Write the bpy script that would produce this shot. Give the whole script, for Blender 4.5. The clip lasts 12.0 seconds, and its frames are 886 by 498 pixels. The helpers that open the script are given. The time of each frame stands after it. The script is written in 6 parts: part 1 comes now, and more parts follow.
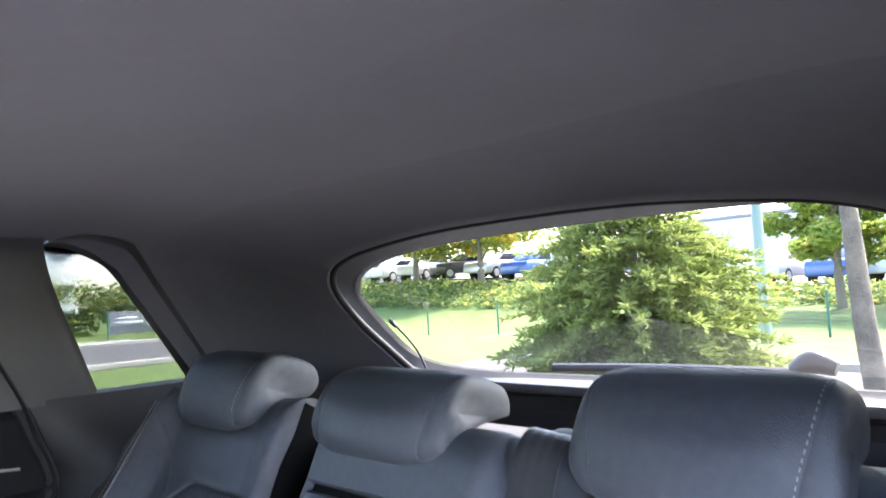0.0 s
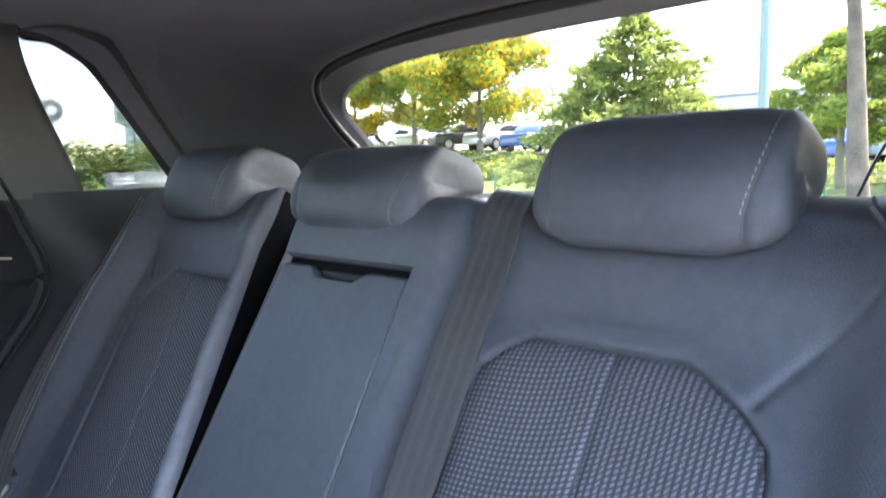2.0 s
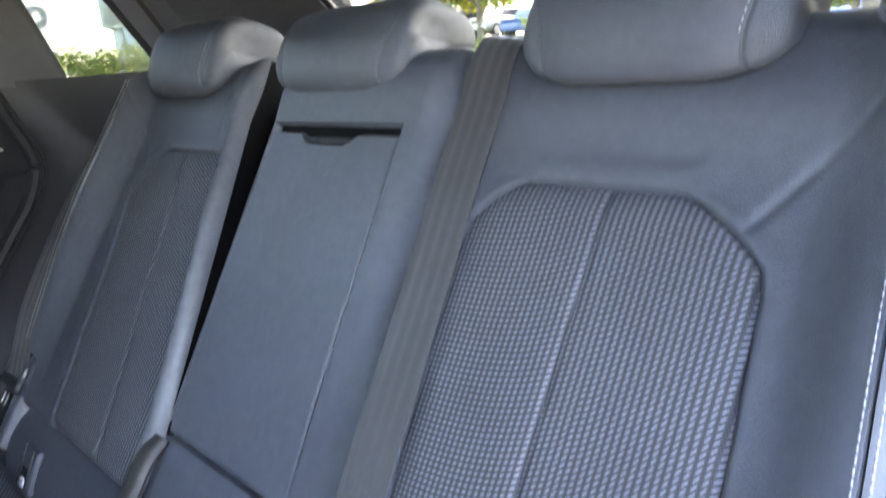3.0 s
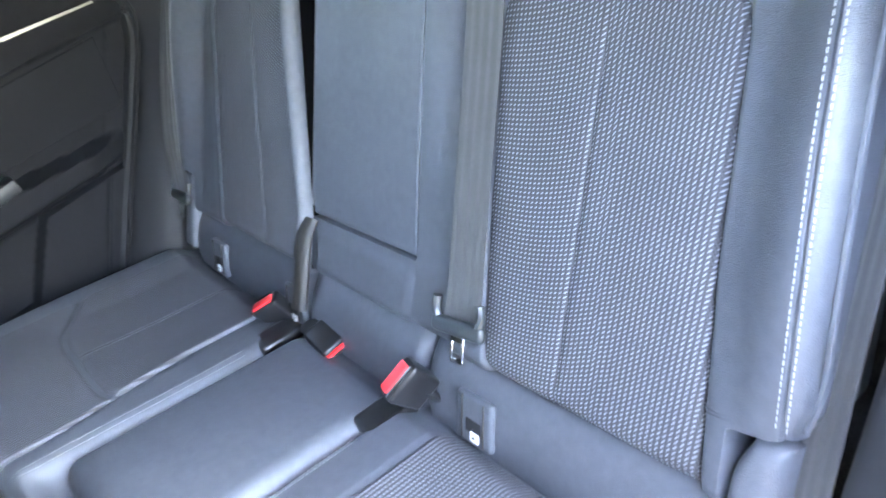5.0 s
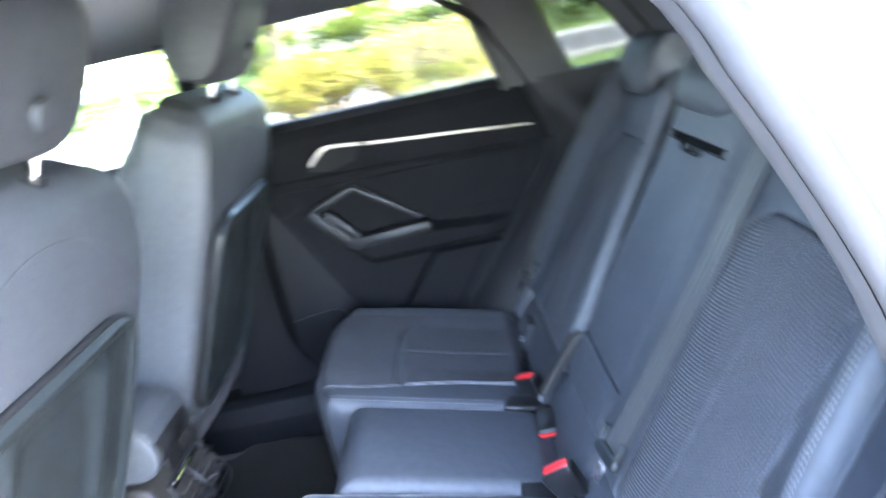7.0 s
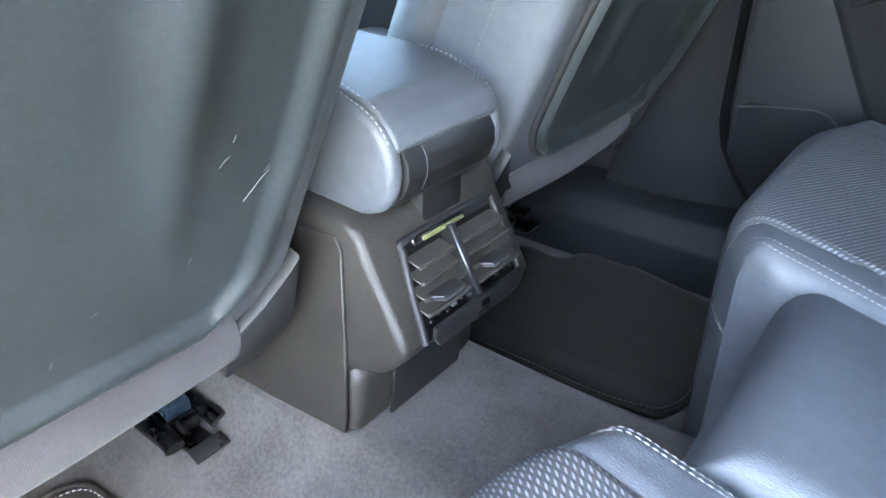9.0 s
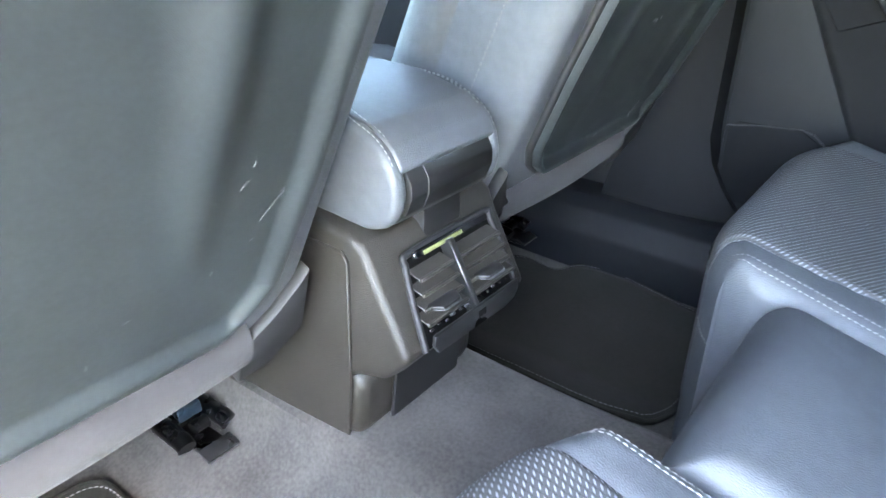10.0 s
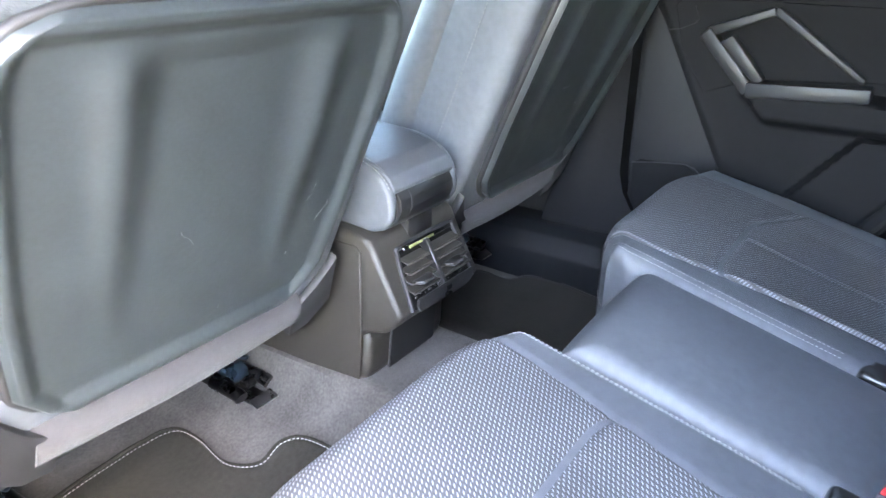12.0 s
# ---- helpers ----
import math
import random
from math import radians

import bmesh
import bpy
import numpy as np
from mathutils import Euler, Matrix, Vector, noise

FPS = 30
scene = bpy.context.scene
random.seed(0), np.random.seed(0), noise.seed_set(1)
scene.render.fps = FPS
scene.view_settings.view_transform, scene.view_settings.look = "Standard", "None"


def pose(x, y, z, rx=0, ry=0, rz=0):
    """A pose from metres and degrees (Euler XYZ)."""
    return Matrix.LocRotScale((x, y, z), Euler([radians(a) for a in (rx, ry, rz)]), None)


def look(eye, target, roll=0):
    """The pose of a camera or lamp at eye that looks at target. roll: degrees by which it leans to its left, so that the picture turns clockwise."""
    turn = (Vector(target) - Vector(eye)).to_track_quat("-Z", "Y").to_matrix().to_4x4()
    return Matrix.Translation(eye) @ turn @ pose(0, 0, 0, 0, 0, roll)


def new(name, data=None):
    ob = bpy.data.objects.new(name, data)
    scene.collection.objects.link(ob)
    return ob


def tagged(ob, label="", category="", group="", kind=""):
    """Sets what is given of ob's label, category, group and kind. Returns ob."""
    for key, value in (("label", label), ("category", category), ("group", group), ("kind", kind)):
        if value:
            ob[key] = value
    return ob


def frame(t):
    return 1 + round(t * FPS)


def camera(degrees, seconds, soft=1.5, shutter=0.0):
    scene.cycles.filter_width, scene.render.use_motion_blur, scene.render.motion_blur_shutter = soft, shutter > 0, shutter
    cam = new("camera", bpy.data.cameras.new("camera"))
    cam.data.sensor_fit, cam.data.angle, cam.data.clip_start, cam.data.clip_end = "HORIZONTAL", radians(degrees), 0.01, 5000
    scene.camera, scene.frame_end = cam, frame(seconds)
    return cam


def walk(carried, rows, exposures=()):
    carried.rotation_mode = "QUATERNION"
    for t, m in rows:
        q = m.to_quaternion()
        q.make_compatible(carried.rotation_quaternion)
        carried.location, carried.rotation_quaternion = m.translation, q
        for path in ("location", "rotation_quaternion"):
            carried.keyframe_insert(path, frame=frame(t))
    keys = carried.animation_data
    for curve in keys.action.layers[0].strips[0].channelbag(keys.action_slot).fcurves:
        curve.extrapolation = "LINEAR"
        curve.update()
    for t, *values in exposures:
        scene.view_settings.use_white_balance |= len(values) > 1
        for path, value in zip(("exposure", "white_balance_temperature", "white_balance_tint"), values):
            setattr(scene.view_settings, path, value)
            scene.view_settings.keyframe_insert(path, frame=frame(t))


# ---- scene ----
cam = camera(63.9, 12.0, 1.5, 0.65)
PATH = [
    (0, (0.644, -0.253, 1.352), (-0.761, 1.166, 1.471), -3.2),
    (0.5, (0.656, -0.257, 1.328), (-0.752, 1.162, 1.386), -1.8),
    (1, (0.658, -0.251, 1.299), (-0.749, 1.169, 1.27), -1.7),
    (1.5, (0.662, -0.248, 1.266), (-0.744, 1.169, 1.142), -1.3),
    (2, (0.664, -0.242, 1.235), (-0.74, 1.162, 0.998), -1.6),
    (2.5, (0.666, -0.233, 1.209), (-0.738, 1.147, 0.857), -2.4),
    (3, (0.668, -0.231, 1.193), (-0.72, 1.109, 0.667), -4.5),
    (3.5, (0.672, -0.23, 1.18), (-0.704, 1.033, 0.463), -7.7),
    (3.7, (0.674, -0.233, 1.187), (-0.693, 0.977, 0.37), -9.8),
    (5.3, (0.838, -0.265, 1.334), (-0.641, 0.434, 0.183), -27.5),
    (5.5, (0.883, -0.253, 1.364), (-0.633, 0.4, 0.234), -28.8),
    (6, (0.97, -0.236, 1.4), (-0.645, 0.326, 0.362), -29.5),
    (6.5, (1.038, -0.215, 1.408), (-0.726, 0.142, 0.536), -25.9),
    (6.8, (1.081, -0.163, 1.392), (-0.785, -0.045, 0.679), -18.8),
    (7, (1.106, -0.119, 1.375), (-0.803, -0.203, 0.788), -12.6),
    (7.3, (1.066, -0.064, 1.362), (-0.815, -0.478, 0.823), -5.9),
    (7.5, (0.98, -0.048, 1.302), (-0.825, -0.694, 0.729), -3.2),
    (7.7, (0.87, -0.078, 1.235), (-0.833, -0.898, 0.58), -1.7),
    (9.3, (0.469, -0.363, 1.023), (-0.94, -1.422, 0.077), 0.8),
    (9.5, (0.468, -0.36, 1.024), (-0.937, -1.426, 0.081), 0.8),
    (10, (0.512, -0.325, 1.055), (-0.909, -1.39, 0.135), 1.1),
    (10.5, (0.593, -0.274, 1.093), (-0.854, -1.327, 0.2), 1.3),
    (11, (0.661, -0.228, 1.116), (-0.809, -1.271, 0.249), 1.1),
    (11.5, (0.727, -0.179, 1.133), (-0.767, -1.215, 0.299), 0.7),
    (12, (0.795, -0.132, 1.144), (-0.725, -1.16, 0.351), 0.5),
]
EXPOSURES = [(0.0, 6.38, 6600, 22), (0.5, 6.4, 6650, 20), (1.5, 6.44, 6850, 19), (2.5, 6.6, 7200, 19), (3.5, 7.08, 7550, 17), (5.5, 7.54, 7300, 13), (6.5, 7.1, 6850, 12), (7.0, 6.72, 6400, 13), (7.7, 6.12, 6350, 12), (9.5, 7.32, 7250, 7), (11.0, 7.34, 7350, 9), (12.0, 7.19, 7350, 12)]
walk(cam, [(t, look(eye, target, roll)) for t, eye, target, roll in PATH], EXPOSURES)

# ---- world and light ----
SUN_UP, SUN_ROUND = 52.0, 12.0          # degrees above the horizon, and round from +y towards +x
world = bpy.data.worlds.new("world")
scene.world = world
world.use_nodes = True
sky = world.node_tree.nodes.new("ShaderNodeTexSky")
sky.sky_type = "NISHITA"
sky.sun_disc = False
sky.sun_elevation, sky.sun_rotation = radians(SUN_UP), radians(SUN_ROUND)
sky.air_density, sky.dust_density, sky.ozone_density = 1.0, 2.2, 1.0
world.node_tree.links.new(sky.outputs[0], world.node_tree.nodes["Background"].inputs[0])
world.node_tree.nodes["Background"].inputs[1].default_value = 0.12
sun = new("sun", bpy.data.lights.new("sun", "SUN"))
sun.data.energy, sun.data.angle, sun.data.color = 2.2, radians(14.0), (1.0, 0.93, 0.83)
sun_at = Vector((math.sin(radians(SUN_ROUND)) * math.cos(radians(SUN_UP)), math.cos(radians(SUN_ROUND)) * math.cos(radians(SUN_UP)), math.sin(radians(SUN_UP))))
sun.matrix_world = look(sun_at * 60, (0, 0, 0))


# ---- materials ----
def material(name, col, rough=0.5, metal=0.0, col2=None, scale=12.0, grain=None, bump=0.15, coat=0.0, sheen=0.0, spread=0.12, cells=False, var=0.0, spec=0.5):
    """A Principled surface: two scales of colour noise, roughness noise and a fine relief of that many grains a metre."""
    m = bpy.data.materials.new(name)
    m.use_nodes = True
    n, l = m.node_tree.nodes, m.node_tree.links
    p = n["Principled BSDF"]
    co = n.new("ShaderNodeTexCoord")
    a, b = n.new("ShaderNodeTexNoise"), n.new("ShaderNodeTexNoise")
    a.inputs["Scale"].default_value, a.inputs["Detail"].default_value = scale, 4
    b.inputs["Scale"].default_value, b.inputs["Detail"].default_value = scale * 14, 3
    mid = n.new("ShaderNodeMath")
    mid.operation = "ADD"
    half = n.new("ShaderNodeMath")
    half.operation = "MULTIPLY"
    half.inputs[1].default_value = 0.5
    for node in (a, b):
        l.new(co.outputs["Object"], node.inputs["Vector"])
    l.new(a.outputs["Fac"], mid.inputs[0])
    l.new(b.outputs["Fac"], mid.inputs[1])
    l.new(mid.outputs[0], half.inputs[0])
    ramp = n.new("ShaderNodeMapRange")
    ramp.inputs["From Min"].default_value, ramp.inputs["From Max"].default_value = 0.35, 0.65
    l.new(half.outputs[0], ramp.inputs["Value"])
    mix = n.new("ShaderNodeMix")
    mix.data_type = "RGBA"
    c2 = col2 or tuple(c * (1 - spread) for c in col)
    mix.inputs["A"].default_value, mix.inputs["B"].default_value = (*col, 1), (*c2, 1)
    l.new(ramp.outputs[0], mix.inputs["Factor"])
    out = mix.outputs["Result"]
    if var:
        info, hsv, r = n.new("ShaderNodeObjectInfo"), n.new("ShaderNodeHueSaturation"), n.new("ShaderNodeMapRange")
        r.inputs["To Min"].default_value, r.inputs["To Max"].default_value = 1 - var, 1 + var
        l.new(info.outputs["Random"], r.inputs["Value"])
        l.new(r.outputs[0], hsv.inputs["Value"])
        l.new(out, hsv.inputs["Color"])
        out = hsv.outputs["Color"]
    l.new(out, p.inputs["Base Color"])
    rr = n.new("ShaderNodeMapRange")
    rr.inputs["To Min"].default_value, rr.inputs["To Max"].default_value = max(rough - 0.07, 0.02), min(rough + 0.07, 1)
    l.new(a.outputs["Fac"], rr.inputs["Value"])
    l.new(rr.outputs[0], p.inputs["Roughness"])
    p.inputs["Metallic"].default_value = metal
    p.inputs["Coat Weight"].default_value = coat
    p.inputs["Coat Roughness"].default_value = max(0.03, rough - 0.12)
    p.inputs["Specular IOR Level"].default_value = spec
    p.inputs["Sheen Weight"].default_value = sheen
    if grain:
        g = n.new("ShaderNodeTexVoronoi" if cells else "ShaderNodeTexNoise")
        g.inputs["Scale"].default_value = grain
        l.new(co.outputs["Object"], g.inputs["Vector"])
        bu = n.new("ShaderNodeBump")
        bu.inputs["Strength"].default_value, bu.inputs["Distance"].default_value = bump, 0.6 / grain
        l.new(g.outputs[0], bu.inputs["Height"])
        l.new(bu.outputs[0], p.inputs["Normal"])
    return m


def woven(name, ground, light, dark, wide, tall):
    """Cloth of small slanted light dashes with dark gaps between them, by the metres of the UV map."""
    m = bpy.data.materials.new(name)
    m.use_nodes = True
    n, l = m.node_tree.nodes, m.node_tree.links
    p = n["Principled BSDF"]

    def calc(kind, a, b=None, c=None):
        node = n.new("ShaderNodeMath")
        node.operation = kind
        for k, v in enumerate((a, b, c)):
            if v is None:
                continue
            if isinstance(v, (int, float)):
                node.inputs[k].default_value = v
            else:
                l.new(v, node.inputs[k])
        return node.outputs[0]

    uv = n.new("ShaderNodeUVMap")
    uv.uv_map = "metres"
    sep = n.new("ShaderNodeSeparateXYZ")
    l.new(uv.outputs[0], sep.inputs[0])
    x, y = sep.outputs["X"], sep.outputs["Y"]
    y = calc("MULTIPLY_ADD", calc("FLOOR", calc("DIVIDE", x, wide)), -0.5 * tall, y)
    u = calc("SUBTRACT", calc("FRACT", calc("DIVIDE", x, wide)), 0.5)
    v = calc("SUBTRACT", calc("FRACT", calc("DIVIDE", y, tall)), 0.5)
    v2 = calc("MULTIPLY_ADD", u, -0.95, v)
    dash = calc("ADD", calc("POWER", calc("ABSOLUTE", calc("DIVIDE", u, 0.31)), 2.6), calc("POWER", calc("ABSOLUTE", calc("DIVIDE", v2, 0.20)), 2.0))
    on = n.new("ShaderNodeMapRange")
    on.inputs["From Min"].default_value, on.inputs["From Max"].default_value = 1.25, 0.55
    l.new(dash, on.inputs["Value"])
    gap = calc("ADD", calc("POWER", calc("DIVIDE", calc("SUBTRACT", calc("ABSOLUTE", u), 0.5), 0.16), 2.0), calc("POWER", calc("DIVIDE", v, 0.26), 2.0))
    hole = n.new("ShaderNodeMapRange")
    hole.inputs["From Min"].default_value, hole.inputs["From Max"].default_value = 1.3, 0.3
    l.new(gap, hole.inputs["Value"])
    big = n.new("ShaderNodeTexNoise")
    big.inputs["Scale"].default_value, big.inputs["Detail"].default_value = 9, 3
    l.new(uv.outputs[0], big.inputs["Vector"])
    fine = n.new("ShaderNodeTexNoise")
    fine.inputs["Scale"].default_value = 900
    l.new(uv.outputs[0], fine.inputs["Vector"])
    one, two = n.new("ShaderNodeMix"), n.new("ShaderNodeMix")
    for node in (one, two):
        node.data_type = "RGBA"
    one.inputs["A"].default_value, one.inputs["B"].default_value = (*ground, 1), (*dark, 1)
    l.new(hole.outputs[0], one.inputs["Factor"])
    two.inputs["B"].default_value = (*light, 1)
    l.new(one.outputs["Result"], two.inputs["A"])
    l.new(calc("MULTIPLY", on.outputs[0], calc("MULTIPLY_ADD", fine.outputs["Fac"], 0.9, 0.4)), two.inputs["Factor"])
    mul = n.new("ShaderNodeMix")
    mul.data_type, mul.blend_type = "RGBA", "MULTIPLY"
    mul.inputs["Factor"].default_value = 0.4
    l.new(two.outputs["Result"], mul.inputs["A"])
    l.new(big.outputs["Fac"], mul.inputs["B"])
    l.new(mul.outputs["Result"], p.inputs["Base Color"])
    p.inputs["Roughness"].default_value = 0.7
    bu = n.new("ShaderNodeBump")
    bu.inputs["Strength"].default_value, bu.inputs["Distance"].default_value = 0.35, 0.001
    l.new(calc("SUBTRACT", on.outputs[0], hole.outputs[0]), bu.inputs["Height"])
    l.new(bu.outputs[0], p.inputs["Normal"])
    return m


def glazing(name, tint):
    m = bpy.data.materials.new(name)
    m.use_nodes = True
    n, l = m.node_tree.nodes, m.node_tree.links
    t, g, f, x = n.new("ShaderNodeBsdfTransparent"), n.new("ShaderNodeBsdfGlossy"), n.new("ShaderNodeFresnel"), n.new("ShaderNodeMixShader")
    t.inputs[0].default_value = (*tint, 1)
    g.inputs["Roughness"].default_value = 0.02
    f.inputs["IOR"].default_value = 1.36
    l.new(f.outputs[0], x.inputs[0])
    l.new(t.outputs[0], x.inputs[1])
    l.new(g.outputs[0], x.inputs[2])
    l.new(x.outputs[0], n["Material Output"].inputs[0])
    return m


LEATHER = material("black leather", (0.064, 0.070, 0.082), 0.52, scale=6, grain=800, bump=0.42, cells=True, spread=0.28, spec=0.62)
FABRIC = woven("woven cloth", (0.044, 0.045, 0.050), (0.26, 0.27, 0.30), (0.016, 0.016, 0.018), 0.0057, 0.0050)
STITCH = material("white thread", (0.30, 0.30, 0.30), 0.7, grain=2500)
THREAD = material("dark thread", (0.10, 0.10, 0.105), 0.7, grain=2500)
PLASTIC = material("black grained plastic", (0.0235, 0.0205, 0.0175), 0.46, scale=9, grain=850, bump=0.6, cells=True, spread=0.35)
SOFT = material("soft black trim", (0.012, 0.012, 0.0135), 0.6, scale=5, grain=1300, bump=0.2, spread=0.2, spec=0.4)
SMOOTH = material("smooth black plastic", (0.013, 0.013, 0.014), 0.3, scale=14, spread=0.3, spec=0.4)
VENTGREY = material("dark grey vent slats", (0.033, 0.029, 0.0255), 0.5, scale=30, spread=0.4, spec=0.4)
GLOSS = material("gloss black", (0.008, 0.008, 0.009), 0.08, coat=0.5)
# lighter copy of the soft black trim, for the lit near side
SIDETRIM_LIT = material("side trim", (0.032, 0.032, 0.036), 0.55, scale=5, grain=1300, bump=0.2, spread=0.2)
# paler than the seen asphalt, so that it bounces sunlight into the car
BOUNCEASPHALT = material("unseen pale asphalt", (0.12, 0.117, 0.111), 0.9, scale=1.5, grain=60, bump=0.3, spread=0.15)
BACKPANEL = material("seat back panel", (0.0235, 0.0285, 0.031), 0.38, scale=16, grain=1100, bump=0.2, spread=0.45, spec=0.6)
LINER = material("dark headliner cloth", (0.064, 0.066, 0.080), 0.95, scale=5, grain=1800, bump=0.2, sheen=0.2, spread=0.15)
CARPET = material("grey carpet", (0.062, 0.058, 0.056), 1.0, col2=(0.022, 0.0205, 0.020), scale=16, grain=1500, bump=0.9, sheen=0.10)
MAT = material("black carpet mat", (0.022, 0.0212, 0.0185), 1.0, scale=9, grain=1500, bump=0.9, sheen=0.04, spread=0.35, spec=0.1)
CHROME = material("satin chrome", (0.27, 0.245, 0.225), 0.36, 1.0, spread=0.08)
HANDLE = material("dark satin trim", (0.016, 0.0165, 0.019), 0.46, spread=0.15, spec=0.4)
BLUED = material("blued steel", (0.020, 0.034, 0.052), 0.28, 0.5, spread=0.3)
GATEGREY = material("grey moulded lining", (0.042, 0.043, 0.046), 0.6, scale=8, grain=700, bump=0.3, cells=True, spread=0.15)
SATIN = material("satin grey trim", (0.075, 0.076, 0.084), 0.42, 0.3, spread=0.15)
STEEL = material("bright steel", (0.75, 0.76, 0.78), 0.12, 1.0, spread=0.06)
RED = material("red button", (0.80, 0.030, 0.035), 0.35, spread=0.1)
WEBBING = material("belt webbing", (0.040, 0.039, 0.039), 0.42, scale=20, grain=1600, bump=0.5, sheen=0.2, spread=0.3)
SEALGREY = material("grey rubber seal", (0.050, 0.050, 0.055), 0.6, grain=900)
# near-black that paints the shade of gaps, slots and vent openings
HOLLOWSHADE = material("painted hollow shade", (0.002, 0.002, 0.0022), 0.8, spec=0.1)
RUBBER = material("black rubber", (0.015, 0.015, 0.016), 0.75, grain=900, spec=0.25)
PAINT = material("white paint", (0.52, 0.53, 0.54), 0.25, coat=0.8, spread=0.03)
CLEAR = glazing("clear window glass", (0.78, 0.81, 0.80))
SIDEGLASS = glazing("lightly tinted window glass", (0.38, 0.40, 0.39))
QUARTERGLASS = glazing("darker tinted window glass", (0.20, 0.211, 0.205))
GLASS = glazing("tinted window glass", (0.135, 0.143, 0.137))
ISOMARK = material("white mark", (0.75, 0.75, 0.75), 0.5)
DOORTRIM = material("dark door lining", (0.0070, 0.0072, 0.0088), 0.75, scale=5, grain=1300, bump=0.2, spread=0.2, spec=0.16)
ROLLCLOTH = material("grey felt cloth", (0.028, 0.0265, 0.030), 0.95, scale=14, grain=1600, bump=0.6, sheen=0.06, spread=0.25)
SCUFF = material("scuffed plastic", (0.15, 0.155, 0.16), 0.6, spread=0.4, scale=300)
GREENFILM = material("yellow film", (0.17, 0.175, 0.075), 0.25, spread=0.5, scale=60)
ASPHALT = material("asphalt", (0.075, 0.075, 0.078), 0.9, scale=1.5, grain=60, bump=0.4, spread=0.25)
GRASS = material("mown grass", (0.075, 0.125, 0.016), 0.9, col2=(0.050, 0.092, 0.011), scale=1.2, grain=25, bump=0.8)
KERB = material("concrete kerb", (0.36, 0.35, 0.33), 0.85, scale=3, grain=90, bump=0.3)
NEEDLES = material("spruce needles", (0.25, 0.30, 0.085), 0.8, col2=(0.17, 0.22, 0.06), scale=3)
NEWGROWTH = material("young spruce needles", (0.28, 0.34, 0.095), 0.8, col2=(0.19, 0.25, 0.065), scale=3)
MAPLE = material("turning maple leaves", (0.29, 0.38, 0.08), 0.8, col2=(0.20, 0.29, 0.06), scale=1.2)
ORANGE = material("orange maple leaves", (0.62, 0.33, 0.02), 0.75, col2=(0.75, 0.52, 0.04), scale=1.2)
SHRUB = material("yellow green shrub leaves", (0.48, 0.45, 0.09), 0.6, col2=(0.28, 0.30, 0.06), scale=3)
RUST = material("reddish shrub leaves", (0.36, 0.22, 0.08), 0.6, scale=3)
HEDGE = material("hedge leaves", (0.17, 0.24, 0.075), 0.8, col2=(0.10, 0.15, 0.045), scale=2)
BARK = material("brown bark", (0.19, 0.155, 0.115), 0.9, scale=8, grain=60, bump=0.8)
BIRCH = material("pale birch bark", (0.25, 0.20, 0.145), 0.8, col2=(0.07, 0.06, 0.05), scale=7, grain=40, bump=0.5)
POLEPAINT = material("grey green steel", (0.25, 0.33, 0.33), 0.5, spread=0.1)
FENCE = material("green fence wire", (0.04, 0.16, 0.11), 0.5)
CLADDING = material("white cladding", (0.72, 0.73, 0.74), 0.6, spread=0.06, scale=0.3)
DARKROOF = material("grey roofing", (0.30, 0.31, 0.33), 0.6)
CARBLUE = material("blue car paint", (0.03, 0.10, 0.36), 0.25, coat=0.8, spread=0.05)
CARSILVER = material("silver car paint", (0.45, 0.46, 0.47), 0.3, 0.4, coat=0.8, spread=0.05)
CARDARK = material("dark car paint", (0.03, 0.03, 0.035), 0.3, coat=0.8)
CARGLASS = material("dark car glass", (0.02, 0.025, 0.03), 0.08)
LAMPRED = material("red lens", (0.5, 0.02, 0.02), 0.2)
SIGNWHITE = material("sign white", (0.80, 0.80, 0.80), 0.5, spread=0.03)
SIGNGREY = material("sign grey", (0.20, 0.22, 0.24), 0.5)
PILLARTRIM = material("grey pillar trim", (0.030, 0.030, 0.031), 0.55, scale=5, grain=1300, bump=0.2, spread=0.2)
DOORPANEL = material("dark grey door panel", (0.0075, 0.0082, 0.0105), 0.62, scale=5, grain=1300, bump=0.2, spread=0.2, spec=0.2)
RAILBLACK = material("black greased steel", (0.003, 0.003, 0.0033), 0.28, spread=0.3, scale=40, spec=0.3)
STONE = material("pale stones", (0.33, 0.315, 0.29), 0.85, scale=4, grain=60, var=0.2)
MULCH = material("bark mulch", (0.16, 0.12, 0.085), 0.95, scale=6, grain=50, bump=0.9)


def translucent(m, share):
    """Let a share of the light pass through a leaf."""
    n, l = m.node_tree.nodes, m.node_tree.links
    p, out = n["Principled BSDF"], n["Material Output"]
    thin, mix = n.new("ShaderNodeBsdfTranslucent"), n.new("ShaderNodeMixShader")
    l.new(p.inputs["Base Color"].links[0].from_socket, thin.inputs["Color"])
    mix.inputs[0].default_value = share
    l.new(p.outputs[0], mix.inputs[1])
    l.new(thin.outputs[0], mix.inputs[2])
    l.new(mix.outputs[0], out.inputs["Surface"])


for m in (NEEDLES, NEWGROWTH, MAPLE, ORANGE, SHRUB, RUST, HEDGE):
    translucent(m, 0.42)


# ---- building helpers ----
def thing(name, base, label, category, group="", kind=""):
    ob = new(name)
    ob.matrix_basis = Matrix.Translation(base)
    ob.empty_display_size = 0.05
    return tagged(ob, label, category, group, kind)


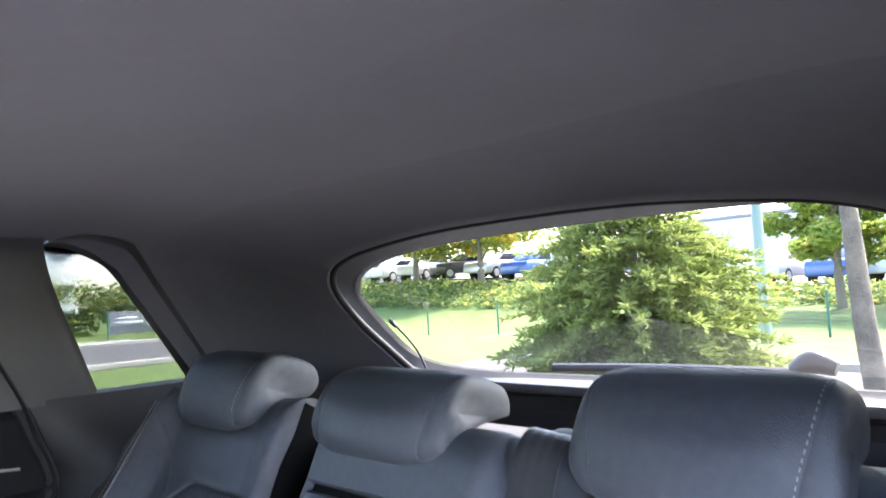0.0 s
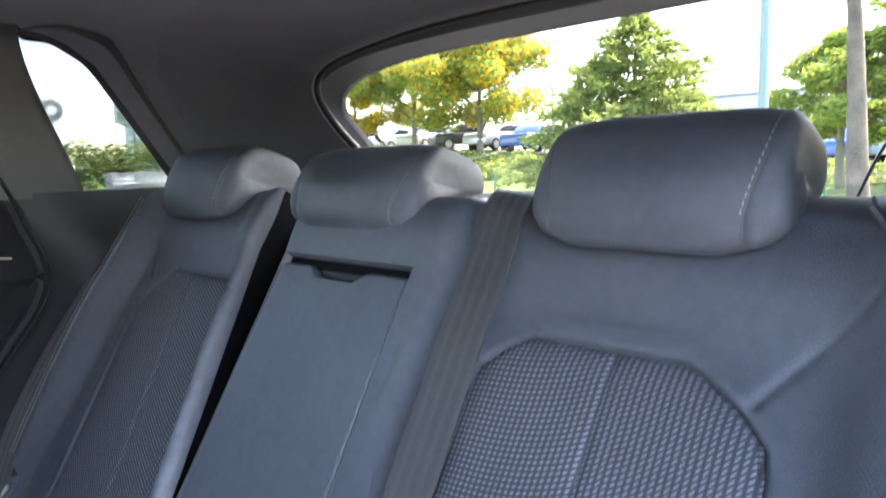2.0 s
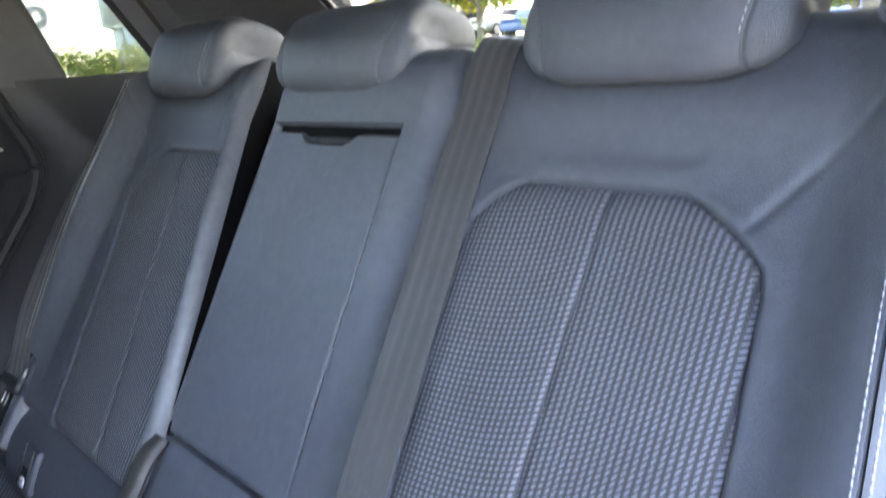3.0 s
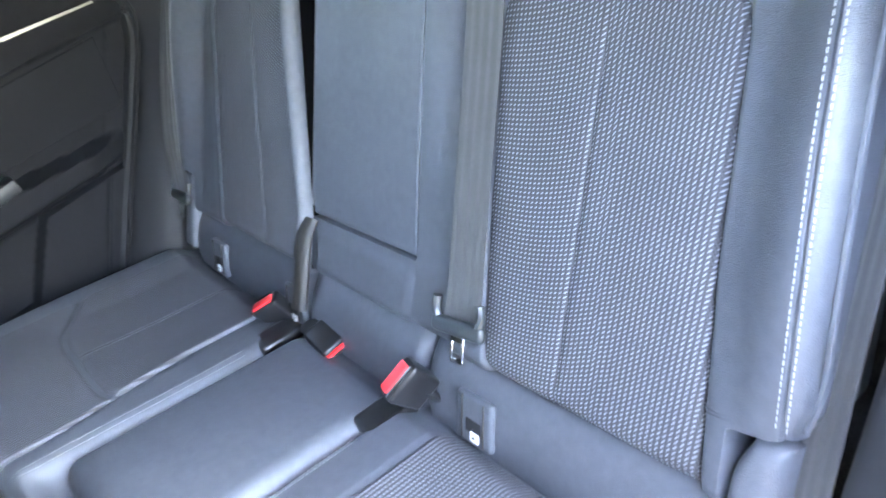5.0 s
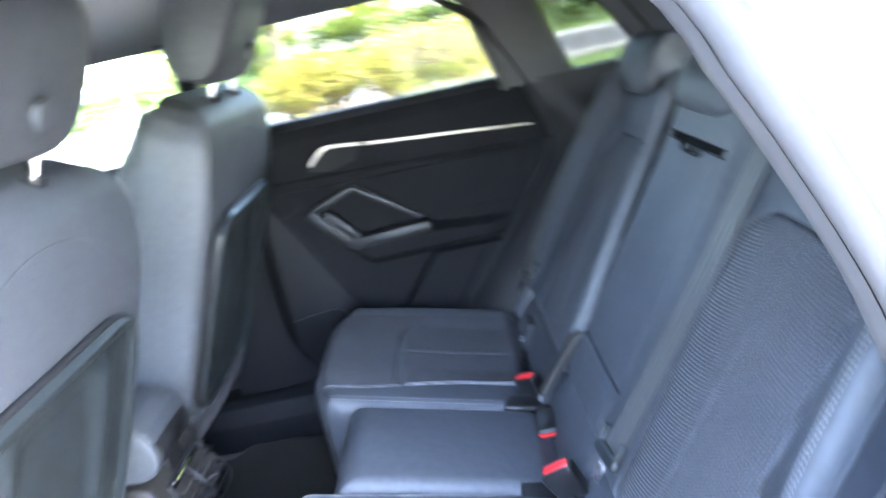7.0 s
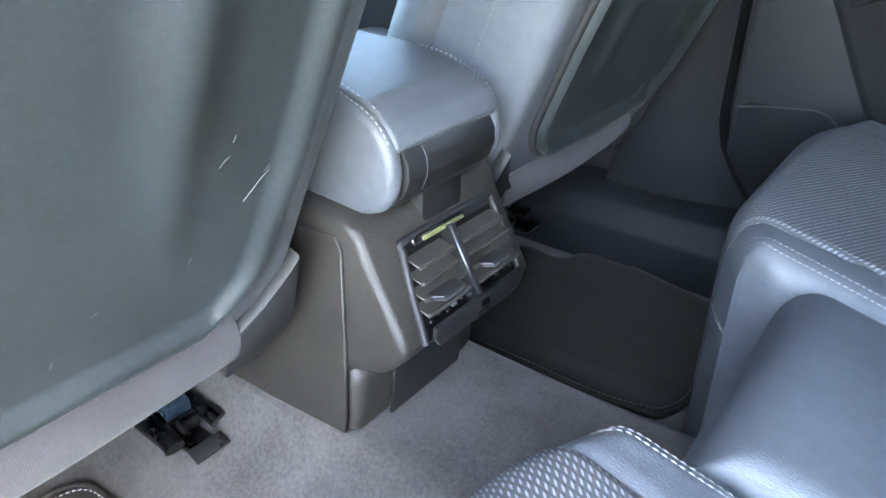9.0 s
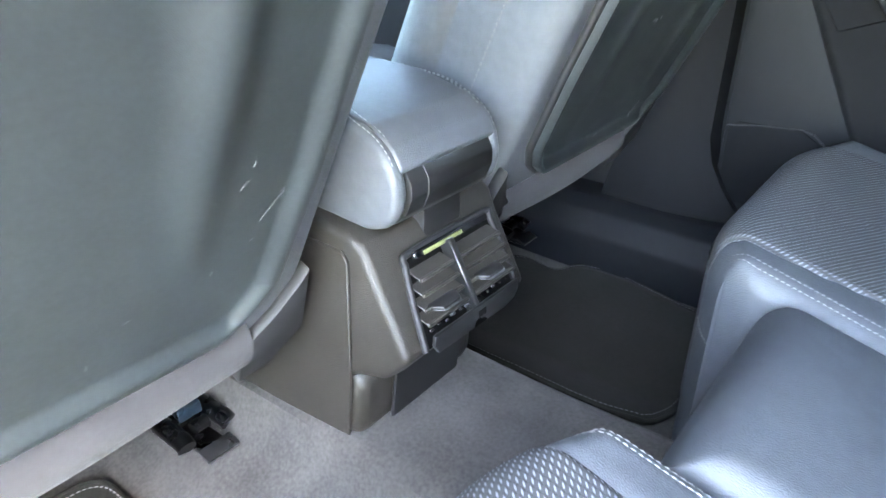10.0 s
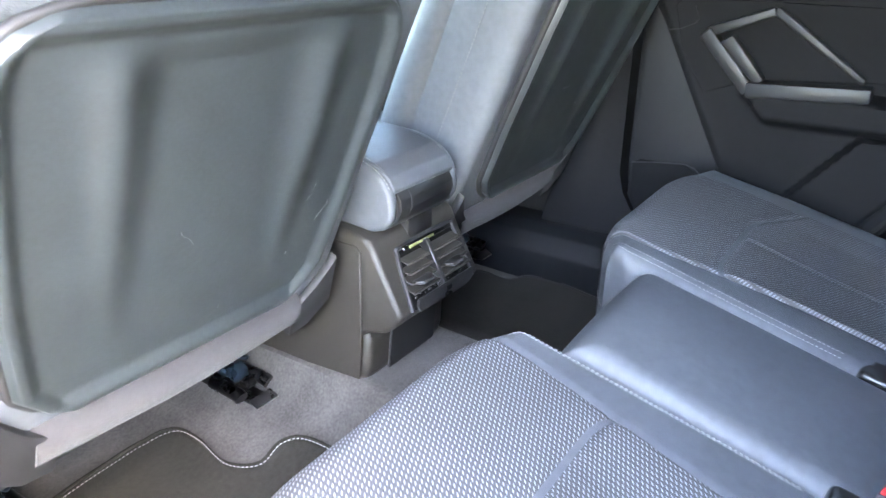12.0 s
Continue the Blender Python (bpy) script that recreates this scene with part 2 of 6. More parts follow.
def part(name, mesh, mat, parent=None, label=""):
    """Links a mesh or bmesh, built in the world's place, as one object under its thing."""
    if isinstance(mesh, bmesh.types.BMesh):
        bm, mesh = mesh, bpy.data.meshes.new(name)
        bm.normal_update()
        bm.to_mesh(mesh)
        bm.free()
        mesh.shade_smooth()
        mesh.set_sharp_from_angle(angle=radians(38))
    for one in mat if isinstance(mat, (list, tuple)) else [mat]:
        mesh.materials.append(one)
    ob = new(name, mesh)
    if parent:
        ob.parent = parent
        up = parent
        m = Matrix()
        while up:
            m = up.matrix_basis @ m if up.type == "EMPTY" else m
            up = up.parent
        ob.matrix_parent_inverse = m.inverted() if parent.type == "EMPTY" else Matrix()
    return tagged(ob, label)


def structure(name, mesh, mat, label, category):
    return tagged(part(name, mesh, mat), label, category, "", "structure")


def grid_mesh(name, front, back=None, uv=None, backmat=False, sharp=42):
    """A mesh of a grid of places (rows, columns, 3); with a back grid it is a closed solid. uv: metres for the cloth."""
    front = np.asarray(front, float)
    nv, nu, _ = front.shape
    idx = np.arange(nv * nu).reshape(nv, nu)
    quads = np.stack([idx[:-1, :-1], idx[:-1, 1:], idx[1:, 1:], idx[1:, :-1]], -1).reshape(-1, 4)
    verts, faces, mats = front.reshape(-1, 3), quads, [0] * len(quads)
    if back is not None:
        m = nv * nu
        verts = np.concatenate([verts, np.asarray(back, float).reshape(-1, 3)])
        ring = np.concatenate([idx[0, :], idx[1:, -1], idx[-1, -2::-1], idx[-2:0:-1, 0]])
        nxt = np.roll(ring, -1)
        side = np.stack([nxt, ring, ring + m, nxt + m], -1)
        faces = np.concatenate([quads, quads[:, ::-1] + m, side])
        mats = [0] * len(quads) + [1 if backmat else 0] * len(quads) + [0] * len(side)
    mesh = bpy.data.meshes.new(name)
    mesh.from_pydata(verts.tolist(), [], faces.tolist())
    if backmat:
        mesh.polygons.foreach_set("material_index", mats)
    if uv is not None:
        flat = np.asarray(uv, float).reshape(-1, 2)
        if back is not None:
            flat = np.concatenate([flat, flat])
        layer = mesh.uv_layers.new(name="metres")
        layer.data.foreach_set("uv", flat[np.asarray(faces).ravel()].ravel())
    mesh.shade_smooth()
    mesh.set_sharp_from_angle(angle=radians(sharp))
    return mesh


def smooth(a, b, x):
    t = np.clip((np.asarray(x, float) - a) / (b - a), 0, 1)
    return t * t * (3 - 2 * t)


def pad(name, plane, b_range, left, right, height, roll, depth, cols=48, rows=64, spread=None, bend=None, tuck=0.0):
    """An upholstered pad on a plane (origin, across, along, normal). left(b), right(b): its outline; height(a, b): its relief;
    roll: (left, right, start, end) as pairs of width and drop of the rounded border; depth: how far its sides go back."""
    o, ea, eb, en = (np.array(v, float) for v in plane)
    q = np.linspace(0, 1, rows)
    q = 0.5 - 0.5 * np.cos(np.pi * q) if spread is None else q
    b = b_range[0] + (b_range[1] - b_range[0]) * q
    w = np.linspace(0, 1, cols)
    w = 0.35 * (0.5 - 0.5 * np.cos(np.pi * w)) + 0.65 * w
    L, R = left(b), right(b)
    A = L[:, None] + (R - L)[:, None] * w[None]
    Bm = np.repeat(b[:, None], cols, 1)
    H = height(A, Bm)
    e2, drop = 0, 0
    dist = (A - L[:, None], R[:, None] - A, Bm - b_range[0], b_range[1] - Bm)
    for d, (wide, fall) in zip(dist, roll):
        if wide > 0:
            e = np.clip(1 - d / wide, 0, 1)
            drop = np.maximum(drop, fall * (1 - np.sqrt(np.clip(1 - e * e, 0, 1))))
    H = H - drop
    if bend is not None:
        Bm = Bm + bend(A) * np.clip(1 - (Bm - b_range[0]) / 0.22, 0, 1) ** 2
    lower = Bm + tuck * np.maximum(depth, drop + 0.004)
    Bm = Bm + tuck * drop
    front = o + A[..., None] * ea + Bm[..., None] * eb + H[..., None] * en
    back = o + A[..., None] * ea + lower[..., None] * eb + np.minimum(-depth, H - 0.004)[..., None] * en
    run = np.linalg.norm(np.diff(front, axis=0), axis=2)[::-1].cumsum(0)[::-1]
    uv = np.stack([A, b_range[1] - np.concatenate([run, np.zeros((1, cols))])], -1)
    # keep the outside pointing along the normal
    flip = np.dot(np.cross(ea, eb), en) < 0
    if flip:
        front, back, uv = front[:, ::-1], back[:, ::-1], uv[:, ::-1]
    return grid_mesh(name, front, back, uv)


def steps(points):
    """A smooth function through pairs of (place, value)."""
    xs, ys = np.array(points, float).T
    order = np.argsort(xs)
    return lambda x: np.interp(x, xs[order], ys[order])


def curve_through(points, count):
    """Points at even steps along a smooth curve through the given ones (Catmull-Rom)."""
    p = [Vector(v) for v in points]
    p = [2 * p[0] - p[1]] + p + [2 * p[-1] - p[-2]]
    fine = []
    for i in range(1, len(p) - 2):
        for k in range(24):
            t = k / 24
            a, b, c, d = p[i - 1], p[i], p[i + 1], p[i + 2]
            fine.append(0.5 * (2 * b + (c - a) * t + (2 * a - 5 * b + 4 * c - d) * t * t + (3 * b - a - 3 * c + d) * t ** 3))
    fine.append(p[-2])
    run = [0.0]
    for a, b in zip(fine, fine[1:]):
        run.append(run[-1] + (b - a).length)
    out, j = [], 0
    for k in range(count):
        want = run[-1] * k / (count - 1)
        while j < len(run) - 2 and run[j + 1] < want:
            j += 1
        t = (want - run[j]) / max(run[j + 1] - run[j], 1e-9)
        out.append(fine[j].lerp(fine[j + 1], min(max(t, 0), 1)))
    return out


def tube(name, points, radius, sides=10, count=None, closed_ends=True, flat=1.0, up=(0, 0, 1)):
    """A tube along a smooth curve; radius may be a function of 0..1."""
    pts = curve_through(points, count or 12 * len(points)) if count != 0 else [Vector(v) for v in points]
    bm = bmesh.new()
    rings = []
    for i, c in enumerate(pts):
        d = (pts[min(i + 1, len(pts) - 1)] - pts[max(i - 1, 0)]).normalized()
        s = d.cross(Vector(up))
        s = s.normalized() if s.length > 1e-4 else d.orthogonal().normalized()
        n = s.cross(d)
        r = radius(i / (len(pts) - 1)) if callable(radius) else radius
        rings.append([bm.verts.new(c + r * (math.cos(k * math.tau / sides) * s + flat * math.sin(k * math.tau / sides) * n)) for k in range(sides)])
    for a, b in zip(rings, rings[1:]):
        for k in range(sides):
            bm.faces.new((a[k], a[(k + 1) % sides], b[(k + 1) % sides], b[k]))
    if closed_ends:
        bm.faces.new(rings[0][::-1])
        bm.faces.new(rings[-1])
    bmesh.ops.recalc_face_normals(bm, faces=bm.faces)
    return bm


def box(size, at=(0, 0, 0), bevel=0.0, seg=2, turn=None, taper=None):
    """A bevelled block as a bmesh. taper: (x, y) scale of its top."""
    bm = bmesh.new()
    bmesh.ops.create_cube(bm, size=1)
    for v in bm.verts:
        if taper and v.co.z > 0:
            v.co.x *= taper[0]
            v.co.y *= taper[1]
        v.co = Vector((v.co.x * size[0], v.co.y * size[1], v.co.z * size[2]))
    if bevel:
        bmesh.ops.bevel(bm, geom=bm.edges[:], offset=bevel, segments=seg, profile=0.5, affect="EDGES", clamp_overlap=True)
    m = Matrix.Translation(at) @ (turn.to_4x4() if turn else Matrix())
    bm.transform(m)
    return bm


def prism(outline, lo, hi, axis="x", bevel=0.0, seg=2):
    """An outline in the plane across an axis (x: y, z; y: x, z; z: x, y), pulled from lo to hi."""
    bm = bmesh.new()
    place = {"x": lambda p, v: (v, p[0], p[1]), "y": lambda p, v: (p[0], v, p[1]), "z": lambda p, v: (p[0], p[1], v)}[axis]
    a = [bm.verts.new(place(p, lo)) for p in outline]
    b = [bm.verts.new(place(p, hi)) for p in outline]
    bm.faces.new(a)
    bm.faces.new(b[::-1])
    for i in range(len(a)):
        bm.faces.new((a[i - 1], a[i], b[i], b[i - 1]))
    bmesh.ops.recalc_face_normals(bm, faces=bm.faces)
    if bevel:
        sharp = [e for e in bm.edges if len(e.link_faces) == 2 and e.calc_face_angle(0) > 0.35]
        bmesh.ops.bevel(bm, geom=sharp, offset=bevel, segments=seg, profile=0.5, affect="EDGES", clamp_overlap=True)
    return bm


def joined(*bms):
    out = bmesh.new()
    for bm in bms:
        tmp = bpy.data.meshes.new("tmp")
        bm.to_mesh(tmp)
        bm.free()
        out.from_mesh(tmp)
        bpy.data.meshes.remove(tmp)
    return out


def stitches(points, normal, length=0.0042, gap=0.0028, thick=0.0011, lift=0.0006):
    """A row of thread stitches along a curve."""
    pts = [Vector(p) for p in points]
    run = [0.0]
    for a, b in zip(pts, pts[1:]):
        run.append(run[-1] + (b - a).length)

    def at(s):
        j = 0
        while j < len(run) - 2 and run[j + 1] < s:
            j += 1
        return pts[j].lerp(pts[j + 1], (s - run[j]) / max(run[j + 1] - run[j], 1e-9))

    verts, faces, s = [], [], 0.0
    nrm = Vector(normal).normalized()
    while s + length < run[-1]:
        p, q = at(s), at(s + length)
        side = (q - p).cross(nrm)
        side = side.normalized() * thick if side.length > 1e-9 else Vector((thick, 0, 0))
        k = len(verts)
        top = nrm * (thick + lift)
        for c in (p, p.lerp(q, 0.5), q):
            h = top if c is not p and c is not q else top * 0.35
            verts += [c - side, c + h, c + side]
        faces += [(k, k + 1, k + 4, k + 3), (k + 1, k + 2, k + 5, k + 4), (k + 3, k + 4, k + 7, k + 6), (k + 4, k + 5, k + 8, k + 7)]
        s += length + gap
    mesh = bpy.data.meshes.new("stitching")
    mesh.from_pydata([tuple(v) for v in verts], [], faces)
    mesh.shade_smooth()
    return mesh


def seam(points, normal, mat, parent, name="stitching", **kw):
    return tagged(part(name, stitches(points, normal, **kw), mat, parent), kind="stuff")


def strip(name, left, right, thick, normal=None, ripple=0.0):
    """A flat band between two rows of points, with thickness."""
    l, r = np.array([tuple(v) for v in left]), np.array([tuple(v) for v in right])
    across = np.linspace(0, 1, 25 if ripple else 5)
    front = l[:, None] * (1 - across)[None, :, None] + r[:, None] * across[None, :, None]
    d = np.gradient(l, axis=0)
    n = np.cross(r - l, d)
    n /= np.linalg.norm(n, axis=1, keepdims=True) + 1e-12
    if normal is not None:
        n *= np.sign(n @ np.array(normal, float))[:, None]
    ridge = ripple * np.cos(across * math.tau * 4)
    front = front + n[:, None] * (ridge[None, :, None])
    back = front - n[:, None] * thick
    if normal is not None and np.dot(np.cross(r[0] - l[0], d[0]), n[0]) > 0:
        front, back = front[:, ::-1], back[:, ::-1]
    return grid_mesh(name, front[:, ::-1], back[:, ::-1])


# ---- the car's shell: x to its open side, y to its tail, z up ----
BELT = 1.15                                   # where the sides begin to curve in to the roof
roof_z = steps([(-2.6, 1.36), (-2.1, 1.44), (-1.6, 1.50), (-1.0, 1.525), (-0.3, 1.535), (0.1, 1.53), (0.4, 1.512), (0.70, 1.484), (0.76, 1.475)])


def hull(y, z, grow=0.0):
    """How far out the inner side stands at a height; grow: metres further out."""
    top = roof_z(y) + grow
    w = 0.722 + grow
    q = np.clip((np.asarray(z, float) - BELT) / (top - BELT), 0, 1)
    return w * (1 - q ** 5.6) ** (1 / 5.6)


def shell_grid(ys, low, side, grow, count=26):
    """A grid from the lower edge low(y) up to the middle of the roof."""
    top = roof_z(ys) + grow
    k = 2 / 5.6
    z0 = np.clip((low - BELT) / (top - BELT), 0, 0.9999)
    th0 = np.arcsin(z0 ** (1 / k))
    th = th0[:, None] + (np.pi / 2 - th0)[:, None] * np.linspace(0, 1, count)[None]
    x = side * (0.722 + grow) * np.clip(np.cos(th), 0, 1) ** k
    z = BELT + (top - BELT)[:, None] * np.sin(th) ** k
    return np.stack([x, np.repeat(ys[:, None], count, 1), z], -1)


q_top = steps([(-2.6, 1.30), (-2.2, 1.38), (-1.6, 1.445), (-0.9, 1.462), (-0.3, 1.462), (0.117, 1.474), (0.16, 1.468), (0.20, 1.455), (0.25, 1.425), (0.31, 1.35), (0.37, 1.262), (0.41, 1.205), (0.43, 1.17), (0.45, 1.151), (0.8, 1.151)])
ys = np.concatenate([np.linspace(-2.3, 0.05, 36), np.linspace(0.07, 0.46, 50), np.linspace(0.48, 0.70, 12)])
roof = None
for side in (-1, 1):
    f, b = shell_grid(ys, q_top(ys), side, 0.0), shell_grid(ys, q_top(ys) + 0.045, side, 0.055)
    if side > 0:
        f, b = f[::-1], b[::-1]
    mesh = grid_mesh("ceiling", f, b, backmat=True, sharp=60)
    structure("ceiling", mesh, [LINER, PAINT], "dark cloth headliner curving down to the rear pillars", "ceiling")


def side_panel(name, ys_of, zs, side, mat, label, category, grow=0.05, cols=8, out=0.0, bulge=0.0):
    """A piece of the side between two edges y0(z), y1(z)."""
    rows = []
    for z in zs:
        y0, y1 = ys_of(z)
        if bulge:
            cols = 18
        yy = np.linspace(y0, y1, cols)
        swell = bulge * np.sqrt(np.clip(1 - np.linspace(-0.6, 1, cols) ** 4, 0, 1)) * float(smooth(1.478, 1.40, z))
        rows.append(np.stack([side * (hull(yy, z) - out - swell), yy, np.full(cols, z)], -1))
    f = np.array(rows)
    b = f + np.array([side * grow, 0, 0])
    if side > 0:
        f, b = f[:, ::-1], b[:, ::-1]
    return structure(name, grid_mesh(name, f, b, backmat=True), [mat, PAINT], label, category)


q_front = steps([(1.14, 0.190), (1.21, 0.218), (1.30, 0.185), (1.40, 0.145), (1.474, 0.117)])
dw_rear = steps([(1.14, 0.05), (1.19, 0.035), (1.30, 0.005), (1.40, -0.03), (1.47, -0.06)])
seal_y = steps([(0.40, -0.32), (0.47, -0.28), (0.55, -0.225), (0.64, -0.158), (0.75, -0.075), (0.82, -0.02), (0.87, 0.018), (0.95, 0.078), (1.0, 0.116), (1.05, 0.138), (1.09, 0.133), (1.13, 0.115), (1.18, 0.098), (1.23, 0.076), (1.29, 0.045), (1.33, 0.023), (1.367, 0.004), (1.42, -0.06), (1.47, -0.13)])
seal_l = seal_y
for side, nm in ((-1, "right"), (1, "left")):
    # behind the door: pillar between the windows, then the trim under the quarter window
    if side < 0:
        side_panel("pillar", lambda z: (dw_rear(z) + 0.028, q_front(z)), np.linspace(1.195, 1.478, 20), side, PILLARTRIM, "grey soft-touch pillar trim between the rear windows", "pillar", bulge=0.016)
    else:
        side_panel("pillar", lambda z: (seal_l(z) + 0.012, q_front(z)), np.linspace(1.195, 1.485, 16), side, SOFT, "grey soft-touch pillar trim at the open door", "pillar")
    rows = []
    for z in np.linspace(0.42, 1.205, 26):
        y0 = float((seal_l if side > 0 else seal_y)(z)) + 0.004
        k = float(smooth(1.20, 1.05, z))
        h = float(hull(y0, z))
        turn = [(h + 0.012, y0 + 0.006, z), (h - 0.004, y0 + 0.008, z), (h - 0.012, y0 + 0.010, z)]
        rest = curve_through([turn[-1], (h - 0.016 - 0.028 * k, y0 + 0.034, z), (h - 0.016 - 0.060 * k, y0 + 0.080, z), (h - 0.016 - 0.066 * k, y0 + 0.16, z), (h - 0.016 - 0.04 * k, 0.45, z), (h - 0.012, 0.86, z)], 27)
        line = [Vector(v) for v in turn] + list(rest)
        rows.append([(side * q.x, q.y, q.z) for q in line])
    f = np.array(rows)
    b = f.copy()
    b[..., 0] = side * np.maximum(0.775, abs(f[..., 0]) + 0.05)
    b[..., 1] += 0.03 * np.linspace(1, 0, 30)[None]
    if side > 0:
        f, b = f[:, ::-1], b[:, ::-1]
    # one trim, light put into its colour: near wall lighter, far wall darker
    structure("wall_" + nm, grid_mesh("wall", f, b, backmat=True), [SIDETRIM_LIT if side > 0 else SOFT, PAINT], "dark side trim beside the rear seat and the load space", "wall")
    # the frame round the rear edge of the quarter window
    pts = [(-1, 0.117, 1.468), (-1, 0.16, 1.464), (-1, 0.20, 1.450), (-1, 0.25, 1.420), (-1, 0.31, 1.345), (-1, 0.37, 1.257), (-1, 0.405, 1.20)]
    c = curve_through(pts, 40)
    inner, outer = [], []
    for i, p in enumerate(c):
        d = (c[min(i + 1, 39)] - c[max(i - 1, 0)]).normalized()
        n = Vector((0, -d.z, d.y)) * -1
        wide = 0.045 * min(1, i / 12)
        q = p - n * wide if n.z < 0 else p + n * wide
        inner.append((side * (hull(p.y, p.z) + 0.03), p.y, p.z))
        outer.append((side * (hull(q.y, q.z) - 0.006), q.y, q.z))
    structure("trim", strip("trim", inner, outer, 0.004, (-side, 0, 0)), PILLARTRIM, "curved plastic trim along the quarter window", "trim")
    # panes
    rows = [[(side * (hull(y, z) + 0.035), y, z) for y in np.linspace(q_front(z) - 0.02, max(0.42 - (z - 1.2) * 0.75, q_front(z) + 0.05) + 0.05, 6)] for z in np.linspace(1.19, 1.48, 8)]
    pane = structure("window_1" if side < 0 else "window_2", grid_mesh("pane", rows, np.array(rows) + (side * 0.004, 0, 0)), QUARTERGLASS, "fixed quarter window pane", "window")

# the floor of the load space, the cover behind the backrest and the tailgate
structure("load_floor", box((1.38, 0.80, 0.04), (0, 0.62, 0.55), 0.004), CARPET, "grey carpeted load floor behind the backrest", "floor")
cover = thing("load_cover", (0, 0.55, 1.10), "grey roller cover over the load space", "load cover")
part("cover_sheet", box((1.26, 0.36, 0.012), (0, 0.62, 1.085), 0.004), GATEGREY, cover)
part("cassette", tube("cassette", [(-0.63, 0.45, 1.10), (0, 0.45, 1.10), (0.63, 0.45, 1.10)], 0.03, 14), PLASTIC, cover, "black cassette tube")

win_top, win_bot = (0.745, 1.445), (0.985, 1.165)


def glass_y(z):
    return win_top[0] + (win_top[1] - z) * (win_bot[0] - win_top[0]) / (win_top[1] - win_bot[1])


def ring_at(count, w_top, w_mid, w_bot, z_lo, z_hi, corner, push=0.0, bow=0.0):
    """A rounded window outline in the tailgate's plane."""
    out = []
    for k in range(count):
        a = math.tau * k / count
        c, s = math.cos(a), math.sin(a)
        e = 2 / corner
        u, v = math.copysign(abs(c) ** e, c), math.copysign(abs(s) ** e, s)
        z = (z_lo + z_hi) / 2 + v * (z_hi - z_lo) / 2
        t = (z - z_lo) / (z_hi - z_lo)
        w = w_bot + (w_mid - w_bot) * min(t / 0.68, 1) if t < 0.68 else w_mid + (w_top - w_mid) * ((t - 0.68) / 0.32) ** 2
        x = u * w
        zz = z + bow * (1 - (x / 0.6) ** 2) * max(v, 0)
        out.append((x, glass_y(zz) + push - 0.10 * (x / 0.6) ** 2, zz))
    return np.array(out)


inside = ring_at(96, 0.56, 0.605, 0.575, 1.165, 1.430, 5.0, 0.0, 0.022)
lip = ring_at(96, 0.575, 0.62, 0.59, 1.150, 1.441, 5.0, -0.03, 0.024)
frame_in = ring_at(96, 0.625, 0.675, 0.640, 1.095, 1.462, 4.5, -0.085, 0.030)
frame_out = ring_at(96, 0.665, 0.710, 0.700, 1.030, 1.474, 4.5, -0.10, 0.030)
out_in, out_out = inside + (0, 0.02, 0), frame_out * (1.10, 1, 1) + (0, 0.06, 0.03)
gate = thing("tailgate", (0, 0.95, 0.5), "tailgate lined with grey plastic round a wide rear window", "tailgate", kind="structure")
step = lip * 0.45 + frame_in * 0.55 + (0, 0.006, 0)
rings = np.array([inside, lip, lip + (0, -0.012, 0), step + (0, 0.010, 0), step, frame_in])
rings = np.concatenate([rings, rings[:, :1]], 1)
part("window_frame", grid_mesh("frame", rings[::-1]), GATEGREY, gate)
rings = np.array([frame_in, frame_out])
rings = np.concatenate([rings, rings[:, :1]], 1)
part("pillar_lining", grid_mesh("lining", rings[::-1]), LINER, gate, "dark cloth lining round the opening")
outer = np.array([inside, out_in, out_out])
outer = np.concatenate([outer, outer[:, :1]], 1)
part("outer_frame", grid_mesh("outer", outer), RUBBER, gate)
for k, (lo, hi) in enumerate(((0.5, 1.055),)):
    rows = [[(x, 0.99 + (1.1 - z) * 0.10 - 0.10 * (x / 0.6) ** 2, z) for x in np.linspace(-0.72, 0.72, 20)] for z in np.linspace(lo, hi, 8)]
    part("lower_panel", grid_mesh("lower", np.array(rows), np.array(rows) + (0, 0.06, 0), backmat=True), [SOFT, PAINT], gate)
c = inside.mean(0)
fan = np.array([inside + (0, 0.008, 0), c + (inside - c) * 0.5 + (0, 0.008, 0), c + (inside - c) * 0.02 + (0, 0.008, 0)])
pane = part("pane", grid_mesh("pane", np.concatenate([fan, fan[:, :1]], 1)), GLASS, gate)
part("window_ledge", box((1.10, 0.085, 0.02), (0, 0.925, 1.148), 0.006), SATIN, gate, "grey ledge under the glass")
wiper = part("wiper", tube("wiper", [(-0.30, 1.025, 1.172), (-0.05, 1.028, 1.178), (0.22, 1.02, 1.180)], 0.010, 8), SMOOTH, gate, "black rear wiper")
part("wiper_cap", tube("cap", [(0.20, 1.02, 1.185), (0.235, 1.02, 1.20), (0.27, 1.02, 1.19)], lambda t: 0.012 + 0.008 * math.sin(math.pi * t), 10), SMOOTH, gate)
for side in (-1, 1):
    part("hook", tube("hook", [(side * 0.462, 0.715, 1.285), (side * 0.470, 0.712, 1.295), (side * 0.480, 0.716, 1.297), (side * 0.476, 0.722, 1.288)], 0.0045, 8), SMOOTH, gate)
    part("cord", tube("cord", [(side * 0.466, 0.718, 1.287), (side * 0.43, 0.74, 1.235), (side * 0.40, 0.75, 1.17)], 0.0022, 6), SMOOTH, gate)
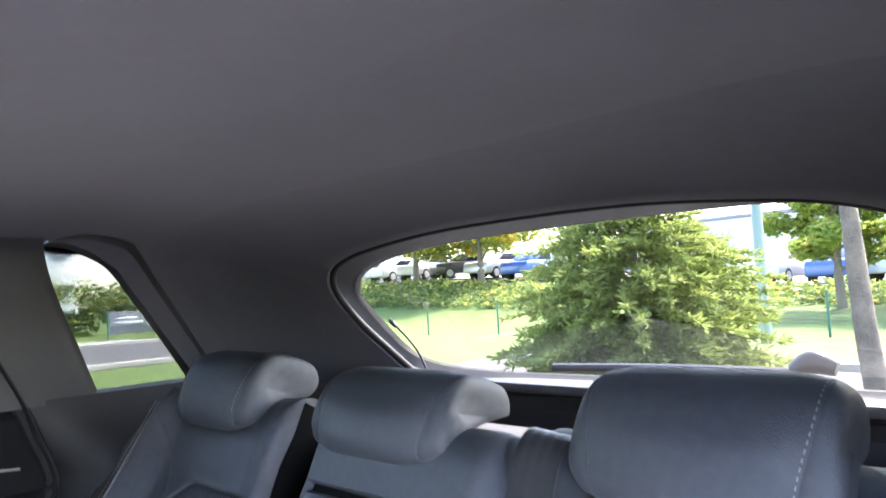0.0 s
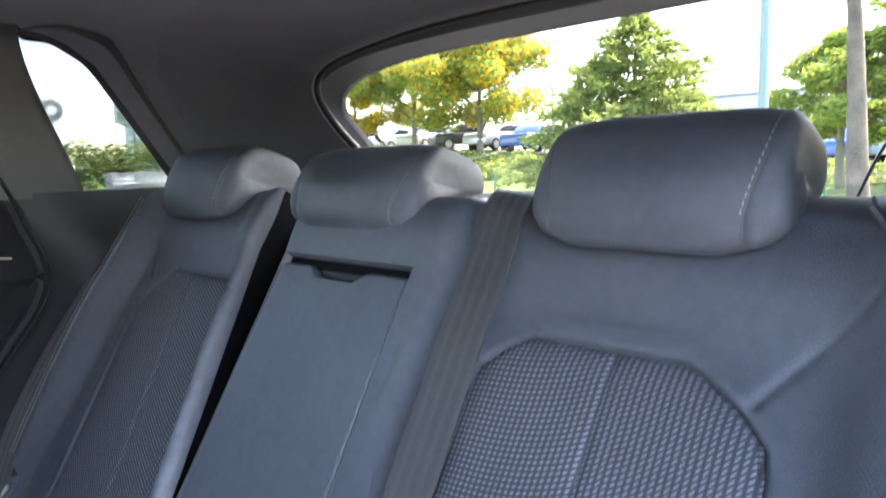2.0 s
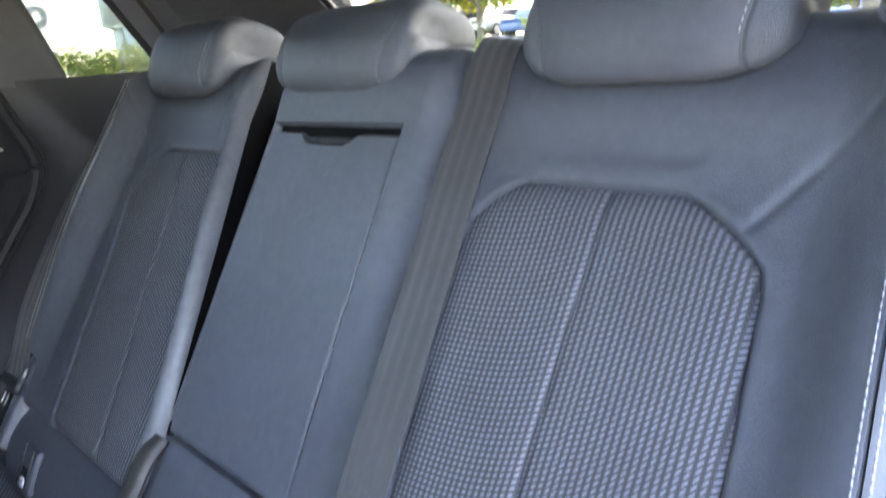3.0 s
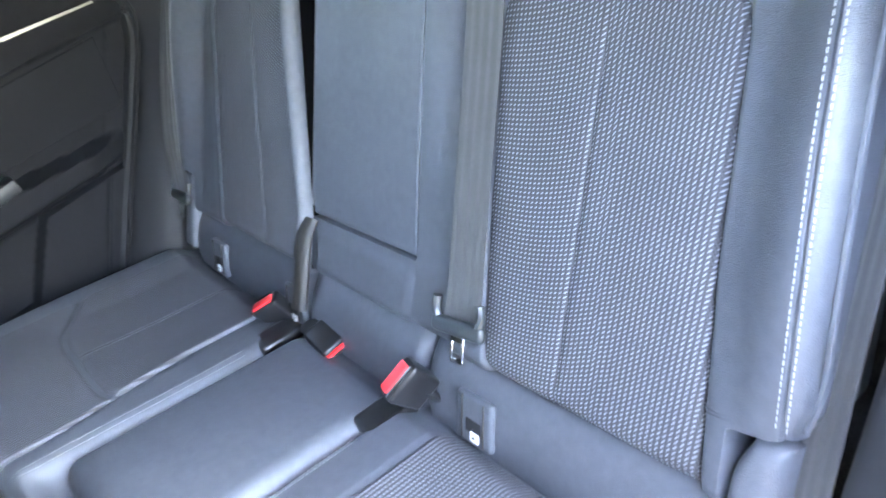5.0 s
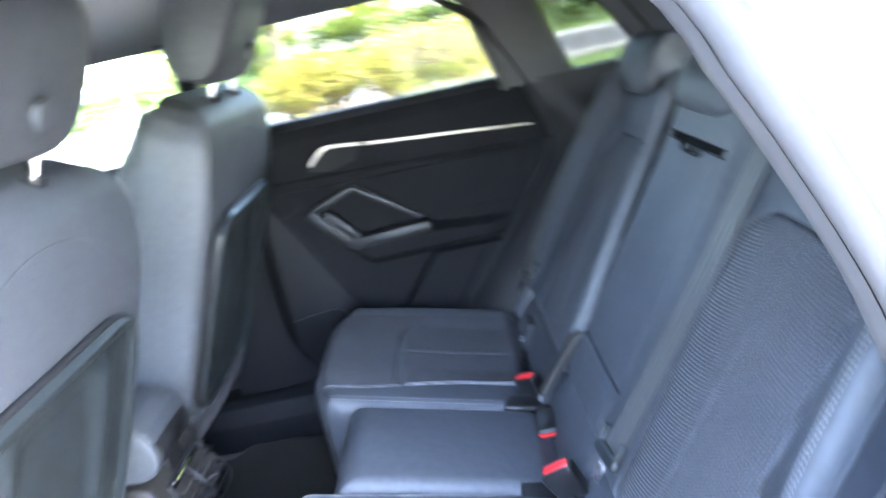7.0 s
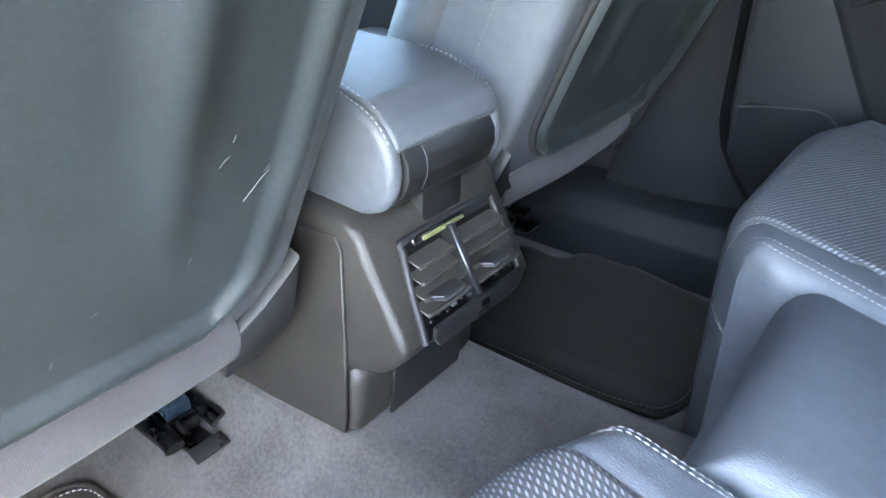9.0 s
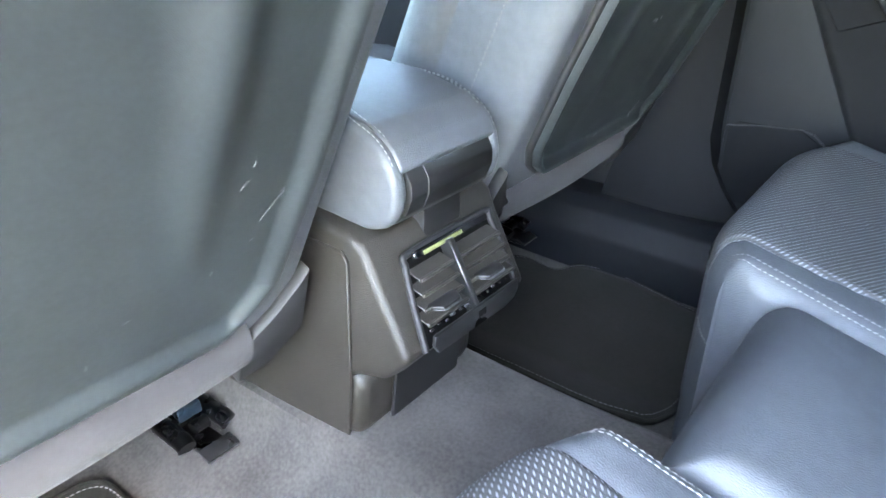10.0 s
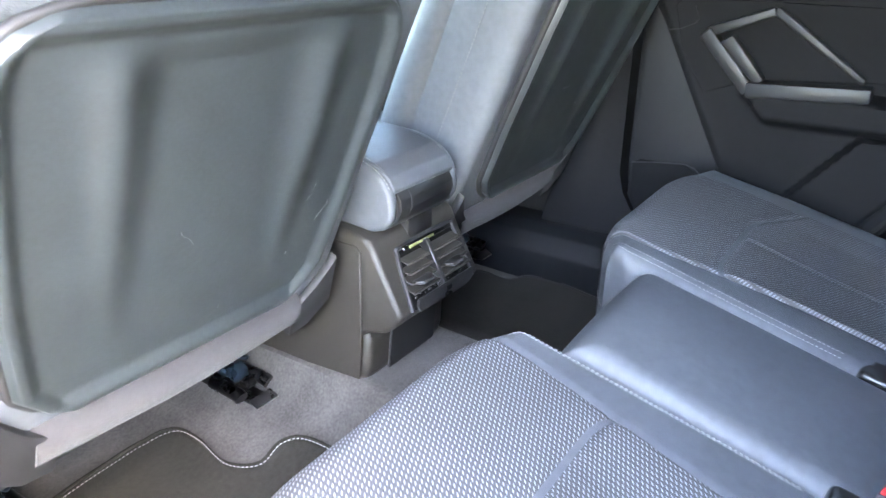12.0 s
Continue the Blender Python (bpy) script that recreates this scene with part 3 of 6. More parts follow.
# the cloth lining that runs from the roof and the quarter windows in to the tailgate opening
half_in = [(0.482, 0.80, 1.150), (0.492, 0.765, 1.185), (0.508, 0.715, 1.235), (0.522, 0.660, 1.290), (0.521, 0.612, 1.340), (0.505, 0.580, 1.374), (0.476, 0.562, 1.402), (0.430, 0.553, 1.419), (0.357, 0.55, 1.433), (0.193, 0.55, 1.449), (0.0, 0.55, 1.453)]
half_out = [(0.712, 0.60, 1.150), (0.715, 0.55, 1.185), (0.715, 0.49, 1.235), (0.712, 0.45, 1.290), (0.706, 0.41, 1.340), (0.690, 0.37, 1.400), (0.662, 0.34, 1.448), (0.600, 0.32, 1.487), (0.48, 0.31, 1.507), (0.25, 0.30, 1.517), (0.0, 0.30, 1.519)]
opening, start = ([Vector((-x, y, z)) for x, y, z in h] + [Vector(v) for v in h[-2::-1]] for h in (half_in, half_out))
opening, start = curve_through(opening, 120), curve_through(start, 120)
for o in start:
    q = (1 - min(abs(o.x) / 0.722, 0.999) ** 5.6) ** (1 / 5.6)
    if abs(o.x) < 0.68:
        o.z = BELT + (float(roof_z(o.y)) - BELT) * q + 0.0015
    else:
        o.x = math.copysign(float(hull(o.y, o.z)) + 0.0015, o.x)
rows = []
for o, e in zip(start, opening):
    c = Vector((o.x + 0.22 * (e.x - o.x), o.y + 0.62 * (e.y - o.y), o.z + 0.14 * (e.z - o.z)))
    row = [tuple(o * (1 - u) ** 2 + c * (2 * u * (1 - u)) + e * u ** 2) for u in np.linspace(0, 1, 14)]
    rows.append(row + [tuple(e + Vector((0, 0.010, 0)) + (e - o).normalized() * -0.004)])
f = np.array(rows)
structure("ceiling", grid_mesh("rear_lining", f, f + (0, 0.012, 0.012), sharp=60), LINER, "dark cloth lining round the tailgate opening", "ceiling")
for side in (-1, 1):
    ledge = prism([(side * 0.722, 0.52), (side * 0.722, 0.86), (side * 0.46, 0.90), (side * 0.455, 0.80), (side * 0.56, 0.60)], 1.120, 1.168, "z", 0.012, 3)
    structure("trim", ledge, GATEGREY, "grey ledge of the side trim beside the load cover", "trim")
# the dark rubber seal round the tailgate opening
edge = [p + Vector((0, 0.014, 0.003)) for p in opening]
structure("seal", tube("seal", edge, 0.0065, 10, 0), RUBBER, "black rubber seal round the tailgate opening", "seal")

# ---- floor, tunnel and sills ----
floor_z = steps([(-0.75, 0.40), (-0.30, 0.40), (-0.22, 0.422), (-0.15, 0.452), (-0.128, 0.480), (-0.112, 0.525), (0.112, 0.525), (0.128, 0.480), (0.15, 0.452), (0.22, 0.422), (0.30, 0.40), (0.75, 0.40)])
xs, yy = np.linspace(-0.68, 0.68, 90), np.linspace(-2.2, -0.12, 60)
gx, gy = np.meshgrid(xs, yy)
gz = floor_z(gx) + 0.004 * np.sin(gx * 31 + gy * 17) * 0.5
f = np.stack([gx, gy, gz], -1)
structure("floor", grid_mesh("floor", f, f - (0, 0, 0.08)), CARPET, "worn grey carpet over the tunnel and footwells", "floor")
for side in (-1, 1):
    outline = [(side * x, z) for x, z in ((0.60, 0.395), (0.60, 0.475), (0.625, 0.515), (0.66, 0.528), (0.74, 0.525), (0.78, 0.50), (0.80, 0.40))]
    structure("sill", prism(outline if side > 0 else outline[::-1], -2.0, -0.16, "y", 0.006), DOORPANEL, "black plastic door sill trim", "sill")
    outline = [(side * x, z) for x, z in ((0.80, 0.30), (0.80, 0.505), (0.86, 0.50), (0.90, 0.42), (0.90, 0.30))]
    structure("sill", prism(outline, -2.0, -0.10, "y", 0.01), PAINT, "white painted outer sill", "sill")
    # pillar between the doors
    rows = []
    for z in np.linspace(0.50, 1.47, 24):
        y0 = -0.745 + 0.10 * smooth(0.85, 0.50, z) * -1
        y1 = -0.667 + 0.100 * smooth(0.70, 0.48, z) ** 1.6
        y1 -= 0.05 * smooth(1.0, 1.45, z)
        u = np.linspace(0, 1, 12)
        x = hull(-0.7, z) - 0.028 - 0.018 * np.sin(np.pi * u) + 0.02 * (u - 0.5)
        rows.append(np.stack([side * x, y0 + (y1 - y0) * u, np.full(12, z)], -1))
    f = np.array(rows)
    b = f + np.array([side * 0.06, 0, 0])
    if side > 0:
        f, b = f[:, ::-1], b[:, ::-1]
    structure("pillar", grid_mesh("pillar", f, b), DOORTRIM, "dark trim of the pillar between the doors", "pillar")
    # front end that closes the place
    rows = [[(side * (hull(y, z) + 0.012), y, z) for y in np.linspace(-2.3, -0.745, 12)] for z in np.linspace(0.45, 1.205, 12)]
    f = np.array(rows)
    b = f + np.array([side * 0.07, 0, 0])
    if side > 0:
        f, b = f[:, ::-1], b[:, ::-1]
    structure("door_1" if side < 0 else "door_2", grid_mesh("front_door", f, b, backmat=True), [SOFT, PAINT], "closed front door with dark inner lining", "door")
    rows = [[(side * (hull(y, z) + 0.03), y, z) for y in np.linspace(-2.2, -0.74, 8)] for z in np.linspace(1.20, 1.47, 6)]
    pane = structure("window_3" if side < 0 else "window_4", grid_mesh("pane", rows, np.array(rows) + (side * 0.004, 0, 0)), CLEAR, "front door window pane", "window")
    pane.visible_shadow = False
structure("dashboard", prism([(-2.3, 0.45), (-1.95, 0.50), (-1.90, 0.85), (-1.93, 1.02), (-2.05, 1.10), (-2.3, 1.10)], -0.70, 0.70, "x", 0.02), SOFT, "dark dashboard in the front", "dashboard")
rows = [[(x, -2.32 + (z - 1.08) * 0.95, z) for x in np.linspace(-0.68, 0.68, 8)] for z in np.linspace(1.08, 1.42, 6)]
pane = structure("windscreen", grid_mesh("windscreen", np.array(rows), np.array(rows) + (0, -0.005, 0)), CLEAR, "windscreen pane", "windscreen")
pane.visible_shadow = False
structure("bulkhead", box((1.5, 0.06, 0.9), (0, -2.36, 0.70), 0.01), PAINT, "bulkhead that closes the front", "wall")

# the frame of the open door: rubber seal, then the white body edge
edge = [(seal_l(z), z) for z in np.linspace(1.40, 0.50, 26)]
edge = [(-0.95, 1.462), (-0.60, 1.475), (-0.30, 1.468), (-0.16, 1.448)] + edge + [(-0.26, 0.462), (-0.34, 0.452), (-0.70, 0.452)]
curve = curve_through([(0.0, y, z) for y, z in edge], 120)
for p in curve:
    p.x = hull(p.y, p.z) + 0.004
rings = []
mid = Vector((0, -0.55, 0.95))
rim = {}
for key, dx, grow in (("p", 0.020, -0.004), ("q", 0.008, -0.007), ("r", -0.004, -0.006), ("s", -0.012, 0.002), ("t", -0.010, 0.012), ("seal", 0.031, 0.009), ("seal_lip", 0.016, 0.002), ("a", 0.044, 0.018), ("b", 0.058, 0.023), ("c", 0.068, 0.032), ("d", 0.095, 0.040), ("e", 0.135, 0.054), ("f", 0.160, 0.10), ("g", 0.165, 0.19)):
    row = []
    for i, p in enumerate(curve):
        d = (curve[min(i + 1, 119)] - curve[max(i - 1, 0)])
        d.x = 0
        n = Vector((0, d.z, -d.y)).normalized() * -1
        if n.dot(p - mid) < 0:
            n = -n
        row.append(p + n * grow + Vector((dx, 0, 0)))
    rim[key] = row
structure("trim", grid_mesh("lip", np.array([[tuple(v) for v in rim[k]] for k in "tsrqp"])), SEALGREY, "grey trim lip round the open door", "trim")
structure("seal", tube("seal", rim["seal"], 0.0150, 14, 0), SEALGREY, "grey rubber seal round the open door", "seal")
structure("seal", tube("seal_lip", rim["seal_lip"], 0.0050, 8, 0), RUBBER, "thin black lip of the door seal", "seal")
structure("door_frame", grid_mesh("door_frame", np.array([[tuple(v) for v in rim[k]] for k in "abcdefg"])[:, ::-1]), PAINT, "white painted body edge round the open door", "door frame")


# ---- the closed rear door ----
def rear_door(side):
    door = thing("door_3", (side * 0.74, -0.3, 0.5), "closed rear door with dark lining, chrome strip and angular armrest", "door", kind="structure")
    zs, n = np.linspace(0.50, 1.215, 120), 120
    rows = []
    for z in zs:
        y1 = float(seal_y(z)) - 0.004
        y0 = -0.655 + 0.100 * float(smooth(0.70, 0.48, z)) ** 1.6
        y = np.linspace(y0, y1, n)
        x = np.full(n, 0.742)
        ledge = 1.0555 - 0.04 * (y + 0.1)
        x -= 0.010 * smooth(-0.003, 0.004, z - ledge)                       # upper lining stands proud
        x += 0.016 * smooth(1.165, 1.215, z)
        below = smooth(0.002, -0.004, z - ledge)
        front_edge = -0.631 + 0.518 * (1.038 - z)
        x -= 0.018 * smooth(0.004, -0.008, y - front_edge) * below          # slanted panel at the front
        # armrest: a long block with rounded edges, dying out towards the rear
        top = 0.893 - 0.017 * smooth(-0.26, -0.02, y)
        low = 0.812 + 0.045 * smooth(-0.385, -0.44, y)
        x -= 0.046 * smooth(0.0, 0.016, top - z) * smooth(-0.004, 0.022, z - low) * smooth(-0.452, -0.430, y) * smooth(0.03, -0.10, y)
        # lower rear panel behind a slanting edge, and the floor of the pocket
        slant = -0.329 + 0.81 * (z - 0.676)
        x -= 0.030 * smooth(-0.004, 0.010, y - slant) * smooth(0.816, 0.806, z)
        x -= 0.034 * smooth(0.004, -0.012, z - 0.672) * smooth(-0.006, 0.010, y - front_edge) * smooth(0.010, -0.004, y - slant)
        rear = 0.088 + 0.709 * (z - 1.034)
        x += 0.004 * np.exp(-((y - rear) / 0.0035) ** 2) * below
        rows.append(np.stack([side * x, y, np.full(n, z)], -1))
    f = np.array(rows)
    b = f.copy()
    b[..., 0] = side * 0.80
    part("lining", grid_mesh("lining", f, b, backmat=True), [DOORTRIM, PAINT], door)
    rows = [[(side * x, y, z) for x, z in ((0.728, 1.205), (0.745, 1.222), (0.775, 1.228), (0.80, 1.215))] for y in np.linspace(-0.655, 0.036, 20)]
    part("window_sill", grid_mesh("sill", np.array(rows)), SOFT, door)
    # slim chrome strip ending in the pull of the latch
    line = curve_through([(side * 0.728, -0.338, 1.133), (side * 0.728, -0.14, 1.115), (side * 0.728, 0.094, 1.0935)], 30)
    part("trim_strip", strip("strip", [p + Vector((0, 0, 0.0048 - 0.0030 * i / 29)) for i, p in enumerate(line)], [p - Vector((0, 0, 0.0048 - 0.0030 * i / 29)) for i, p in enumerate(line)], 0.006, (-side, 0, 0)), CHROME, door, "slim satin chrome strip")
    lat = part("latch_recess", prism([(-0.50, 1.090), (-0.485, 1.125), (-0.44, 1.136), (-0.352, 1.130), (-0.375, 1.095), (-0.44, 1.080)], side * 0.7318, side * 0.7302, "x"), RUBBER, door)
    line = curve_through([(side * 0.722, -0.352, 1.137), (side * 0.720, -0.430, 1.144), (side * 0.718, -0.455, 1.136), (side * 0.716, -0.490, 1.106)], 24)
    part("door_handle", strip("handle", [p + Vector((0, -0.001, 0.0048)) for p in line], [p + Vector((0, 0.003, -0.0048)) for p in line], 0.008, (-side, 0, 0)), CHROME, door, "bent satin chrome latch handle")
    # the angular frame of the pull handle
    def bar(a, b, wa, wb, t, name, mat, x):
        a, b = Vector((0, *a)), Vector((0, *b))
        d = (b - a).normalized()
        n = Vector((0, -d.z, d.y))
        quad = [a + n * wa, b + n * wb, b - n * wb, a - n * wa]
        part(name, prism([(q.y, q.z) for q in quad], side * x, side * (x - t), "x", 0.004), mat, door)
    bar((-0.520, 0.985), (-0.400, 1.030), 0.010, 0.008, 0.030, "handle_frame", HANDLE, 0.728)
    bar((-0.402, 1.032), (-0.232, 0.915), 0.008, 0.006, 0.022, "handle_frame", HANDLE, 0.728)
    bar((-0.523, 0.986), (-0.425, 0.880), 0.013, 0.013, 0.034, "handle_frame", HANDLE, 0.728)
    bar((-0.428, 0.884), (-0.215, 0.895), 0.015, 0.013, 0.052, "handle_frame", HANDLE, 0.735)
    part("handle_grip", prism([(-0.492, 0.970), (-0.468, 0.985), (-0.398, 0.905), (-0.415, 0.893)], side * 0.72, side * 0.690, "x", 0.006), HANDLE, door)
    # slanted panel at the front of the door, and the padded insert behind the handle
    part("front_panel", prism([(-0.650, 0.53), (-0.650, 1.030), (-0.634, 1.034), (-0.612, 1.000), (-0.560, 0.900), (-0.480, 0.745), (-0.385, 0.56), (-0.40, 0.53)], side * 0.7265, side * 0.7222, "x", 0.0018, 2), DOORPANEL, door, "plain grey front panel")
    part("insert", prism([(-0.575, 0.945), (-0.600, 1.030), (-0.585, 1.046), (0.060, 1.040), (0.035, 0.905), (-0.20, 0.912), (-0.430, 0.895), (-0.52, 0.86)], side * 0.7435, side * 0.7395, "x", 0.0015, 1), DOORTRIM, door, "padded dark insert")
    # map pocket and loudspeaker low in the door
    part("speaker_cover", prism([(-0.642, 0.56), (-0.645, 0.690), (-0.63, 0.703), (-0.53, 0.706), (-0.50, 0.690), (-0.47, 0.62), (-0.465, 0.56)], side * 0.7245, side * 0.7205, "x", 0.0015), DOORTRIM, door)
    line = ((-0.647, 0.6945), (-0.60, 0.703), (-0.531, 0.709), (-0.510, 0.704), (-0.493, 0.690), (-0.488, 0.675))
    part("speaker_trim", strip("speaker_trim", [(side * 0.7195, y, z) for y, z in line], [(side * 0.7195, y, z - 0.0022) for y, z in line], 0.002, (-side, 0, 0)), HANDLE, door)
    line = ((-0.621, 0.981), (-0.582, 0.986), (-0.552, 0.999), (-0.546, 1.008), (-0.556, 1.033))
    part("card_slot", strip("card_slot", [(side * 0.7235, y, z) for y, z in line], [(side * 0.7235, y + 0.0012, z - 0.0014) for y, z in line], 0.001, (-side, 0, 0)), HANDLE, door)
    # frame of the window
    c = curve_through([(side * 0.74, 0.040, 1.19), (side * 0.735, 0.020, 1.26), (side * 0.72, -0.010, 1.36), (side * 0.70, -0.035, 1.42), (side * 0.69, -0.05, 1.455)], 40)
    f = []
    for i, p in enumerate(c):
        d = (c[min(i + 1, 39)] - c[max(i - 1, 0)])
        n = Vector((0, d.z, -d.y)).normalized()
        n = n if n.y > -0.2 and n.z > -0.5 else -n
        h = float(hull(p.y, min(p.z, 1.46)))
        f.append([(side * (h + 0.02), p.y - n.y * 0.006, p.z - n.z * 0.006), (side * (h - 0.006), p.y, p.z), (side * (h - 0.008), p.y + n.y * 0.026, p.z + n.z * 0.026), (side * (h + 0.02), p.y + n.y * 0.036, p.z + n.z * 0.036)])
    part("window_frame", grid_mesh("window_frame", np.array(f)), PLASTIC, door)
    rows = [[(side * (hull(y, z) + 0.028), y, z) for y in np.linspace(-0.75, float(dw_rear(z)) + 0.02, 8)] for z in np.linspace(1.19, 1.475, 8)]
    pane = part("pane", grid_mesh("pane", np.array(rows), np.array(rows) + (side * 0.004, 0, 0)), SIDEGLASS, door)
    return door


rear_door(-1)
edge = curve_through([(-0.728, float(seal_y(z)), z) for z in np.linspace(1.44, 0.50, 26)], 80)
for p in edge:
    p.x = -(float(hull(p.y, p.z)) - 0.004)
structure("seal", tube("seal", edge, 0.009, 8, 0), RUBBER, "black rubber seal behind the closed rear door", "seal")
structure("wall_gap", strip("gap", [p + Vector((0.02, 0.006, 0)) for p in edge], [p + Vector((-0.03, -0.012, 0)) for p in edge], 0.003), RUBBER, "dark gap behind the closed door", "gap")

# added block: keeps daylight from leaking between the pillar and the door
structure("wall_gap", box((0.03, 0.62, 0.82), (-0.79, -0.52, 0.80), 0.004), RUBBER, "added dark block that stops light behind the closed rear door", "gap")



def open_door():
    """The near rear door, swung out on its front hinges."""
    door = thing("door_4", (0.80, -0.70, 0.45), "opened white rear door with dark inner lining", "door", kind="structure")
    turn = Matrix.Translation((0.815, -0.70, 0)) @ Matrix.Rotation(radians(-66), 4, "Z")

    def place(bm):
        bm.transform(turn)
        return bm

    leaf = [(0.0, 0.42), (0.40, 0.42), (0.52, 0.56), (0.72, 0.84), (0.84, 1.02), (0.83, 1.16), (0.0, 1.16)]
    part("outer_panel", place(prism(leaf, 0.045, 0.085, "x", 0.012)), PAINT, door)
    part("lining", place(prism([(y * 0.97 + 0.012, z) for y, z in leaf], -0.03, 0.042, "x", 0.014)), DOORTRIM, door)
    rim = [(0.0, 0.02, 1.15), (0.0, 0.02, 1.44), (0.0, 0.40, 1.45), (0.0, 0.66, 1.42), (0.0, 0.76, 1.30), (0.0, 0.82, 1.15)]
    part("window_frame", place(tube("frame", [(0.04, y, z) for _, y, z in rim], 0.022, 10, 60)), PLASTIC, door)
    pane = part("pane", place(prism([(0.03, 1.14), (0.03, 1.43), (0.40, 1.44), (0.65, 1.41), (0.75, 1.29), (0.80, 1.14)], 0.045, 0.049, "x")), GLASS, door)
    pane.visible_shadow = False
    part("pull_handle", place(prism([(0.15, 0.88), (0.15, 0.93), (0.50, 0.91), (0.50, 0.87)], -0.075, -0.028, "x", 0.01)), HANDLE, door)


open_door()

# ---- rear seat ----
S = 1 / math.hypot(1, 0.66)
UP = (0, 0.66 * S, S)                      # along the backrest
OUT = (0, -S, 0.66 * S)                    # off the backrest
BACK0 = np.array((0, 0.05, 0.775))


def on_back(a, b, c=0.0):
    return Vector(BACK0 + a * np.array((1, 0, 0)) + b * np.array(UP) + c * np.array(OUT))


ins_l = steps([(-0.16, 0.285), (-0.09, 0.268), (-0.02, 0.258), (0.115, 0.246), (0.30, 0.234), (0.325, 0.238), (0.345, 0.256), (0.362, 0.282), (0.366, 0.30)])
ins_r = steps([(-0.16, 0.548), (-0.09, 0.538), (0.115, 0.512), (0.30, 0.500), (0.318, 0.496), (0.335, 0.478), (0.352, 0.455), (0.362, 0.436), (0.366, 0.42)])


def back_relief(a, b, inner=0.030, ins_l=ins_l, ins_r=ins_r):
    """The outer seats' backrest: wings at both sides, a hollow for the cloth, seams."""
    h = 0.008 + 0.040 * smooth(0.515, 0.585, a) * smooth(-0.20, 0.30, b) + inner * smooth(0.245, 0.205, a) * smooth(-0.02, 0.35, b)
    h = h + 0.006 * np.sin(np.clip((b - 0.37) / 0.15, 0, 1) * np.pi) ** 2
    inside = np.minimum(np.minimum(a - ins_l(b), ins_r(b) - a), 0.366 - b)
    h = h - 0.012 * smooth(-0.004, 0.006, inside)
    h = h + 0.001 * np.exp(-((inside + 0.014) / 0.010) ** 2)
    # the slanting seam from the cloth's shoulder, and a short one at the inner corner
    d = ((a - 0.482) - (b - 0.345) * (0.70 + 1.2 * (b - 0.345))) / 1.25
    h = h - 0.0020 * np.exp(-(d / 0.0042) ** 2) * smooth(0.335, 0.345, b) * smooth(0.47, 0.44, b)
    d = (a - 0.236) + (b - 0.325) * 0.75
    h = h - 0.0028 * np.exp(-(d / 0.0048) ** 2) * smooth(0.315, 0.325, b) * smooth(0.38, 0.37, b)
    return h


def cloth_relief(a, b, ins_l=ins_l, ins_r=ins_r, middle=0.371):
    d = np.minimum(np.minimum(a - ins_l(b), ins_r(b) - a), 0.366 - b)
    h = 0.008 + 0.004 * smooth(0.0, 0.03, d) - 0.010 * smooth(0.006, -0.001, d)
    return h - 0.003 * np.exp(-((a - middle) / 0.0032) ** 2)


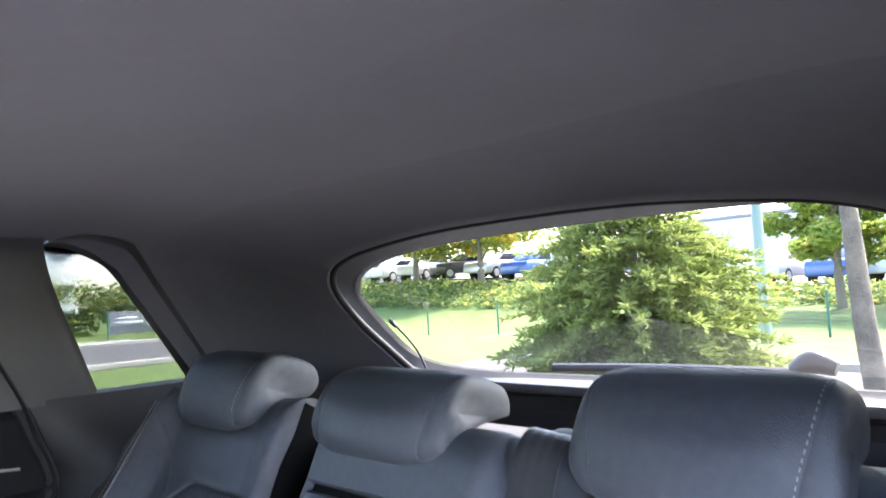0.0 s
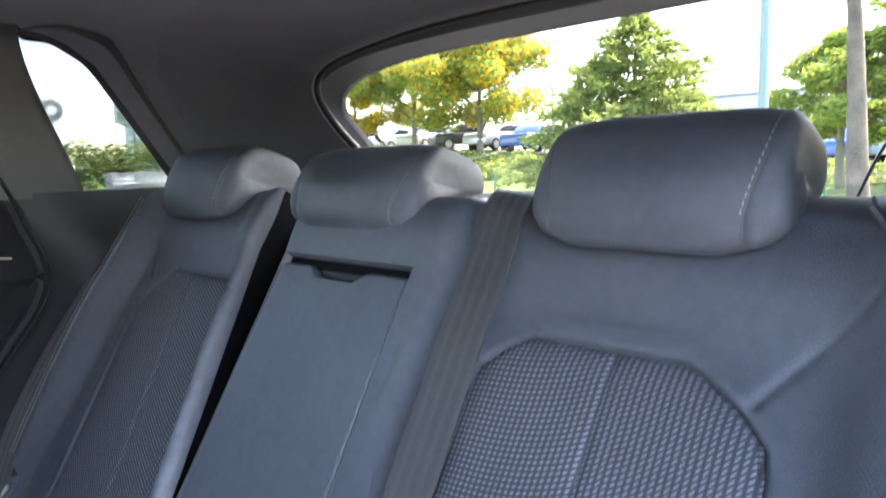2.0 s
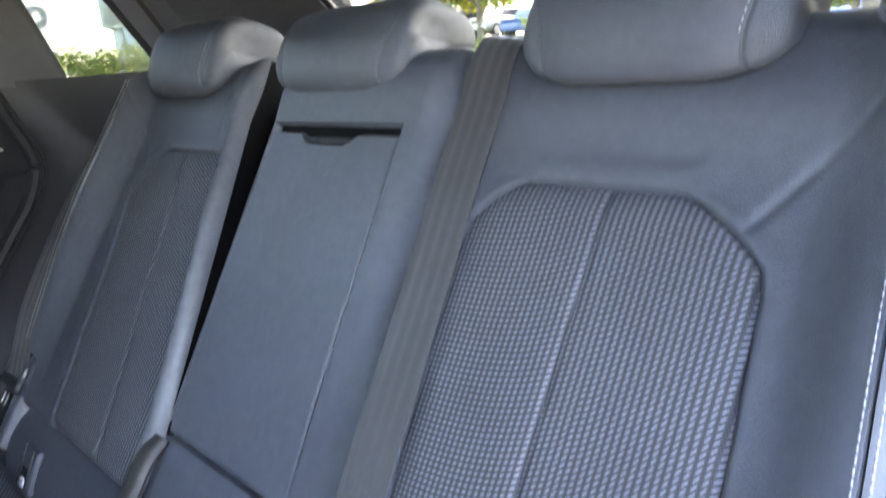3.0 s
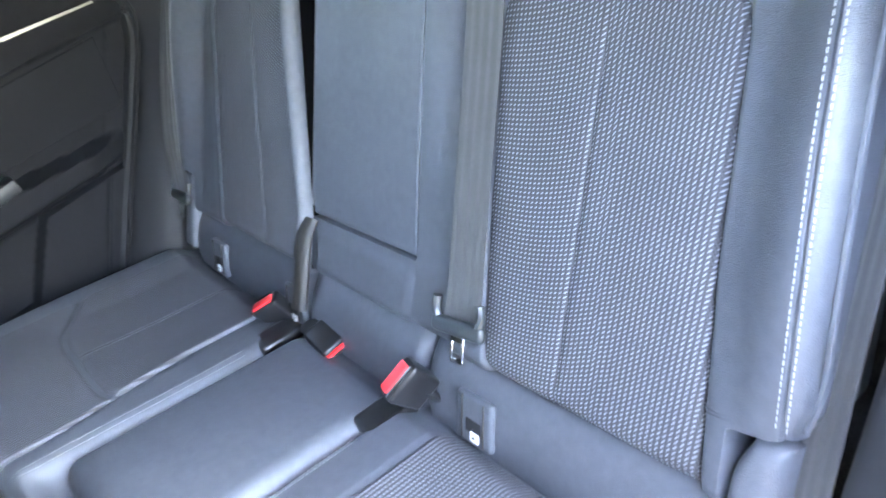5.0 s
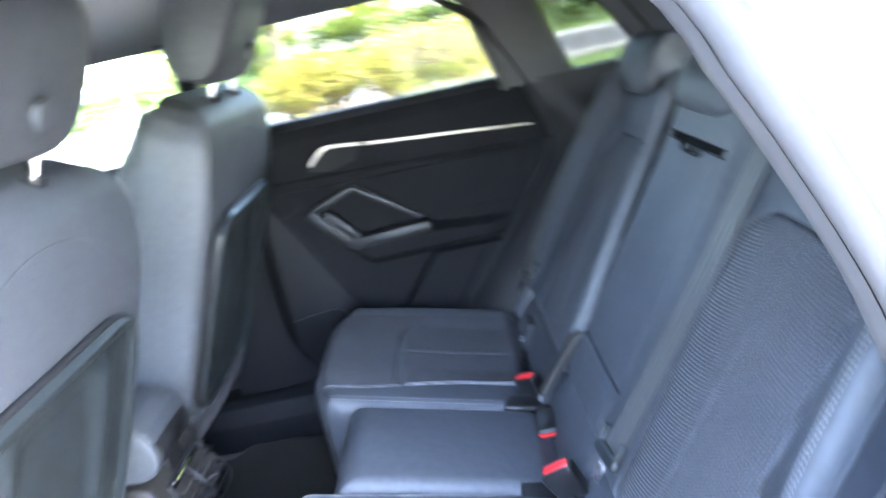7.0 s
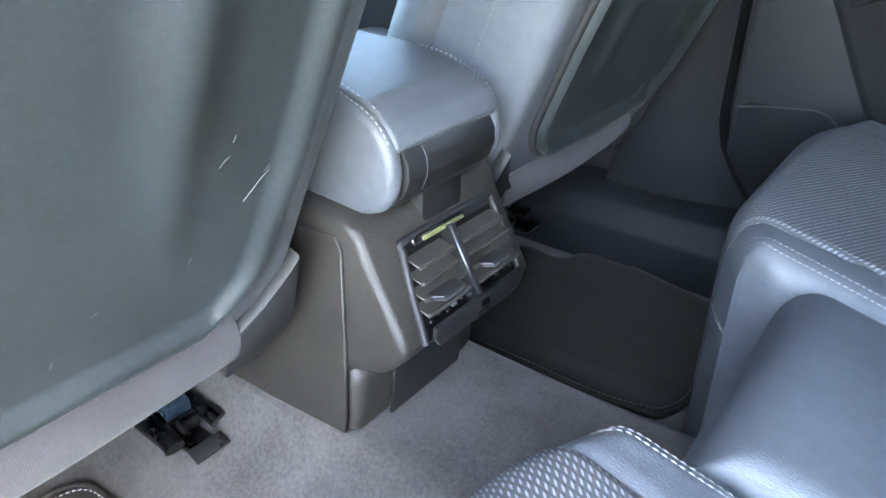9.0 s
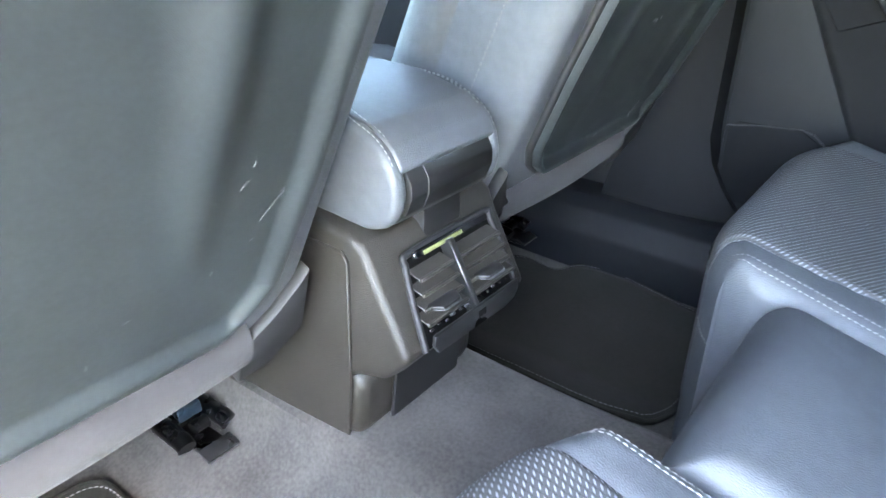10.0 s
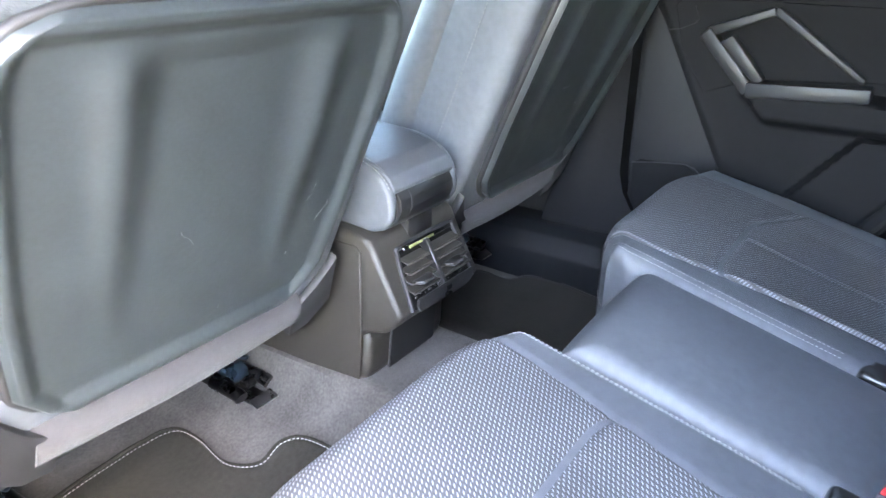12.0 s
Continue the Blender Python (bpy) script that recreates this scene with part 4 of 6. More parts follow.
def headrest(x, half, z_lo, z_hi, parent, label, threads=(STITCH, STITCH)):
    """A drop-down headrest: a bulging face, cheeks set off by a sewn seam, and a hollow underside."""
    prof = [(0.268, z_lo + 0.008), (0.260, z_lo + 0.022), (0.256, z_lo + 0.042), (0.255, z_lo + 0.065), (0.257, z_hi - 0.030), (0.263, z_hi - 0.013), (0.276, z_hi - 0.003), (0.300, z_hi + 0.001), (0.345, z_hi - 0.003), (0.392, z_hi - 0.011), (0.424, z_hi - 0.024), (0.436, z_hi - 0.042), (0.434, z_hi - 0.062), (0.414, z_lo + 0.034), (0.370, z_lo + 0.031), (0.336, z_lo + 0.020), (0.310, z_lo + 0.006), (0.292, z_lo), (0.278, z_lo + 0.001)]
    c = np.array([tuple(p) for p in curve_through([(0, y, z) for y, z in prof + prof[:1]], 60)])[:-1, 1:]
    c[:, 0] += 0.050 * (c[:, 1] - z_lo) / (z_hi - z_lo) * smooth(0.42, 0.27, c[:, 0]) - 0.004
    mid = np.array((0.312, (z_lo + z_hi) / 2 + 0.008))
    edge = 0.925

    def ring(w, k=None, lift=0.0):
        g = abs(w)
        if k is None:
            k = 1 - 0.10 * max(0, (g - 0.50) / (edge - 0.50)) ** 2.4 if g <= edge else 0.90 * math.sqrt(1 - 0.30 * min(1, (g - edge) / (1 - edge)) ** 2)
            k -= 0.020 * math.exp(-((g - edge) / 0.009) ** 2)
        q = mid + (c - mid) * k
        q[:, 0] -= 0.010 * max(0, 1 - (g / edge) ** 2) * smooth(0.31, 0.27, c[:, 0]) * np.sin(np.clip((c[:, 1] - z_lo) / (z_hi - z_lo), 0, 1) * np.pi)
        d = q - mid
        q = q + lift * d / np.linalg.norm(d, axis=1)[:, None]
        narrow = 1 - 0.13 * smooth(z_hi - 0.005, z_lo + 0.015, c[:, 1]) * smooth(0.41, 0.31, c[:, 0])
        over = max(0.0, (g - edge) / (1 - edge))
        across = min(g, edge) * narrow + over * (1 - edge * narrow)
        wide = x + math.copysign(half, w) * across * (1 - 0.05 * smooth(0.30, 0.42, c[:, 0]))
        return np.stack([wide, q[:, 0], q[:, 1]], -1)

    half_us = np.concatenate([np.linspace(0, 0.88, 18), np.linspace(0.895, 0.955, 15), np.linspace(0.965, 1.0, 5)])
    us = np.concatenate([-half_us[::-1], half_us[1:]])
    rows = [ring(-1.03, k) for k in (0.08, 0.45)] + [ring(-1.02, 0.68)] + [ring(u) for u in us] + [ring(1.02, 0.68)] + [ring(1.03, k) for k in (0.45, 0.08)]
    f = np.array(rows)
    f = np.concatenate([f, f[:, :1]], 1)
    bm = bmesh.new()
    mesh = grid_mesh("headrest", f, sharp=70)
    bm.from_mesh(mesh)
    bpy.data.meshes.remove(mesh)
    bmesh.ops.remove_doubles(bm, verts=bm.verts, dist=1e-5)
    bmesh.ops.holes_fill(bm, edges=bm.edges)
    bmesh.ops.recalc_face_normals(bm, faces=bm.faces)
    mesh = bpy.data.meshes.new("headrest")
    bm.to_mesh(mesh)
    bm.free()
    mesh.shade_smooth()
    mesh.set_sharp_from_angle(angle=radians(70))
    ob = part("headrest", mesh, LEATHER, parent, label)
    for s, thread in zip((-1, 1), threads):
        pts = [Vector(p) for p in ring(s * (edge - 0.026), None, 0.0005)]
        seam(curve_through(pts[3:34], 90), (0.0, -0.8, 0.6), thread, ob, length=0.0036, gap=0.0030, thick=0.0006)
    for s in (-1, 1):
        part("post", tube("post", [(x + s * 0.05, 0.345, z_lo - 0.02), (x + s * 0.05, 0.352, z_lo + 0.06)], 0.006, 10, 6), STEEL, ob)
    part("guide", box((0.05, 0.03, 0.012), (x + 0.05, 0.345, z_lo + 0.036), 0.004), SMOOTH, ob)
    return ob


def rear_backrest(side):
    s = thing("outer_seat", tuple(on_back(side * 0.4, -0.1)), "black leather outer backrest with woven cloth centre and white stitching", "seat back", "rear seat backs")
    plane = (BACK0, (side, 0, 0), UP, OUT)
    if side > 0:
        left = lambda b: 0.195 + 0.02 * smooth(0.46, 0.53, b) - 0.012 * smooth(0.0, 0.4, b)
    else:
        left = lambda b: 0.134 + 0.095 * np.clip(b / 0.42, 0, 1) + 0.01 * smooth(0.46, 0.53, b)
    il = ins_l if side > 0 else (lambda b: left(b) + 0.016)
    ir = ins_r if side > 0 else steps([(-0.16, 0.420), (-0.04, 0.434), (0.166, 0.464), (0.290, 0.487), (0.302, 0.484), (0.322, 0.466), (0.345, 0.440), (0.358, 0.422), (0.366, 0.408)])
    right = lambda b: 0.5965 - 0.055 * b - 0.040 * smooth(0.47, 0.535, b) - 0.045 * smooth(0.0, -0.012, b)
    body = part("cover", pad("cover", plane, (-0.088, 0.53), left, right, lambda a, b: back_relief(a, b, 0.006, il, ir) + (0.010 * smooth(0.060, 0.012, a - left(b)) if side < 0 else 0), ((0.016, 0.022) if side < 0 else (0.022, 0.022), (0.003, 0.003), (0.02, 0.02), (0.05, 0.05)), 0.09, 150, 190, "even"), LEATHER, s)
    part("cloth_insert", pad("cloth", plane, (-0.080, 0.366), il, ir, lambda a, b: cloth_relief(a, b, il, ir, 0.371 if side > 0 else 0.265 + 0.228 * b), ((0, 0), (0, 0), (0.02, 0.02), (0, 0)), 0.01, 70, 110, "even"), FABRIC, s, "dark cloth woven with silver dashes")
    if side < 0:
        # black strip over the lit inner wall: the gap's shade as colour
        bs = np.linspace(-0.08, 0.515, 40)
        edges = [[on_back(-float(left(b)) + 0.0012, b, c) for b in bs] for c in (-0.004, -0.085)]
        part("flank", strip("flank", edges[0], edges[1], 0.002, (1, 0, 0)), HOLLOWSHADE, s, "inner side of the split backrest, painted black for the gap's shade")
    # outer wing with double stitching
    wing = lambda a, b: 0.008 + 0.042 * smooth(-0.20, 0.30, b) + 0.004 * np.sin(np.clip((a - 0.595 + 0.055 * b) / 0.040, 0, 1) * np.pi)
    wl = lambda b: 0.597 - 0.055 * b - 0.040 * smooth(0.46, 0.505, b)
    wr = lambda b: 0.615 - 0.055 * b - 0.060 * smooth(0.40, 0.505, b) - 0.010 * smooth(0.03, 0.0, b)
    part("side_wing", pad("wing", plane, (0.0, 0.505), wl, wr, wing, ((0.004, 0.004), (0.028, 0.035), (0.014, 0.014), (0.02, 0.03)), 0.09, 24, 90), LEATHER, s)
    for off in (-0.0042, 0.0048):
        pts = [on_back(side * (float(wl(b)) + off), b, 0.0095 + 0.041 * float(smooth(-0.20, 0.30, b)) + (0.0002 if off < 0 else 0.0016)) for b in np.linspace(0.012, 0.47, 60)]
        seam(pts, OUT, STITCH, s, length=0.0040, gap=0.0018, thick=0.00055)
    part("piping", tube("piping", [on_back(side * (float(wr(b)) + 0.001), b, -0.004 + 0.03 * float(smooth(-0.2, 0.3, b))) for b in np.linspace(0.01, 0.49, 14)], 0.003, 6), LEATHER, s)
    # plastic shield low at the outside
    low = lambda a, b: 0.014 + 0 * a
    part("side_shield", pad("shield", plane, (-0.16, -0.008), lambda b: 0.560 + 0.015 * smooth(-0.05, 0.0, b), lambda b: 0.606 + 0 * b, low, ((0.012, 0.012), (0.02, 0.03), (0.01, 0.01), (0.02, 0.02)), 0.06, 16, 24), LEATHER, s)
    headrest(0.371 if side > 0 else -0.416, 0.106, 1.160, 1.272, s, "padded black leather headrest with white seams", (THREAD, STITCH) if side > 0 else (STITCH, STITCH))
    return s


rear_backrest(1)
rear_backrest(-1)

centre = thing("middle_seat", tuple(on_back(0, -0.1)), "black leather middle backrest with a folded-up armrest", "seat back", "rear seat backs")
plane = (BACK0, (1, 0, 0), UP, OUT)


arm_l = lambda b: -0.135 + 0.040 * np.clip(b, 0, 0.45)
arm_r = lambda b: 0.116 + 0 * b
lift = lambda a, b: 0.062 * np.clip(b, 0, 0.45) * smooth(0.19, 0.135, a)


def centre_relief(a, b):
    h = 0 * a - 0.004
    inside = np.minimum(np.minimum(a - arm_l(b) + 0.002, arm_r(b) + 0.0006 - a), np.minimum(b - 0.005, 0.408 - b))
    deep = np.maximum(smooth(0.040, 0.015, b), smooth(0.370, 0.395, b))
    h = h - (0.0025 + 0.0195 * deep) * smooth(-0.0015, 0.0015, inside)
    h = h - 0.004 * np.exp(-(((a - 0.186) + (b - 0.42) * 0.42) / 0.0035) ** 2) * smooth(0.41, 0.42, b)
    h = h + 0.005 * smooth(0.003, -0.020, b) * smooth(0.125, 0.105, abs(a + 0.005))
    return h + 0.004 * np.sin(np.clip((b - 0.41) / 0.1, 0, 1) * np.pi) + lift(a, b)


part("cover", pad("cover", plane, (-0.085, 0.515), lambda b: arm_l(b) - 0.010, lambda b: 0.193 + 0 * b, centre_relief, ((0.008, 0.010), (0.01, 0.01), (0.02, 0.02), (0.05, 0.05)), 0.09, 110, 150, "even"), LEATHER, centre)
# added black sheet: the deep gap's shade is put into its colour
part("gap_shade", pad("gap", plane, (-0.085, 0.50), lambda b: -0.290 + 0 * b, lambda b: -0.140 + 0 * b, lambda a, b: -0.070 + 0 * a, ((0, 0),) * 4, 0.080, 6, 6), HOLLOWSHADE, centre, "black sheet painting the shade in the gap beside the armrest")
notch = lambda a: 0.014 * smooth(-0.060, -0.035, a) * smooth(0.055, 0.025, a)
part("armrest", pad("armrest", plane, (0.006, 0.4065), arm_l, arm_r, lambda a, b: lift(a, b) - 0.005 + 0.003 * np.sin(np.clip(b / 0.4, 0, 1) * np.pi) - 0.02 * smooth(0.396, 0.401, b + notch(a)), ((0.005, 0.004), (0.002, 0.0015), (0.010, 0.010), (0.010, 0.008)), 0.02, 70, 130, "even"), LEATHER, centre, "folded-up leather armrest")
# black strip paints shade along the slot, whose leather would catch light
part("slot_shade", pad("pocket", plane, (0.396, 0.4076), lambda b: arm_l(b) + 0.004, lambda b: arm_r(b) - 0.004, lambda a, b: lift(a, b) - 0.0125, ((0, 0),) * 4, 0.020, 30, 4), HOLLOWSHADE, centre, "black strip painting the slot's shade above the armrest")
part("pull", pad("pull", plane, (0.388, 0.400), lambda b: -0.052 + 0 * b, lambda b: 0.045 + 0 * b, lambda a, b: lift(a, b) - 0.015, ((0.012, 0.006), (0.012, 0.006), (0.004, 0.004), (0.002, 0.002)), 0.02, 24, 8), SOFT, centre, "black pull lip")
headrest(-0.024, 0.113, 1.160, 1.258, centre, "low padded black leather headrest", (THREAD, THREAD))
clip = part("hinge_cover", tube("hinge", [on_back(-0.135, 0.0, 0.0), on_back(-0.132, -0.03, 0.012), on_back(-0.128, -0.09, 0.016), on_back(-0.125, -0.14, 0.02)], 0.016, 12, flat=0.6), PLASTIC, centre)


def cushion_frame():
    k = 1 / math.hypot(1, 0.25)
    return np.array((0, -0.465, 0.735)), (0, k, -0.25 * k), (0, 0.25 * k, k)


SEAT0, ALONG, SEATUP = cushion_frame()


def on_seat(a, b, c=0.0):
    return Vector(SEAT0 + a * np.array((1, 0, 0)) + b * np.array(ALONG) + c * np.array(SEATUP))


bow = lambda a: 0.046 * np.clip((0.262 - a) / 0.125, 0, 1.1) ** 2 + 0.078 * np.clip((a - 0.46) / 0.18, 0, 1.05) ** 2.2


def rear_cushion(side):
    s = thing("rear_cushion", (side * 0.38, -0.25, 0.42), "black leather outer seat cushion with woven cloth centre and white stitching", "seat cushion", "rear seat cushions")
    plane = (SEAT0, (side, 0, 0), ALONG, SEATUP)
    left = lambda b: 0.138 - 0.006 * smooth(0, 0.3, b) + 0.010 * smooth(0.0, -0.05, b)
    right = lambda b: 0.640 + 0.01 * smooth(0, 0.2, b)

    def relief(a, b):
        h = 0.010 * smooth(0.55, 0.62, a) + 0.004 - 0.010 * smooth(0.0, 0.3, b) * smooth(0.2, 0.3, a) * smooth(0.57, 0.5, a)
        h = h - 0.004 * np.exp(-((a - 0.192 - 0.028 * smooth(0.0, 0.30, b)) / 0.004) ** 2)
        return h - 0.022 * smooth(0.395, 0.44, b)

    part("cover", pad("cover", plane, (-0.047, 0.47), left, right, relief, ((0.026, 0.030), (0.05, 0.06), (0.045, 0.055), (0.03, 0.03)), 0.29, 100, 110, None, bow, 0.25), LEATHER, s)
    cl = lambda b: 0.188 + 0.034 * smooth(0.0, 0.30, b)
    cr = lambda b: 0.575 - 0.012 * smooth(0.06, -0.03, b)

    def cloth(a, b):
        h = relief(a, b) + 0.0022 - 0.008 * smooth(0.006, -0.001, np.minimum(a - cl(b), cr(b) - a))
        # seam of the rear panel, with slanted front corners
        e1, e2, e3 = 0.138 - b, 0.212 - a - (b - 0.138) * 0.75, a - 0.472 - (b - 0.138) * 1.5
        edge = 0.014 * np.log(np.exp(e1 / 0.014) + np.exp(e2 / 0.014) + np.exp(e3 / 0.014))
        h = h - 0.0042 * np.exp(-(edge / 0.0055) ** 2) + 0.003 * smooth(0.004, -0.02, edge)
        return h - 0.003 * np.exp(-((a - 0.372) / 0.0045) ** 2) * smooth(0.0, -0.01, edge)

    part("cloth_insert", pad("cloth", plane, (-0.0487, 0.43), cl, cr, cloth, ((0, 0), (0, 0), (0.0467, 0.0567), (0, 0)), 0.012, 150, 170, None, bow, 0.25), FABRIC, s, "dark cloth woven with silver dashes")
    # cloth wrapped down over the front
    rows = []
    for z in np.linspace(0, 1, 8):
        a = np.linspace(0.190, 0.562, 60)
        o = SEAT0 + a[:, None] * np.array((side, 0, 0)) + -0.0490 * np.array(ALONG) + (0.0 - 0.050 - 0.19 * z) * np.array(SEATUP)
        o[:, 1] += 0.2425 * (0.050 + 0.19 * z) + bow(a)
        rows.append(o)
    f = np.array(rows)
    uv = np.stack(np.meshgrid(np.linspace(0.190, 0.562, 60), -0.10 - 0.19 * np.linspace(0, 1, 8)), -1)
    part("front_cloth", grid_mesh("front_cloth", f[:, ::-1] if side < 0 else f, None, uv[:, ::-1] if side < 0 else uv), FABRIC, s)
    for off, gap in ((0.012, 0), (0.020, 0)):
        pts = []
        for b in np.linspace(-0.040, 0.33, 60):
            a = float(left(b)) + off
            edge = 0.030 * (1 - math.sqrt(1 - (1 - off / 0.026) ** 2))
            fall = 0.055 * (1 - math.sqrt(max(0, 1 - max(0, 1 - (b + 0.047) / 0.045) ** 2)))
            ahead = b + float(bow(a)) * max(0, 1 - (b + 0.047) / 0.22) ** 2 + 0.25 * max(edge, fall)
            pts.append(on_seat(side * a, ahead, float(relief(np.array(0.15), np.array(b))) - max(edge, fall) + 0.0006))
        seam(pts, SEATUP, STITCH, s, length=0.0038, gap=0.0020, thick=0.0004)
    pts = [on_seat(side * a, -0.0492 + float(bow(a)) + 0.25 * -c, c) for a, c in ((0.142, -0.10), (0.165, -0.105), (0.194, -0.107))]
    seam(curve_through(pts, 12), (0, -1, 0), STITCH, s)
    return s


rear_cushion(1)
rear_cushion(-1)
mid = thing("centre_cushion", (0, -0.25, 0.42), "plain black leather middle seat cushion", "seat cushion", "rear seat cushions")
part("cover", pad("cover", (SEAT0, (1, 0, 0), ALONG, SEATUP), (0.030, 0.46), lambda b: -0.131 + 0 * b, lambda b: 0.131 + 0 * b, lambda a, b: 0.004 + 0.010 * np.cos(np.clip(a / 0.131, -1, 1) * np.pi / 2) * smooth(0.45, 0.2, b) - 0.02 * smooth(0.395, 0.44, b), ((0.03, 0.03), (0.03, 0.03), (0.065, 0.08), (0.03, 0.03)), 0.28, 70, 90, None, None, 0.25), LEATHER, mid)

structure("wall_seat_base", box((1.36, 0.30, 0.16), (0, 0.14, 0.50), 0.01), CARPET, "carpeted step under the rear seat", "wall")
# padded roll where backrest and cushion meet, with the anchor covers
roll = thing("seat_roll", (0, 0.0, 0.60), "black leather roll between backrest and cushion", "seat roll")
prof = [(-0.040, 0.500), (-0.048, 0.585), (-0.047, 0.612), (-0.041, 0.638), (-0.029, 0.662), (-0.011, 0.684), (0.012, 0.701), (0.050, 0.706)]
for lo, hi in ((-0.575, -0.135), (-0.128, 0.152), (0.158, 0.575)):
    rows = []
    for u in np.linspace(0, 1, 30):
        x = lo + (hi - lo) * u
        k = math.sqrt(max(0.0, 1 - max(0, 1 - min(x - lo, hi - x) / 0.018) ** 2)) * 0.012
        rows.append([(x, y + 0.012 - k, z - 0.006 + k * 0.5) for y, z in prof])
    part("roll_cover", grid_mesh("roll", np.array(rows), np.array(rows) + (0, 0.06, -0.01)), LEATHER, roll)
for x in (-0.445, -0.160, 0.262, 0.540):
    tip = Matrix.Rotation(radians(-26), 3, "X")
    at = lambda dx, out, up: tuple(Vector((x, -0.034, 0.653)) + tip @ Vector((dx, -out, up)))
    iso = part("anchor_cover", box((0.060, 0.012, 0.066), at(0, 0.001, 0), 0.0058, 3, tip), LEATHER, roll, "anchor point cover")
    for d in (-1, 1):
        part("cover_ridge", box((0.0022, 0.003, 0.058), at(d * 0.018, 0.0072, 0.002), 0.0008, 1, tip), PLASTIC, iso)
    part("anchor_slot", box((0.026, 0.004, 0.018), at(0.001, 0.0065, -0.006), 0.002, 2, tip), RUBBER, iso)
    part("anchor_mark", box((0.015, 0.003, 0.013), at(0.005, 0.0085, -0.018), 0.003, 2, tip), ISOMARK, iso)
    part("mark_bar", box((0.006, 0.003, 0.004), at(0.005, 0.0093, -0.018), 0.001, 1, tip), SMOOTH, iso)


# ---- belts and buckles ----
def band(name, points, across, width, parent, label="", twist=None):
    pts = curve_through(points, 60)
    l, r = [], []
    for i, p in enumerate(pts):
        w = Vector(across if twist is None else Vector(across).lerp(Vector(twist), i / 59)).normalized() * (width / 2)
        l.append(p - w)
        r.append(p + w)
    return part(name, strip(name, l, r, 0.0014, OUT, 0.00028), WEBBING, parent, label)


def tongue(at, turn, parent):
    t = part("tongue", box((0.084, 0.013, 0.020), at, 0.006, 3, turn), BACKPANEL, parent, "black tongue with steel tip")
    m = Matrix.Translation(at) @ turn.to_4x4()
    for s in (-1, 1):
        part("tongue_arm", tube("arm", [m @ Vector((s * 0.033, 0, 0.004)), m @ Vector((s * 0.037, 0, 0.018)), m @ Vector((s * 0.035, 0, 0.032))], 0.0055, 8, 8), BACKPANEL, t)
    for x0, z0, w, h in ((-0.009, -0.024, 0.004, 0.030), (0.009, -0.024, 0.004, 0.030), (0, -0.038, 0.022, 0.006), (0, -0.013, 0.022, 0.008)):
        part("steel_tip", box((w, 0.003, h), m @ Vector((x0, 0.0, z0)), 0.001, 1, turn), STEEL, t)


lean = Matrix.Rotation(math.atan(0.66) * -1, 3, "X")
belt = thing("seat_belt", (0.2, 0.05, 0.7), "grey belt hanging down the middle of the rear backrest", "seat belt", "rear seat belts")
band("webbing", [on_back(0.207, 0.512, -0.040), on_back(0.207, 0.518, -0.012), on_back(0.208, 0.508, 0.010), on_back(0.211, 0.480, 0.021), on_back(0.217, 0.42, 0.022), on_back(0.219, 0.34, 0.021), on_back(0.223, 0.25, 0.019), on_back(0.232, 0.10, 0.021), on_back(0.240, 0.0, 0.024), on_back(0.243, -0.030, 0.028)], (1, 0.02, -0.1), 0.052, belt)
tongue(tuple(on_back(0.243, -0.034, 0.032)), lean @ Matrix.Rotation(radians(-7), 3, "Y"), belt)
belt = thing("seat_belt", (0.65, 0.05, 0.7), "grey belt hanging beside the outer backrest", "seat belt", "rear seat belts")
band("webbing", [on_back(0.590, 0.50, -0.03), on_back(0.602, 0.36, -0.02), on_back(0.610, 0.22, -0.012), on_back(0.612, 0.08, -0.010), on_back(0.616, -0.05, -0.004), (0.622, -0.03, 0.62), (0.622, -0.03, 0.59)], (0.62, -0.70, 0.35), 0.047, belt, twist=(0.9, -0.4, 0.1))
part("anchor", tube("anchor", [(0.605, -0.03, 0.66), (0.60, -0.035, 0.63), (0.612, -0.04, 0.60), (0.645, -0.045, 0.60)], 0.004, 8), STEEL, belt)
belt = thing("seat_belt", (-0.62, 0.05, 0.7), "dark belt with hanging tongue beside the far backrest", "seat belt", "rear seat belts")
band("webbing", [(-0.628, 0.335, 1.20), (-0.640, 0.25, 1.11), (-0.640, 0.15, 0.98), (-0.62, 0.06, 0.85), (-0.600, 0.02, 0.775), (-0.59, 0.0, 0.73)], (0.9, 0.25, -0.2), 0.047, belt)
tongue((-0.588, -0.004, 0.738), lean, belt)


